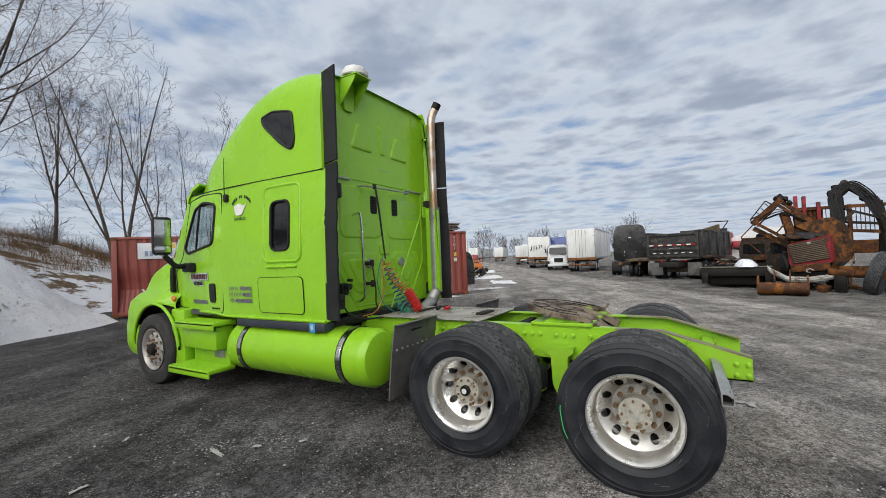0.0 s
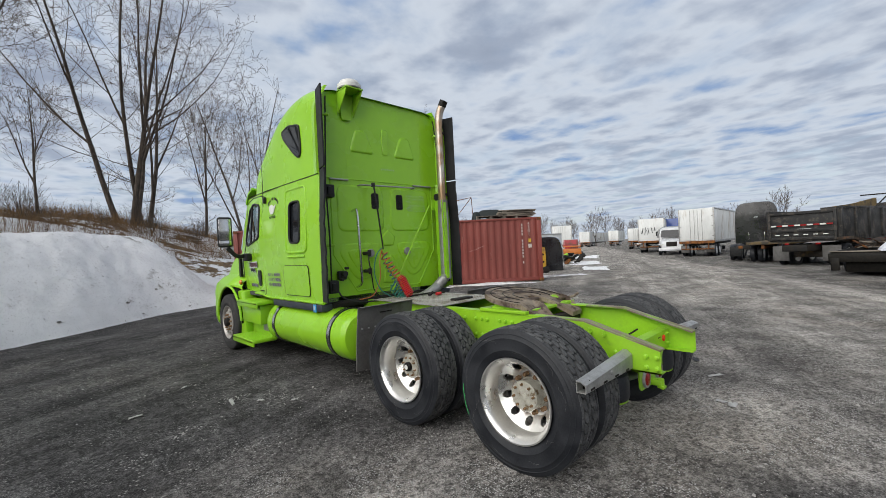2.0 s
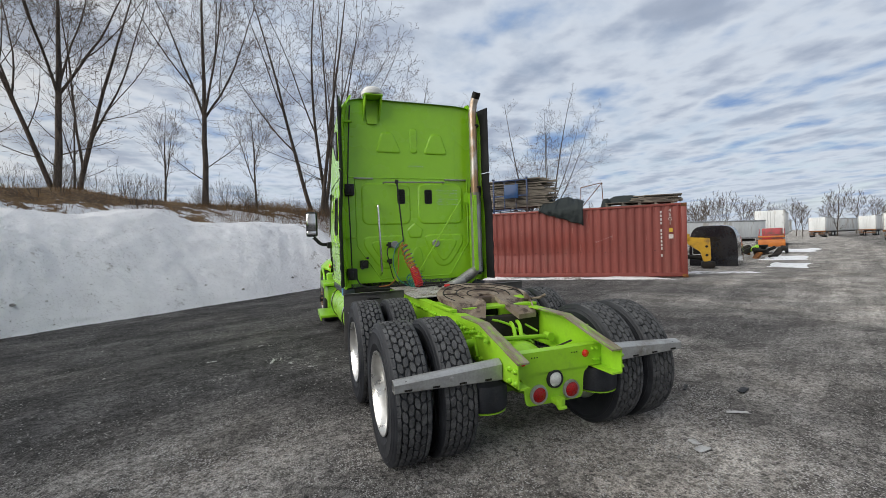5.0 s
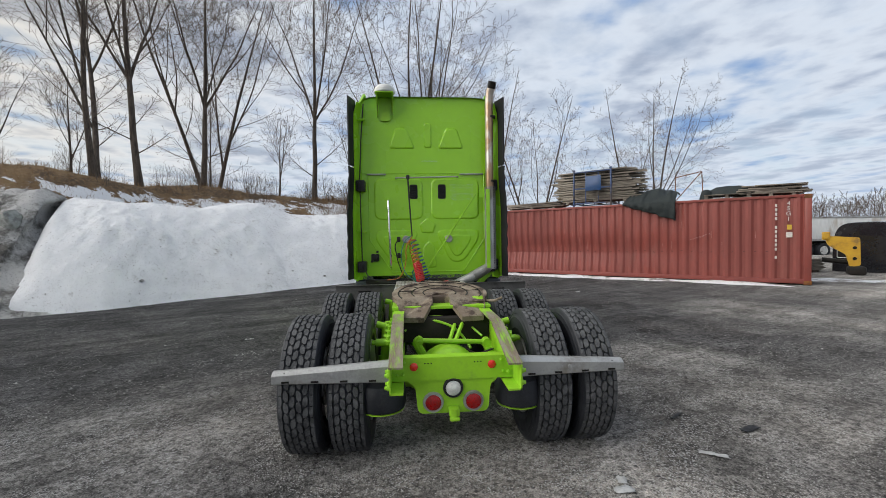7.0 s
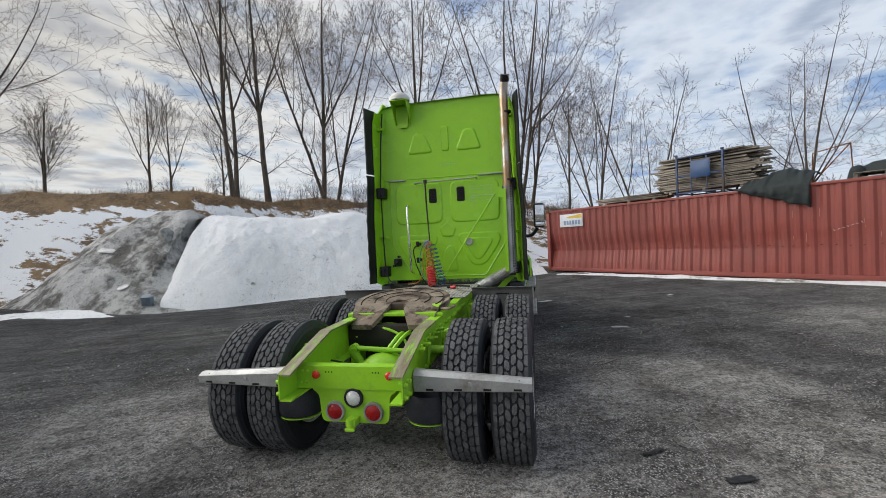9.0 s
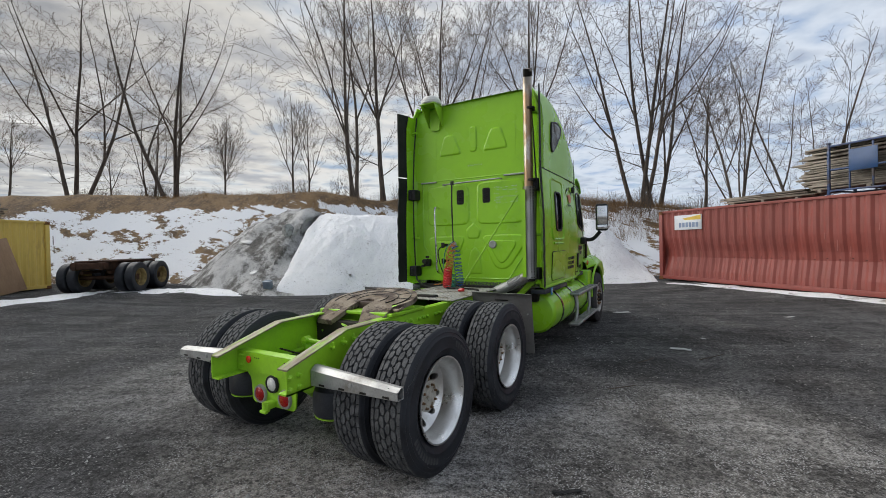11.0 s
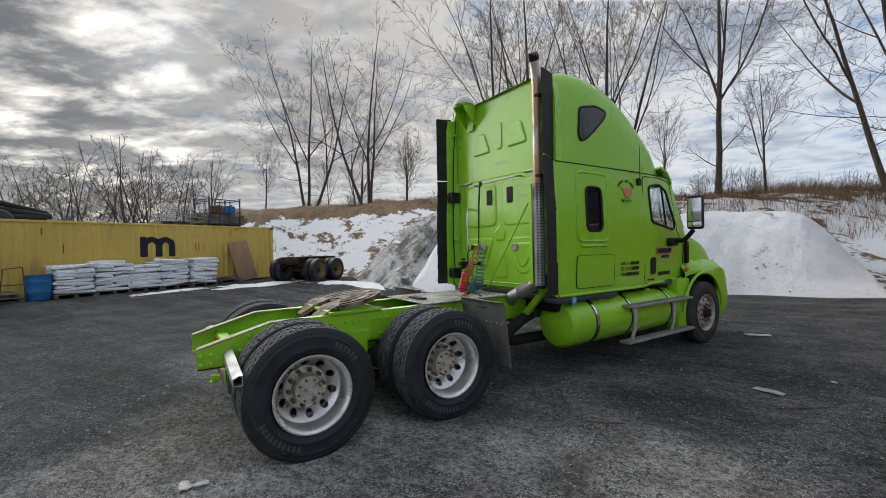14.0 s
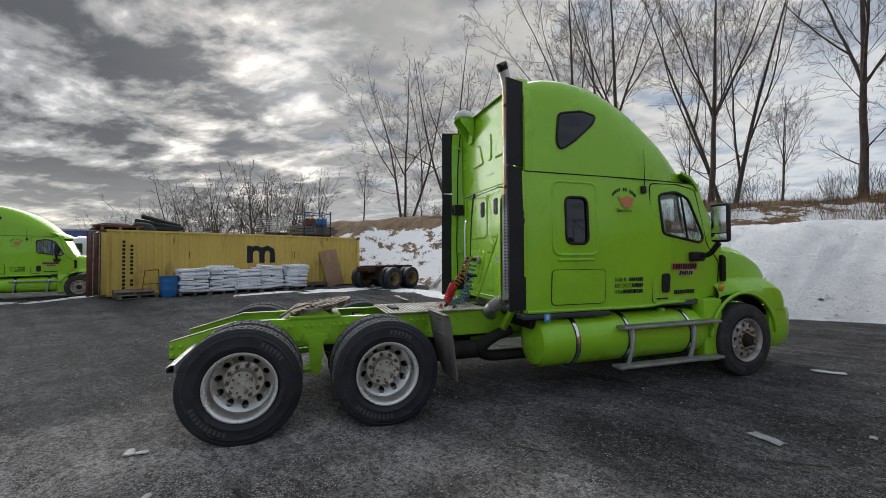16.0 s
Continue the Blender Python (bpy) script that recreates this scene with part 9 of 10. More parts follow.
LOADER = surf("yellow_machine_paint", (0.62, 0.36, 0.02), (0.52, 0.28, 0.02), rough=0.5, scale=2, fine=20, bump=0.1, dirt=(0.2, 0.12, 0.04), amount=0.15)


def far_rim():
    bm = revolve(B(), [(0.311, 0.13), (0.300, 0.136), (0.272, 0.10), (0.262, 0.0), (0.235, 0.02), (0.16, 0.03), (0.12, 0.03), (0.11, 0.09), (0.08, 0.10), (0.001, 0.10)], "x", 28)
    for k in range(10):
        t = 2 * math.pi * k / 10
        rod(bm, (0.015, 0.213 * math.cos(t), 0.213 * math.sin(t)), (0.032, 0.213 * math.cos(t), 0.213 * math.sin(t)), 0.028, 0.028, 8)
    return bm


FAR_RIM = finish("wheel", far_rim(), ALU)


def simple_wheel(ob, x, y, side, r=0.5, dual=False):
    w = sub("wheel", FAR_RIM, ob, pose(x, y, r, 0, 0, 0 if side > 0 else 180) @ Matrix.Scale(r / 0.527, 4))
    sub("tyre", FAR_TYRE, w)
    if dual:
        w2 = sub("wheel", FAR_RIM, ob, pose(x - side * 0.34, y, r, 0, 0, 180 if side > 0 else 0) @ Matrix.Scale(r / 0.527, 4))
        sub("tyre", FAR_TYRE, w2)


def dump_truck(m):
    ob = thing("dump_truck", "dirty dark grey dump truck seen from its tailgate", "truck", at=m)
    part("frame", box(B(), (0, 2.5, 0.85), (0.9, 6.4, 0.26), 0.02), DARK, ob)
    for s in (-1, 1):
        b = B()
        prism(b, [(0.05, 1.18), (5.0, 1.18), (5.0, 2.48), (0.05, 2.40)], lambda a, c, d: (s * (1.22 + d), a, c), 0.0, 0.06)
        side = part("box_side", b, DUMP, ob, smooth=False)
        for y in (0.12, 1.4, 2.7, 4.0, 4.9):
            part("side_rib", box(B(), (s * 1.29, y, 1.82), (0.09, 0.12, 1.28), 0.01), DUMP, side)
        part("top_rail", box(B(), (s * 1.25, 2.5, 2.47), (0.14, 5.0, 0.10), 0.015), DUMP, side)
        for y in (1.0, 2.3):
            simple_wheel(ob, s * 1.05, y, s, 0.5, True)
        simple_wheel(ob, s * 1.05, 6.6, s, 0.5)
        part("mud_flap", box(B(), (s * 0.90, 0.22, 0.60), (0.62, 0.02, 0.66), 0.004), FLAP, ob, "grey rubber mud flap")
        part("tail_lamp", box(B(), (s * 0.55, -0.02, 1.02), (0.16, 0.03, 0.07), 0.01), RED_LENS, ob)
    part("box_floor", box(B(), (0, 2.5, 1.16), (2.44, 5.0, 0.10), 0.01), DUMP, ob)
    part("headboard", box(B(), (0, 4.95, 1.95), (2.44, 0.10, 1.5), 0.01), DUMP, ob)
    tg = part("tailgate", box(B(), (0, 0.0, 1.80), (2.40, 0.08, 1.22), 0.012), DUMP, ob, "dented grey tailgate")
    for z in (1.26, 1.60, 2.36):
        part("gate_rib", box(B(), (0, -0.06, z), (2.40, 0.07, 0.12), 0.01), DUMP, tg)
    for x in (-1.16, 1.16):
        part("gate_post", box(B(), (x, -0.06, 1.80), (0.10, 0.09, 1.24), 0.01), DUMP, tg)
    for k in range(10):
        part("reflector", box(B(), (-0.99 + 0.22 * k, -0.10, 1.83), (0.20, 0.01, 0.06)), RED_LENS if k % 2 else WHITE, tg, "red and white reflector tape" if k == 0 else "")
    for k in range(6):
        part("reflector", box(B(), (-0.85 + 0.34 * k, -0.10, 1.42), (0.16, 0.01, 0.035)), WHITE, tg)
    part("gate_mark", box(B(), (0.1, -0.045, 1.65), (0.5, 0.01, 0.05)), INK_PALE, tg)
    part("axle_housing", box(B(), (0, 0.85, 0.62), (1.3, 0.5, 0.42), 0.1), MUD, ob, "muddy yellow rear axle")
    b = B()
    prism(b, [(0.4, 2.52), (2.5, 2.66), (4.9, 2.95), (4.9, 2.52)], lambda a, c, d: (0.75 + d, a, c), 0.0, 0.12)
    part("tarp_roll", b, MUD, ob, "canvas roller over the box")
    part("tarp_arm", tube(B(), [(1.3, 3.4, 2.5), (1.3, 4.9, 3.1), (0.3, 4.95, 3.12)], 0.03, 6), DARK, ob)
    b = B()
    box(b, (0, 6.1, 1.75), (2.2, 1.5, 1.5), 0.12)
    box(b, (0, 7.5, 1.3), (1.8, 1.5, 0.9), 0.15)
    part("cab", b, REDPAINT, ob, "red cab")
    return ob


def box_trailer(m, label, skin, length=12.0, graffiti=False, doors=True, h=2.75, group="box trailers"):
    ob = thing("box_trailer", label, "trailer", group, at=m)
    z0 = 1.15
    part("box_body", box(B(), (0, length / 2, z0 + h / 2), (2.55, length, h), 0.03), skin, ob)
    n = int(length / 0.6)
    for s in (-1, 1):
        part("top_rail", box(B(), (s * 1.28, length / 2, z0 + h - 0.06), (0.03, length, 0.12), 0.004), STEEL, ob)
        part("side_rail", box(B(), (s * 1.28, length / 2, z0 + 0.08), (0.03, length, 0.16), 0.004), STEEL, ob)
        for k in range(1, n):
            part("side_post", box(B(), (s * 1.279, k * length / n, z0 + h / 2), (0.012, 0.06, h - 0.28)), skin, ob)
        for y in (0.9, 2.2):
            simple_wheel(ob, s * 1.06, y, s, 0.5, True)
        part("mud_flap", box(B(), (s * 0.9, 0.15, 0.62), (0.6, 0.02, 0.6), 0.004), FLAP, ob)
        part("frame_post", box(B(), (s * 1.24, -0.015, z0 + h / 2), (0.09, 0.05, h), 0.006), STEEL, ob)
    part("bumper_bar", box(B(), (0, 0.0, 0.62), (2.3, 0.09, 0.10), 0.01), RUST, ob, "rusty underride bar")
    for x in (-0.8, 0.8):
        part("bumper_post", box(B(), (x, 0.03, 0.90), (0.09, 0.08, 0.55), 0.008), RUST, ob)
    part("rear_sill", box(B(), (0, -0.02, z0 + 0.02), (2.55, 0.07, 0.22), 0.008), RUST, ob)
    part("underframe", box(B(), (0, length / 2, 1.0), (1.0, length - 0.6, 0.22), 0.01), DARK, ob)
    if doors:
        for s in (-1, 1):
            d = part("rear_door", box(B(), (s * 0.60, -0.012, z0 + h / 2 + 0.06), (1.17, 0.03, h - 0.28), 0.006), skin, ob, "white hinged rear door")
            for x in (0.12, 0.42):
                part("lock_rod", rod(B(), (s * x, -0.045, z0 + 0.14), (s * x, -0.045, z0 + h - 0.10), 0.016), STEEL, d)
            for z in (0.5, 1.3, 2.1):
                part("hinge", box(B(), (s * 1.14, -0.04, z0 + z), (0.10, 0.03, 0.05), 0.005), STEEL, d)
    if graffiti:
        rnd = random.Random(2)
        b = B()
        for k in range(6):
            tube(b, [(-0.95 + 0.30 * k + rnd.uniform(-0.05, 0.2), -0.035, z0 + 0.9 + rnd.uniform(-0.1, 0.7)) for _ in range(6)], 0.018, 5)
        part("scrawl", b, INK, ob, "black sprayed scrawl")
    return ob


def tractor(m, label, paint, sleeper=True, group="parked tractors", daycab_h=2.6):
    """A parked road tractor; +y is its front."""
    ob = thing("parked_tractor", label, "truck", group, at=m)
    part("frame", box(B(), (0, 2.8, 0.85), (0.86, 7.2, 0.24), 0.02), DARK, ob)
    for s in (-1, 1):
        for y in (0.5, 1.8):
            simple_wheel(ob, s * 1.06, y, s, 0.5, True)
        simple_wheel(ob, s * 1.06, 6.4, s, 0.5)
        part("mud_flap", box(B(), (s * 0.85, -0.22, 0.58), (0.62, 0.02, 0.6), 0.004), BLACK, ob, "black mud flap")
        part("tail_lamp", box(B(), (s * 0.3, -0.28, 0.82), (0.16, 0.03, 0.08), 0.01), RED_LENS, ob)
        b = B()
        rod(b, (s * 0.9, 3.2, 0.62), (s * 0.9, 4.7, 0.62), 0.28, 0.28, 20)
        part("fuel_tank", b, STEEL, ob)
        b = B()
        tube(b, bent([(s * 0.98, 5.4, 1.8), (s * 1.3, 5.4, 1.8), (s * 1.3, 5.4, 2.0)], 0.06), 0.03, 6)
        box(b, (s * 1.34, 5.4, 2.2), (0.18, 0.10, 0.46), 0.03)
        part("mirror", b, BLACK, ob)
        part("headlamp", box(B(), (s * 0.82, 7.36, 1.0), (0.36, 0.06, 0.22), 0.03), CLEAR_LENS, ob)
    top = 3.75 if sleeper else daycab_h + 0.25
    b = B()
    rings = []
    back = 3.0 if sleeper else 4.3
    for y, zt, w in ((back, top, 1.18), (back + 0.6, top + 0.05, 1.2), (4.6, top - 0.08, 1.2), (5.1, top - 0.35 if sleeper else top, 1.16), (5.5, 2.75 if sleeper else top - 0.1, 1.10)):
        rings.append([(w * math.copysign(abs(math.cos(a)) ** 0.35, math.cos(a)), y, 1.0 + (zt - 1.0) * abs(math.sin(a)) ** 0.35) for a in (math.pi * k / 24 for k in range(25))])
    loft(b, rings, (True, True))
    bmesh.ops.recalc_face_normals(b, faces=b.faces)
    part("cab_body", b, paint, ob)
    b = B()
    rings = []
    for y, zt, w in ((5.3, 1.72, 1.06), (6.0, 1.66, 1.0), (6.8, 1.52, 0.96), (7.25, 1.36, 0.90), (7.4, 1.1, 0.86)):
        rings.append([(w * math.copysign(abs(math.cos(a)) ** 0.4, math.cos(a)), y, 0.72 + (zt - 0.72) * abs(math.sin(a)) ** 0.4) for a in (math.pi * k / 20 for k in range(21))])
    loft(b, rings, (True, True))
    bmesh.ops.recalc_face_normals(b, faces=b.faces)
    part("hood", b, paint, ob)
    b = B()
    prism(b, rounded([(-0.98, 1.80), (0.98, 1.80), (0.90, 2.52), (-0.90, 2.52)], 0.1), lambda a, c, d: (a, 5.80 - 0.42 * (c - 1.8) + d, c), 0, 0.02)
    part("windscreen", b, TINT, ob, "dark windscreen")
    part("grille", box(B(), (0, 7.40, 1.10), (0.95, 0.05, 0.46), 0.05), DARK, ob)
    part("bumper", box(B(), (0, 7.42, 0.58), (2.3, 0.16, 0.30), 0.05), STEEL if paint is not CABWHITE else CABWHITE, ob)
    for s in (-1, 1):
        part("side_window", prism(B(), rounded([(4.65, 1.85), (5.35, 1.85), (5.2, 2.45), (4.65, 2.45)], 0.06), lambda a, c, d: (s * (1.19 + d), a, c), 0, 0.02), TINT, ob)
        part("fender", box(B(), (s * 1.08, 6.4, 1.08), (0.30, 1.3, 0.14), 0.06), paint, ob)
    if sleeper:
        b = B()
        for s in (-1, 1):
            tube(b, bent([(s * 0.42, 2.97, 1.75), (s * 0.42, 2.86, 1.7), (s * 0.42, 2.86, 1.2), (s * 0.42, 2.97, 1.15)], 0.04), 0.014, 6)
        part("grab_handle", b, CHROME, ob)
        b = B()
        tube(b, [(-0.1 + 0.28 * math.cos(t), 2.9, 1.45 + 0.3 * math.sin(t)) for t in (math.pi * k / 12 for k in range(13))], 0.012, 6)
        part("air_hose", b, RUBBER, ob)
        part("back_mark", box(B(), (0, 2.97, 2.75), (0.22, 0.01, 0.05)), INK_PALE, ob)
    b = B()
    box(b, (0, 0.9, 1.05), (0.85, 0.9, 0.08), 0.03)
    part("fifth_wheel", b, GUNK, ob)
    part("rear_beam", box(B(), (0, -0.25, 0.84), (1.4, 0.10, 0.18), 0.01), RUST, ob)
    return ob


dump_truck(pose(19.98, 0.08, 0, 0, 0, -108))
tractor(pose(26.14, 2.76, 0, 0, 0, -86) @ Matrix.Scale(0.94, 4), "black sleeper tractor parked with its back to the road", CABBLACK)
bed = thing("flat_deck", "empty rusty flat deck trailer beside the black tractor", "trailer", at=pose(23.76, 1.53, 0, 0, 0, -92))
part("deck", box(B(), (0, 2.6, 1.02), (2.3, 5.2, 0.14), 0.01), MUD, bed)
for x in (-0.45, 0.45):
    part("beam", box(B(), (x, 2.6, 0.84), (0.14, 5.0, 0.24), 0.01), RUST, bed)
for s in (-1, 1):
    for y in (0.9, 2.1):
        simple_wheel(bed, s * 1.0, y, s, 0.45, True)
box_trailer(pose(32.18, 7.10, 0, 0, 0, -88) @ Matrix.Scale(0.93, 4), "white box trailer with closed rear doors and rusty sill", BOXWHITE)
tractor(pose(42.42, 11.84, 0, 0, 0, 106) @ Matrix.Scale(0.88, 4), "white day-cab truck parked nose to the road", CABWHITE, False)
box_trailer(pose(43.78, 14.26, 0, 0, 0, -76), "old white box trailer with a black scrawl on it", BOXWHITE, 9.0, True, False, 2.5)
box_trailer(pose(47.80, 13.02, 0, 0, 0, -77), "blue box body behind the white trucks", CABBLUE, 6.0, False, False, 2.5)
tractor(pose(53.82, 11.60, 0, 0, 0, 108), "dark green tractor parked nose to the road", CABGREEN, False)
tractor(pose(58.27, 15.26, 0, 0, 0, 108), "white and green sleeper tractor far along the row", CABWHITE, True)
box_trailer(pose(61.67, 22.41, 0, 0, 0, -74), "low white trailer further along the row", BOXWHITE, 8.0, False, True, 2.0)
tractor(pose(68.70, 20.51, 0, 0, 0, 108), "blue sleeper tractor far along the row", CABBLUE, True)
tractor(pose(75.64, 24.61, 0, 0, 0, 108), "white sleeper tractor far along the row", CABWHITE, True)
tractor(pose(82.59, 28.70, 0, 0, 0, 108), "another white sleeper tractor at the row's end", CABWHITE, True)

# ---- the other side of the road ----
box_trailer(pose(46.12, 26.19, 0, 0, 0, -62), "white box trailer standing across the road", BOXWHITE, 10.0, False, True, 2.6)
box_trailer(pose(26.64, 24.42, -0.2, 0, 0, -90), "long low white trailer behind the scrap", BOXWHITE, 14.0, False, False, 1.7)
for k, (x, y, l, c) in enumerate(((96, 48, 9.0, BOXWHITE), (104, 44, 8.0, BOXWHITE), (112, 55, 12.0, BOXWHITE), (100, 62, 9.0, BOXWHITE))):
    box_trailer(pose(x, y, 0, 0, 0, -70 - 9 * k), "white trailer at the far end of the yard", c, l)


def fairing_shell():
    ob = thing("cab_shell", "black cab shell standing on the ground", "cab", at=pose(17.6, 11.3, 0, 0, 0, -62))
    b = B()
    rings = []
    for y, zt, w in ((-0.1, 1.95, 1.0), (0.5, 1.98, 1.05), (1.2, 1.86, 1.05), (1.9, 1.55, 1.02), (2.5, 1.15, 0.95), (2.9, 0.8, 0.85)):
        rings.append([(w * math.copysign(abs(math.cos(a)) ** 0.4, math.cos(a)), y, zt * abs(math.sin(a)) ** 0.45) for a in (math.pi * k / 24 for k in range(25))])
    loft(b, rings, (True, True))
    bmesh.ops.recalc_face_normals(b, faces=b.faces)
    part("shell", b, CABBLACK, ob)
    part("window_frame", tube(B(), [(a, -0.11, c) for a, c in rect(-0.85, 0.55, -0.25, 1.15, 0.04)], 0.02, 6, True), STEEL, ob, "pale window frame")
    # black plate paints the dark opening inside the frame
    part("window_hole", box(B(), (-0.55, -0.105, 0.85), (0.54, 0.01, 0.54), 0.0), GUNK, ob)
    return ob


fairing_shell()
ld = thing("loader_attachment", "yellow loader arm lying beside the container", "loader", at=pose(15.9, 10.7, 0, 0, 0, -40))
b = B()
prism(b, rounded([(-0.55, 1.45), (0.42, 1.38), (0.45, 0.35), (0.15, 0.30), (0.05, 0.75), (-0.45, 1.10)], 0.08), lambda a, c, d: (a, d, c), -0.06, 0.06)
part("boom", b, LOADER, ld)
part("boom_tip", box(B(), (-0.5, 0, 1.45), (0.22, 0.22, 0.30), 0.03), LOADER, ld)
for z in (0.6, 1.0):
    part("pin_hole", rod(B(), (0.28, -0.07, z), (0.28, 0.07, z), 0.06), GUNK, ld)
b = B()
box(b, (0.35, 0.1, 0.16), (0.5, 0.5, 0.32), 0.08)
part("foot", b, DARK, ld)
part("cylinder", rod(B(), (-0.6, 0.12, 0.55), (0.2, 0.1, 0.45), 0.09), GUNK, ld)
plank_stack("old boards lying behind the container", pose(15.2, 12.0, 0, 0, 0, 20), 6, 9, 2.6, seed=51)
om = thing("orange_machine", "small orange machine with a rail cage", "machine", at=pose(29.76, 16.06, 0, 0, 0, -60))
part("chassis", box(B(), (0, 1.2, 0.75), (1.5, 2.6, 0.5), 0.05), ORANGE, om)
part("mast", box(B(), (0, 2.2, 1.3), (1.2, 0.12, 1.0), 0.02), REDPAINT, om)
part("platform", box(B(), (0, 0.7, 1.2), (1.5, 1.4, 0.1), 0.02), ORANGE, om)
for s in (-1, 1):
    part("rail", rod(B(), (s * 0.7, 0.0, 1.25), (s * 0.7, 1.4, 1.75), 0.03), REDPAINT, om)
    for y in (0.3, 2.1):
        simple_wheel(om, s * 0.8, y, s, 0.36)
sc = thing("scrap_heap", "heap of dark green and black scrap parts", "scrap", at=pose(25.29, 14.00, 0))
rnd = random.Random(9)
for k in range(14):
    b = B()
    box(b, (0, 0, 0), (rnd.uniform(0.2, 0.8), rnd.uniform(0.1, 0.4), rnd.uniform(0.08, 0.3)), 0.02)
    part("scrap_piece", b, rnd.choice((DARK, LIME_WORN, GUNK, RUST)), sc, at=pose(rnd.uniform(-1.1, 1.1), rnd.uniform(-0.7, 0.7), 0.15 + rnd.uniform(0, 0.5), rnd.uniform(0, 60), rnd.uniform(0, 60), rnd.uniform(0, 180)))


# ---- scrap by the road: wreck, bucket, boom ----
GRIME = surf("oily_scrap_steel", (0.020, 0.018, 0.016), (0.045, 0.034, 0.026), rough=0.7, scale=5, fine=40, bump=0.4, dirt=(0.09, 0.05, 0.03), amount=0.22, dirt_scale=6, spec=0.16)
RUST_DARK = surf("dark_rust", (0.085, 0.036, 0.018), (0.040, 0.022, 0.014), rough=0.85, scale=4, fine=50, bump=0.4, dirt=(0.14, 0.055, 0.018), amount=0.3, dirt_scale=5, spec=0.16)
RUST_WARM = surf("warm_rust", (0.20, 0.078, 0.018), (0.09, 0.04, 0.018), rough=0.8, scale=4, fine=50, bump=0.4, dirt=(0.035, 0.022, 0.014), amount=0.36, dirt_scale=3, spec=0.16)
WRECK_RED = surf("wreck_red_paint", (0.27, 0.022, 0.03), (0.18, 0.02, 0.024), rough=0.5, scale=3, fine=30, bump=0.2, dirt=(0.07, 0.035, 0.025), amount=0.28, dirt_scale=3, spec=0.16)
TAN_SLAT = surf("dusty_grille", (0.15, 0.11, 0.07), (0.08, 0.06, 0.042), rough=0.8, scale=6, fine=60, bump=0.3)
CHALKY = surf("scuffed_white_steel", (0.44, 0.44, 0.41), (0.32, 0.31, 0.28), rough=0.6, scale=4, fine=40, bump=0.2, dirt=(0.14, 0.10, 0.07), amount=0.25, dirt_scale=5)


def beam(b, p, q, w, h=None):
    """A square bar from p to q."""
    p, q = Vector(p), Vector(q)
    u, v = frame_of(q - p)
    h = h or w
    loft(b, [[c + u * w * 0.5 * a + v * h * 0.5 * e for a, e in ((-1, -1), (1, -1), (1, 1), (-1, 1))] for c in (p, q)], (True, True), True)
    bmesh.ops.recalc_face_normals(b, faces=b.faces)
    return b


def lump(b, c, size, seed, squash=(1, 1, 1)):
    r = bmesh.ops.create_icosphere(b, subdivisions=2, radius=size)
    for v in r["verts"]:
        k = 1 + 0.5 * noise.noise(Vector(v.co) * (1.3 / size) + Vector((seed, 0, 0)))
        v.co = Vector((v.co.x * k * squash[0], v.co.y * k * squash[1], v.co.z * k * squash[2])) + Vector(c)
    return b


def flatbed():
    fl = thing("black_flatbed", "low black flatbed with scrap on its deck", "trailer", at=pose(16.21, -2.18, 0, 0, 0, -97))
    part("deck", box(B(), (0, 1.6, 0.74), (2.3, 4.4, 0.16), 0.02), GUNK, fl)
    part("bumper_beam", box(B(), (0, -0.62, 0.62), (2.4, 0.12, 0.30), 0.02), GUNK, fl)
    part("deck_edge", box(B(), (0, -0.60, 0.83), (2.35, 0.10, 0.035), 0.006), WOOD, fl, "worn plank along the deck's end")
    part("under_box", box(B(), (0, 0.5, 0.36), (1.7, 1.6, 0.5), 0.05), GUNK, fl)
    for s in (-1, 1):
        simple_wheel(fl, s * 0.95, 1.2, s, 0.38, True)
        part("side_beam", box(B(), (s * 1.12, 1.6, 0.58), (0.1, 4.2, 0.2), 0.02), GUNK, fl)
        part("tail_plate", box(B(), (s * 1.02, -0.72, 0.40), (0.22, 0.03, 0.42), 0.01), GUNK, fl)
    rnd = random.Random(6)
    for k in range(12):
        b = B()
        tube(b, [(rnd.uniform(-0.9, 0.9), rnd.uniform(-0.3, 2.2), 0.84 + rnd.uniform(0, 0.12)), (rnd.uniform(-1.1, 1.1), rnd.uniform(0.2, 2.6), 0.9 + rnd.uniform(0, 0.35))], rnd.uniform(0.012, 0.04), 6)
        part("scrap_bar", b, rnd.choice((RUST_DARK, GRIME, WOOD)), fl)
    for k in range(6):
        b = B()
        box(b, (0, 0, 0), (rnd.uniform(0.3, 0.8), rnd.uniform(0.3, 0.7), rnd.uniform(0.06, 0.2)), 0.02)
        part("scrap_plate", b, rnd.choice((RUST_DARK, GRIME)), fl, at=pose(rnd.uniform(-0.9, 0.9), rnd.uniform(0.6, 2.2), 0.92 + 0.05 * k, rnd.uniform(-14, 14), rnd.uniform(-14, 14), rnd.uniform(0, 90)))
    sk = bundle("white plastic bag lying on the flatbed", pose(15.87, -2.48, 0.82), 1.15, 0.8, 0.30, 4.0, "white_bag")
    sk.data.materials.clear()
    sk.data.materials.append(BAG)


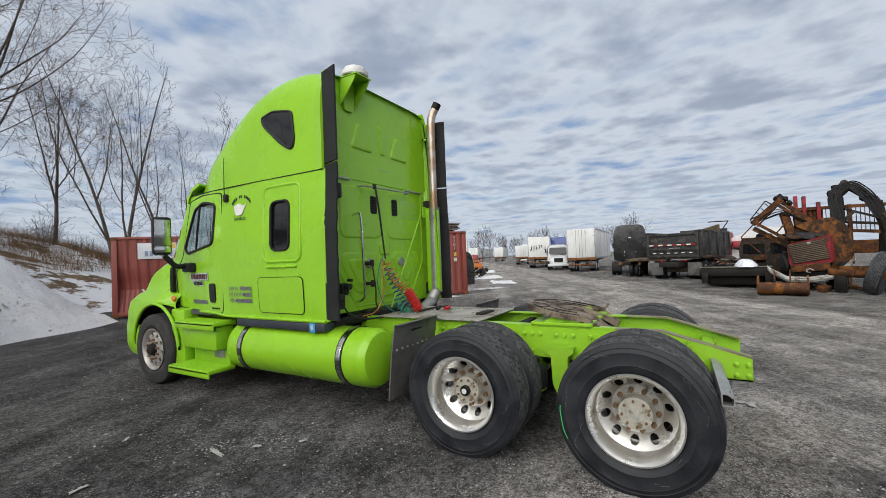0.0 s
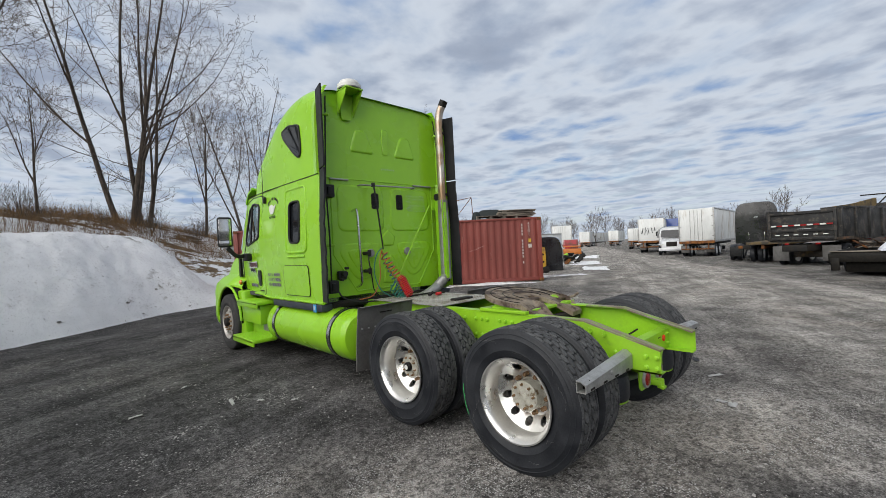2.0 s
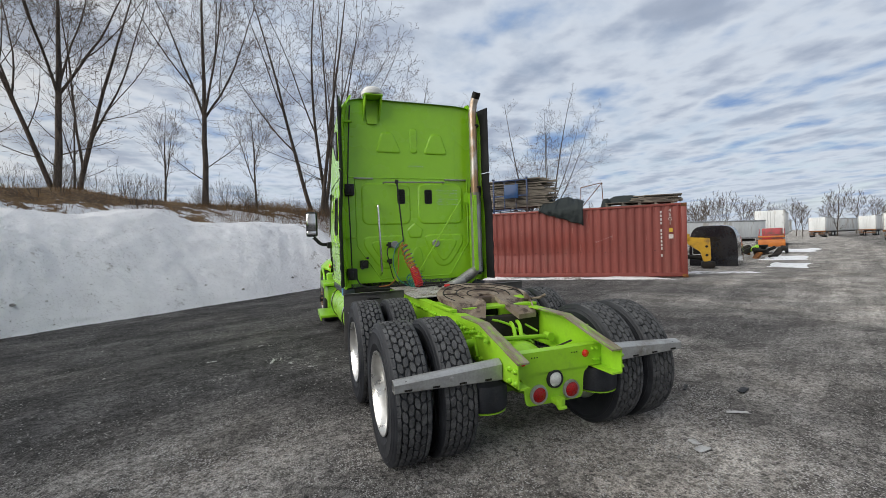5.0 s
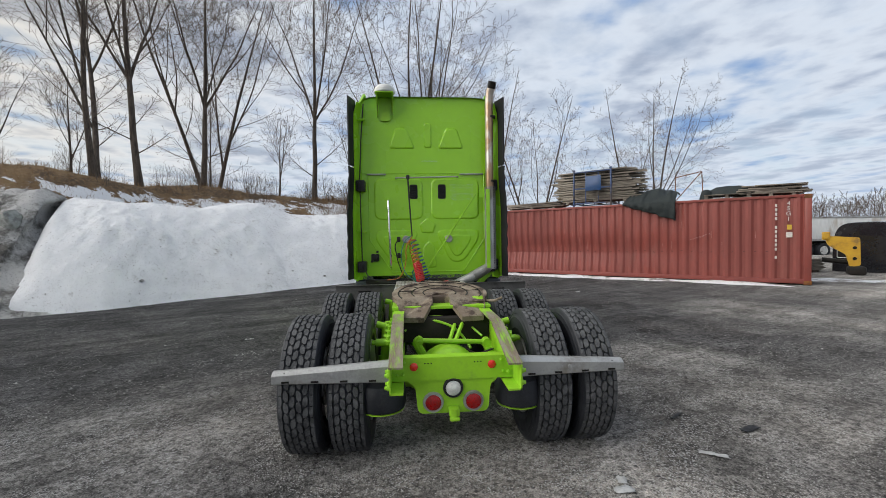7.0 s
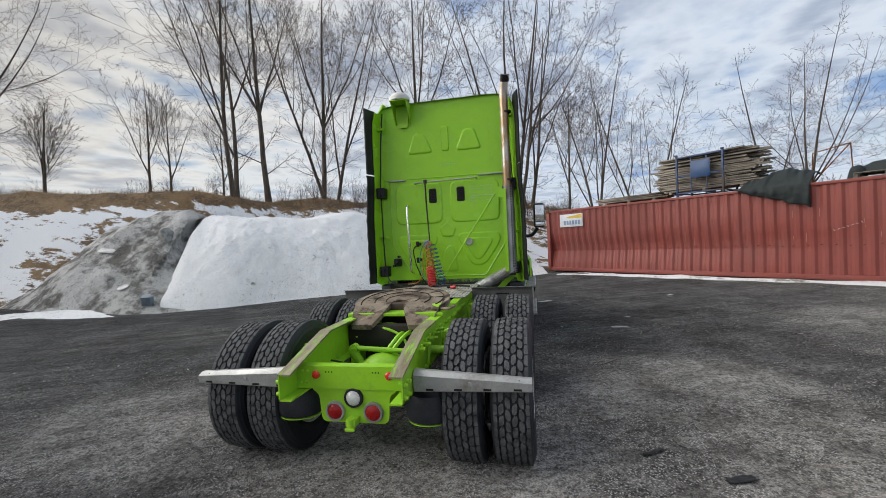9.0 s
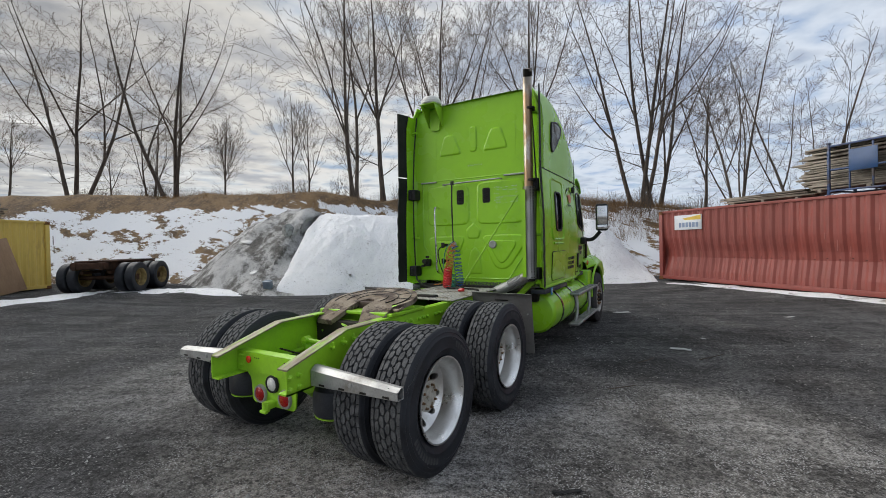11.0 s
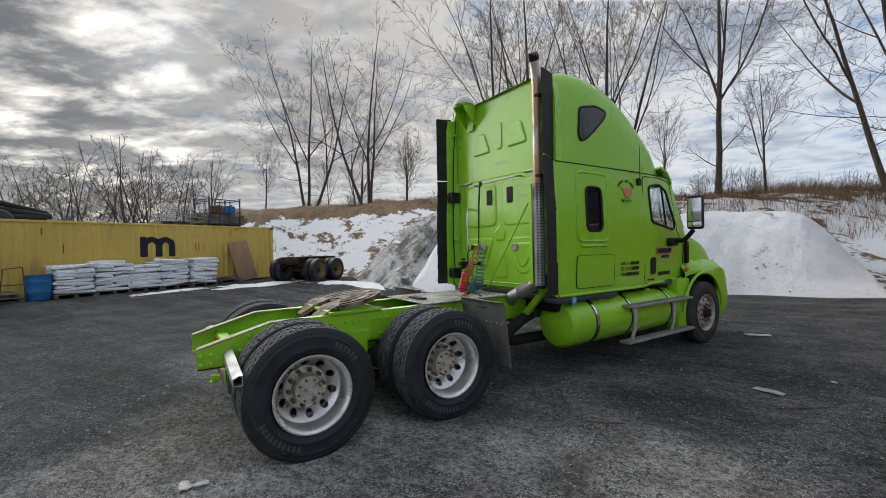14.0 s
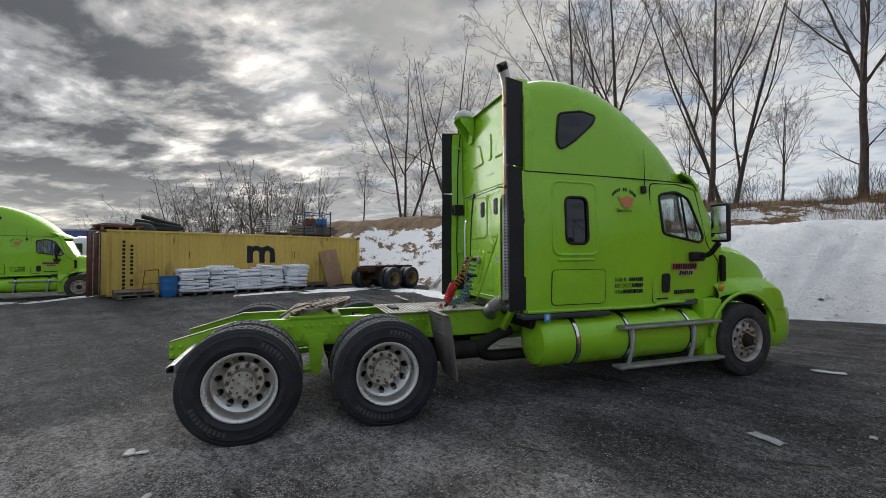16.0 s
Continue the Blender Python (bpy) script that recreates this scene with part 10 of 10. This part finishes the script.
def van_body():
    dk = thing("dark_van_body", "dark windowed van body among the scrap", "van", at=pose(19.33, -3.68, 0, 0, 0, -97))
    b = B()
    prism(b, rounded([(-1.05, 0.35), (1.05, 0.35), (1.05, 1.60), (0.92, 2.0), (-0.92, 2.0), (-1.05, 1.60)], 0.10), lambda a, c, d: (a, d, c), 0.0, 3.4)
    part("body", b, GRIME, dk)
    for x in (-0.5, 0.5):
        part("window", prism(B(), rect(x - 0.4, 1.25, x + 0.4, 1.72, 0.06), lambda a, c, d: (a, d, c), -0.012, 0.0), TINT, dk)
    part("roof_edge", box(B(), (0, 0.0, 1.98), (1.9, 0.06, 0.05), 0.01), RUST_DARK, dk)
    for s in (-1, 1):
        simple_wheel(dk, s * 0.9, 0.7, s, 0.4)
        simple_wheel(dk, s * 0.9, 2.6, s, 0.4)
    wt = thing("white_cab_shell", "white sloping cab shell with a red edge behind the scrap", "cab", at=pose(25.54, -4.20, 0, 0, 0, -92))
    b = B()
    prism(b, rounded([(-1.5, 0.4), (1.35, 0.4), (1.35, 2.62), (0.2, 2.70), (-0.6, 2.45), (-1.5, 2.05)], 0.12), lambda a, c, d: (a, d, c), 0.0, 2.2)
    part("shell", b, CABWHITE, wt)
    part("edge_strip", box(B(), (1.25, -0.03, 1.5), (0.16, 0.04, 2.0), 0.01), REDPAINT, wt, "red edge strip")
    part("red_hood", box(B(), (-0.95, -0.2, 1.75), (0.7, 0.4, 0.42), 0.08), REDPAINT, wt, "faded red panel")
    part("window", prism(B(), rounded([(-0.3, 1.7), (0.7, 1.7), (0.6, 2.3), (-0.1, 2.3)], 0.06), lambda a, c, d: (a, d, c), -0.015, 0.0), TINT, wt)


def wreck():
    wr = thing("wrecked_truck", "crushed red truck front with grille and bent white bumper", "wreck", at=pose(14.64, -4.17, 0, 0, 0, -108))
    outline = rounded([(-0.56, 0.86), (0.56, 0.95), (0.52, 1.85), (-0.60, 1.60)], 0.09, 3)
    b = B()
    rings = []
    for y, k, up in ((0.0, 1.0, 0.0), (0.12, 1.05, 0.02), (0.7, 1.08, 0.10), (1.3, 1.06, 0.14)):
        rings.append([(x * k + 0.02 * noise.noise((x * 3, y * 3, z * 3)), y + 0.05 * noise.noise((x * 2, z * 2, 1.0)), z + up * max(0, (z - 0.9))) for x, z in outline])
    loft(b, rings, (True, True), True)
    bmesh.ops.recalc_face_normals(b, faces=b.faces)
    part("hood", b, WRECK_RED, wr, "crumpled faded red hood")
    tilt = pose(0, 0, 0, 0, -11, 0)
    g = part("grille", box(B(), (-0.02, -0.03, 1.36), (1.0, 0.05, 0.70), 0.02, tilt), GRIME, wr, "dusty tan slatted grille")
    for k in range(11):
        part("slat", box(B(), (-0.02 + 0.012 * (5 - k), -0.065, 1.06 + 0.06 * k), (0.96, 0.02, 0.026), 0.004, tilt), TAN_SLAT, g)
    part("badge", box(B(), (0.0, -0.07, 1.66), (0.10, 0.02, 0.07), 0.01, tilt), STEEL, wr)
    part("chin", box(B(), (0.0, -0.05, 0.80), (1.05, 0.16, 0.26), 0.04, pose(0, 0, 0, 0, -4, 0)), RUST_DARK, wr, "rusty chin below the grille")
    b = B()
    rings = []
    for x, y, z in ((-1.22, 0.12, 0.80), (-1.12, 0.02, 0.70), (-0.62, -0.25, 0.42), (0.0, -0.28, 0.40), (0.62, -0.24, 0.52), (0.98, -0.06, 0.90), (1.12, 0.05, 1.15)):
        rings.append([(x, y, z - 0.10), (x, y - 0.05, z - 0.02), (x, y - 0.03, z + 0.02), (x, y - 0.05, z + 0.04), (x, y, z + 0.09), (x, y + 0.07, z + 0.09), (x, y + 0.07, z - 0.10)])
    loft(b, rings, (True, True), True)
    bmesh.ops.recalc_face_normals(b, faces=b.faces)
    part("bumper", b, CHALKY, wr, "bent dirty white bumper", smooth=False)
    part("axle_box", box(B(), (0, 0.6, 0.55), (1.2, 1.0, 0.4), 0.06), GUNK, wr)
    part("tow_hook", tube(B(), [(0.09 * math.cos(t), -0.17, 0.70 + 0.06 * math.sin(t)) for t in (2 * math.pi * k / 14 for k in range(12))], 0.018, 6), CHALKY, wr)
    part("chassis", box(B(), (0.1, 2.3, 0.7), (0.9, 3.0, 0.3), 0.03), RUST_DARK, wr)
    b = B()
    lump(b, (-0.25, 0.75, 1.92), 0.42, 3.0, (1.5, 1.0, 0.42))
    part("torn_sheet", b, GRIME, wr, "dark torn sheet metal behind the hood")
    b = B()
    lump(b, (-0.7, 0.4, 1.0), 0.3, 5.0, (0.7, 1.0, 1.4))
    part("fender_rag", b, GUNK, wr, "torn black fender")
    for s in (-1, 1):
        simple_wheel(wr, s * 0.78, 1.0, s, 0.48)


def bucket():
    bu = thing("digger_bucket", "rusty orange digger bucket on the ground", "bucket", at=pose(13.02, -3.12, 0, 0, 0, -100))
    b = B()
    prof = [(0.5 * math.cos(t), 0.27 + 0.27 * math.sin(t)) for t in (radians(-215 + 215 * k / 16) for k in range(17))]
    inner = [(y * 0.92, 0.27 + (z - 0.27) * 0.9) for y, z in prof]
    loft(b, [[(x, y, z) for y, z in prof + inner[::-1]] for x in (-0.62, -0.3, 0.0, 0.3, 0.62)], (False, False), True)
    bmesh.ops.recalc_face_normals(b, faces=b.faces)
    part("shell", b, RUST_ORANGE, bu)
    for x in (-0.63, 0.63):
        part("cheek", prism(B(), [(-0.46, 0.40), (0.10, 0.62), (0.46, 0.34), (0.40, 0.1), (0.1, 0.0), (-0.3, 0.05)], lambda a, c, d: (x + d, a, c), -0.025, 0.025), RUST_ORANGE, bu, smooth=False)
    for x in (-0.2, 0.2):
        part("ear", prism(B(), rounded([(0.1, 0.45), (0.5, 0.45), (0.4, 0.78), (0.2, 0.78)], 0.06), lambda a, c, d: (x + d, a, c), -0.02, 0.02), RUST_DARK, bu)


def boom():
    """The loader boom rises in the plane across the view; y runs along the road."""
    bo = thing("loader_boom", "rusty folding loader boom rising over the scrap", "boom", at=pose(15.54, -4.14, 0))
    P = lambda y, z, x=0.0: (x, y + 4.4, z)
    for p, q, w, h, mt in ((P(-2.98, 2.46), P(-3.88, 3.33), 0.26, 0.2, RUST_DARK), (P(-3.02, 2.30, 0.1), P(-4.05, 1.57, 0.1), 0.13, 0.16, RUST_WARM), (P(-3.06, 2.50, -0.1), P(-4.0, 1.80, -0.1), 0.09, 0.10, RUST_DARK),
                           (P(-3.86, 3.30, 0.1), P(-4.98, 2.20, 0.1), 0.12, 0.14, RUST_DARK), (P(-3.70, 3.18, -0.1), P(-4.85, 2.14, -0.1), 0.09, 0.1, RUST_WARM), (P(-3.92, 2.85), P(-4.22, 1.60), 0.24, 0.3, RUST_DARK),
                           (P(-4.30, 2.75), P(-4.36, 1.9), 0.20, 0.2, RUST_DARK), (P(-4.05, 1.57), P(-4.6, 1.30), 0.2, 0.2, RUST_WARM), (P(-4.4, 1.35), P(-4.4, 0.0), 0.4, 0.4, RUST_DARK), (P(-5.4, 1.4), P(-5.4, 0.0), 0.5, 0.5, RUST_DARK)):
        part("arm", beam(B(), p, q, w, h), mt, bo, smooth=False)
    b = B()
    prism(b, rounded([(0.25, 2.30), (-0.20, 2.46), (-0.85, 2.55), (-1.20, 2.25), (-1.30, 1.75), (-1.33, 1.25), (-1.05, 1.0), (-0.85, 1.30), (-0.62, 1.95), (-0.2, 2.05)], 0.14), lambda a, c, d: (d, a, c), -0.28, 0.28)
    part("turret", b, RUST_WARM, bo, "rust-orange turret housing")
    for k in range(6):
        part("bolt", rod(B(), (-0.29, -1.2 + 0.02 * k, 1.2 + 0.17 * k), (-0.33, -1.2 + 0.02 * k, 1.2 + 0.17 * k), 0.035, 0.035, 6), RUST_DARK, bo)
    cage = [P(-2.89, 2.62, -0.2), P(-3.38, 3.30, -0.2), P(-3.58, 3.14, -0.2)]
    part("cage_rail", tube(B(), bent(cage, 0.05), 0.022, 6), GRIME, bo)
    part("cage_rail", tube(B(), bent([P(-2.95, 2.5, -0.25), P(-2.89, 2.62, -0.25), P(-3.2, 2.8, -0.2)], 0.05), 0.02, 6), GRIME, bo)
    for k in range(4):
        part("rung", rod(B(), P(-2.98 - 0.13 * k, 2.72 + 0.16 * k, -0.2), P(-3.14 - 0.13 * k, 2.60 + 0.15 * k, 0.0), 0.014, 0.014, 5), GRIME, bo)
    b = B()
    for k, (y, z, r) in enumerate(((-3.85, 3.40, 0.13), (-4.0, 3.34, 0.11), (-3.74, 3.36, 0.10), (-4.13, 3.18, 0.09))):
        lump(b, P(y, z), r, k + 1.0)
    part("knuckle", b, GUNK, bo, "black greasy knuckle")
    for p, q, r in ((P(-2.60, 1.97), P(-2.98, 2.42), 0.02), (P(-2.60, 1.97), P(-3.2, 1.35), 0.018), (P(-3.1, 2.35, -0.15), P(-3.75, 3.1, -0.15), 0.03), (P(-3.6, 2.0, -0.2), P(-4.1, 2.6, -0.15), 0.025)):
        part("rod", rod(B(), p, q, r), RUST_DARK, bo)
    rnd = random.Random(31)
    for k in range(6):
        o = rnd.uniform(-0.15, 0.15)
        part("hose", tube(B(), bent([P(-3.2 + o, 2.6, -0.2), P(-3.7 + o, 2.95 + o, -0.25), P(-4.2 + o, 2.7 + o, -0.2), P(-4.7 + o, 2.3, -0.2)], 0.3, 6), 0.018, 5), GUNK, bo)
    ty = thing("worn_tyre", "worn black tyre lying on top of the wreck", "tyre", at=pose(15.34, -4.29, 1.96, 0, 76, 30))
    sub("tyre", TYRE, ty, Matrix.Scale(0.72, 4))
    sub("tread", TREAD_BLOCKS, ty, Matrix.Scale(0.72, 4))
    part("support", box(B(), (0.1, -0.15, 1.4), (0.7, 0.5, 0.9), 0.05), RUST_DARK, bo)


def log_frame():
    st = thing("log_trailer_frame", "rusty stake frame of a log trailer", "trailer", at=pose(17.56, -5.71, 0))
    for y, z in ((1.30, 3.58), (1.04, 3.55), (0.60, 3.28), (-0.30, 3.1), (-1.40, 3.05), (-2.40, 3.0)):
        part("stake", box(B(), (0, y, z / 2 + 0.4), (0.14, 0.12, z - 0.8), 0.01), WRECK_RED if y > 0.5 else RUST_DARK, st)
    part("cross_rail", beam(B(), (0, 1.4, 3.04), (0, -2.6, 3.0), 0.10, 0.12), RUST_DARK, st)
    part("cross_rail", beam(B(), (0, 0.1, 2.45), (0, -2.6, 2.12), 0.08, 0.10), GUNK, st)
    part("cross_rail", beam(B(), (0, 1.4, 2.25), (0, -2.6, 1.85), 0.10, 0.12), RUST_DARK, st)
    part("brace", beam(B(), (-0.05, -0.2, 2.9), (-0.05, -2.4, 2.0), 0.06, 0.08), GUNK, st)
    for k in range(30):
        y = 1.25 - 0.125 * k
        part("bar", rod(B(), (0.03, y, 2.0), (0.03, y, 3.02), 0.014, 0.014, 5), GRIME, st)
    part("deck_beam", box(B(), (0.2, -0.6, 1.45), (0.9, 4.0, 0.5), 0.03), RUST_DARK, st)
    part("headboard", box(B(), (0.1, 0.9, 2.4), (0.06, 0.9, 1.2), 0.02), RUST_DARK, st)
    for y in (1.0, -2.0):
        part("support", box(B(), (0.2, y, 0.6), (0.4, 0.3, 1.25), 0.02), RUST_DARK, st)


def grapple():
    gr = thing("log_grapple", "black hydraulic grapple arm with hoses", "grapple", at=pose(15.96, -5.73, 0))
    P = lambda y, z, x=0.0: (x, (y + 0.31) * 1.045 - 0.31 + 6.0, 1.67 + (z - 1.67) * 1.045)
    rnd = random.Random(12)
    for p, q, r, r2 in ((P(-5.36, 2.3), P(-5.30, 3.2), 0.17, 0.2), (P(-5.3, 3.3), P(-5.66, 3.60), 0.19, 0.15), (P(-5.66, 3.55), P(-6.30, 2.98), 0.13, 0.14), (P(-6.30, 2.98), P(-6.52, 1.9), 0.17, 0.13), (P(-6.52, 1.9), P(-6.5, 0.0), 0.2, 0.25), (P(-5.36, 2.3), P(-5.5, 1.2), 0.12, 0.12)):
        part("arm", rod(B(), p, q, r, r2, 9), GUNK, gr)
    for k in range(9):
        y, z = ((-5.24, 3.36), (-5.36, 3.52), (-5.55, 3.62), (-5.72, 3.50), (-5.28, 3.12), (-5.42, 2.82), (-6.28, 3.02), (-6.05, 3.16), (-6.45, 2.5))[k]
        part("joint", lump(B(), P(y, z), rnd.uniform(0.12, 0.19), k * 2.0), GUNK if k % 2 else GRIME, gr)
    for k in range(16):
        o, e = rnd.uniform(-0.16, 0.16), rnd.uniform(-0.1, 0.12)
        part("hose", tube(B(), bent([P(-5.30 + o, 2.5 + e, -0.15), P(-5.16 + o, 3.35 + e, -0.2), P(-5.6 + o, 3.72 + e * 0.6, -0.15), P(-6.1 + o, 3.15 + e, -0.15), P(-6.4 + o, 2.4, -0.1)], 0.3, 6), 0.022, 5), RUBBER_EDGE, gr)
    part("strut", beam(B(), P(-5.45, 2.35), P(-5.75, 2.7), 0.1), GRIME, gr)


def tyre_pile():
    ty = thing("spare_tyre", "large worn loader tyre standing among scrap", "tyre", at=pose(13.36, -5.52, 0.64, 0, -18, 62))
    sub("tyre", TYRE, ty, Matrix.Scale(1.28, 4))
    sub("tread", TREAD_BLOCKS, ty, Matrix.Scale(1.28, 4))
    rk = thing("rusty_axle", "rusty axle and hub lying by the wreck", "axle", at=pose(14.05, -5.31, 0.55, 0, 0, 70))
    part("axle", rod(B(), (-0.8, 0, 0), (0.8, 0, 0.1), 0.14), RUST_DARK, rk)
    part("hub", rod(B(), (-0.75, 0, 0), (-0.45, 0, 0), 0.36, 0.28, 20), RUST_DARK, rk)
    part("spring", box(B(), (0.1, 0.0, 0.22), (0.9, 0.16, 0.16), 0.03), RUST_WARM, rk)
    part("stand", box(B(), (0.5, 0, -0.28), (0.3, 0.4, 0.56), 0.03), GUNK, rk)
    rnd = random.Random(44)
    for k in range(16):
        b = B()
        if k % 3:
            box(b, (0, 0, 0), (rnd.uniform(0.15, 0.6), rnd.uniform(0.1, 0.4), rnd.uniform(0.05, 0.25)), 0.02)
        else:
            rod(b, (-rnd.uniform(0.3, 0.6), 0, 0), (0.4, 0, 0), rnd.uniform(0.03, 0.09), None, 8)
        x, y = rnd.uniform(14.2, 16.5), rnd.uniform(-7.2, -2.9)
        thing("scrap_part", "dark rusty scrap part lying on the ground", "scrap", "scrap parts", bm=b, material=rnd.choice((RUST_DARK, GRIME, GUNK, RUST_WARM)), at=pose(x, y, 0.10, rnd.uniform(-20, 20), rnd.uniform(-20, 20), rnd.uniform(0, 180)))


flatbed()
van_body()
wreck()
bucket()
boom()
log_frame()
grapple()
tyre_pile()
tractor(pose(-27.2, -7.06, 0.0, 0, 0, 194) @ Matrix.Scale(1.05, 4), "white tractor standing behind the lime one", CABWHITE, False)
box_trailer(pose(-33.0, -21.0, 0.1, 0, 0, 5), "blue box trailer behind the parked tractors", CABBLUE, 12.0, False, False, 2.6)
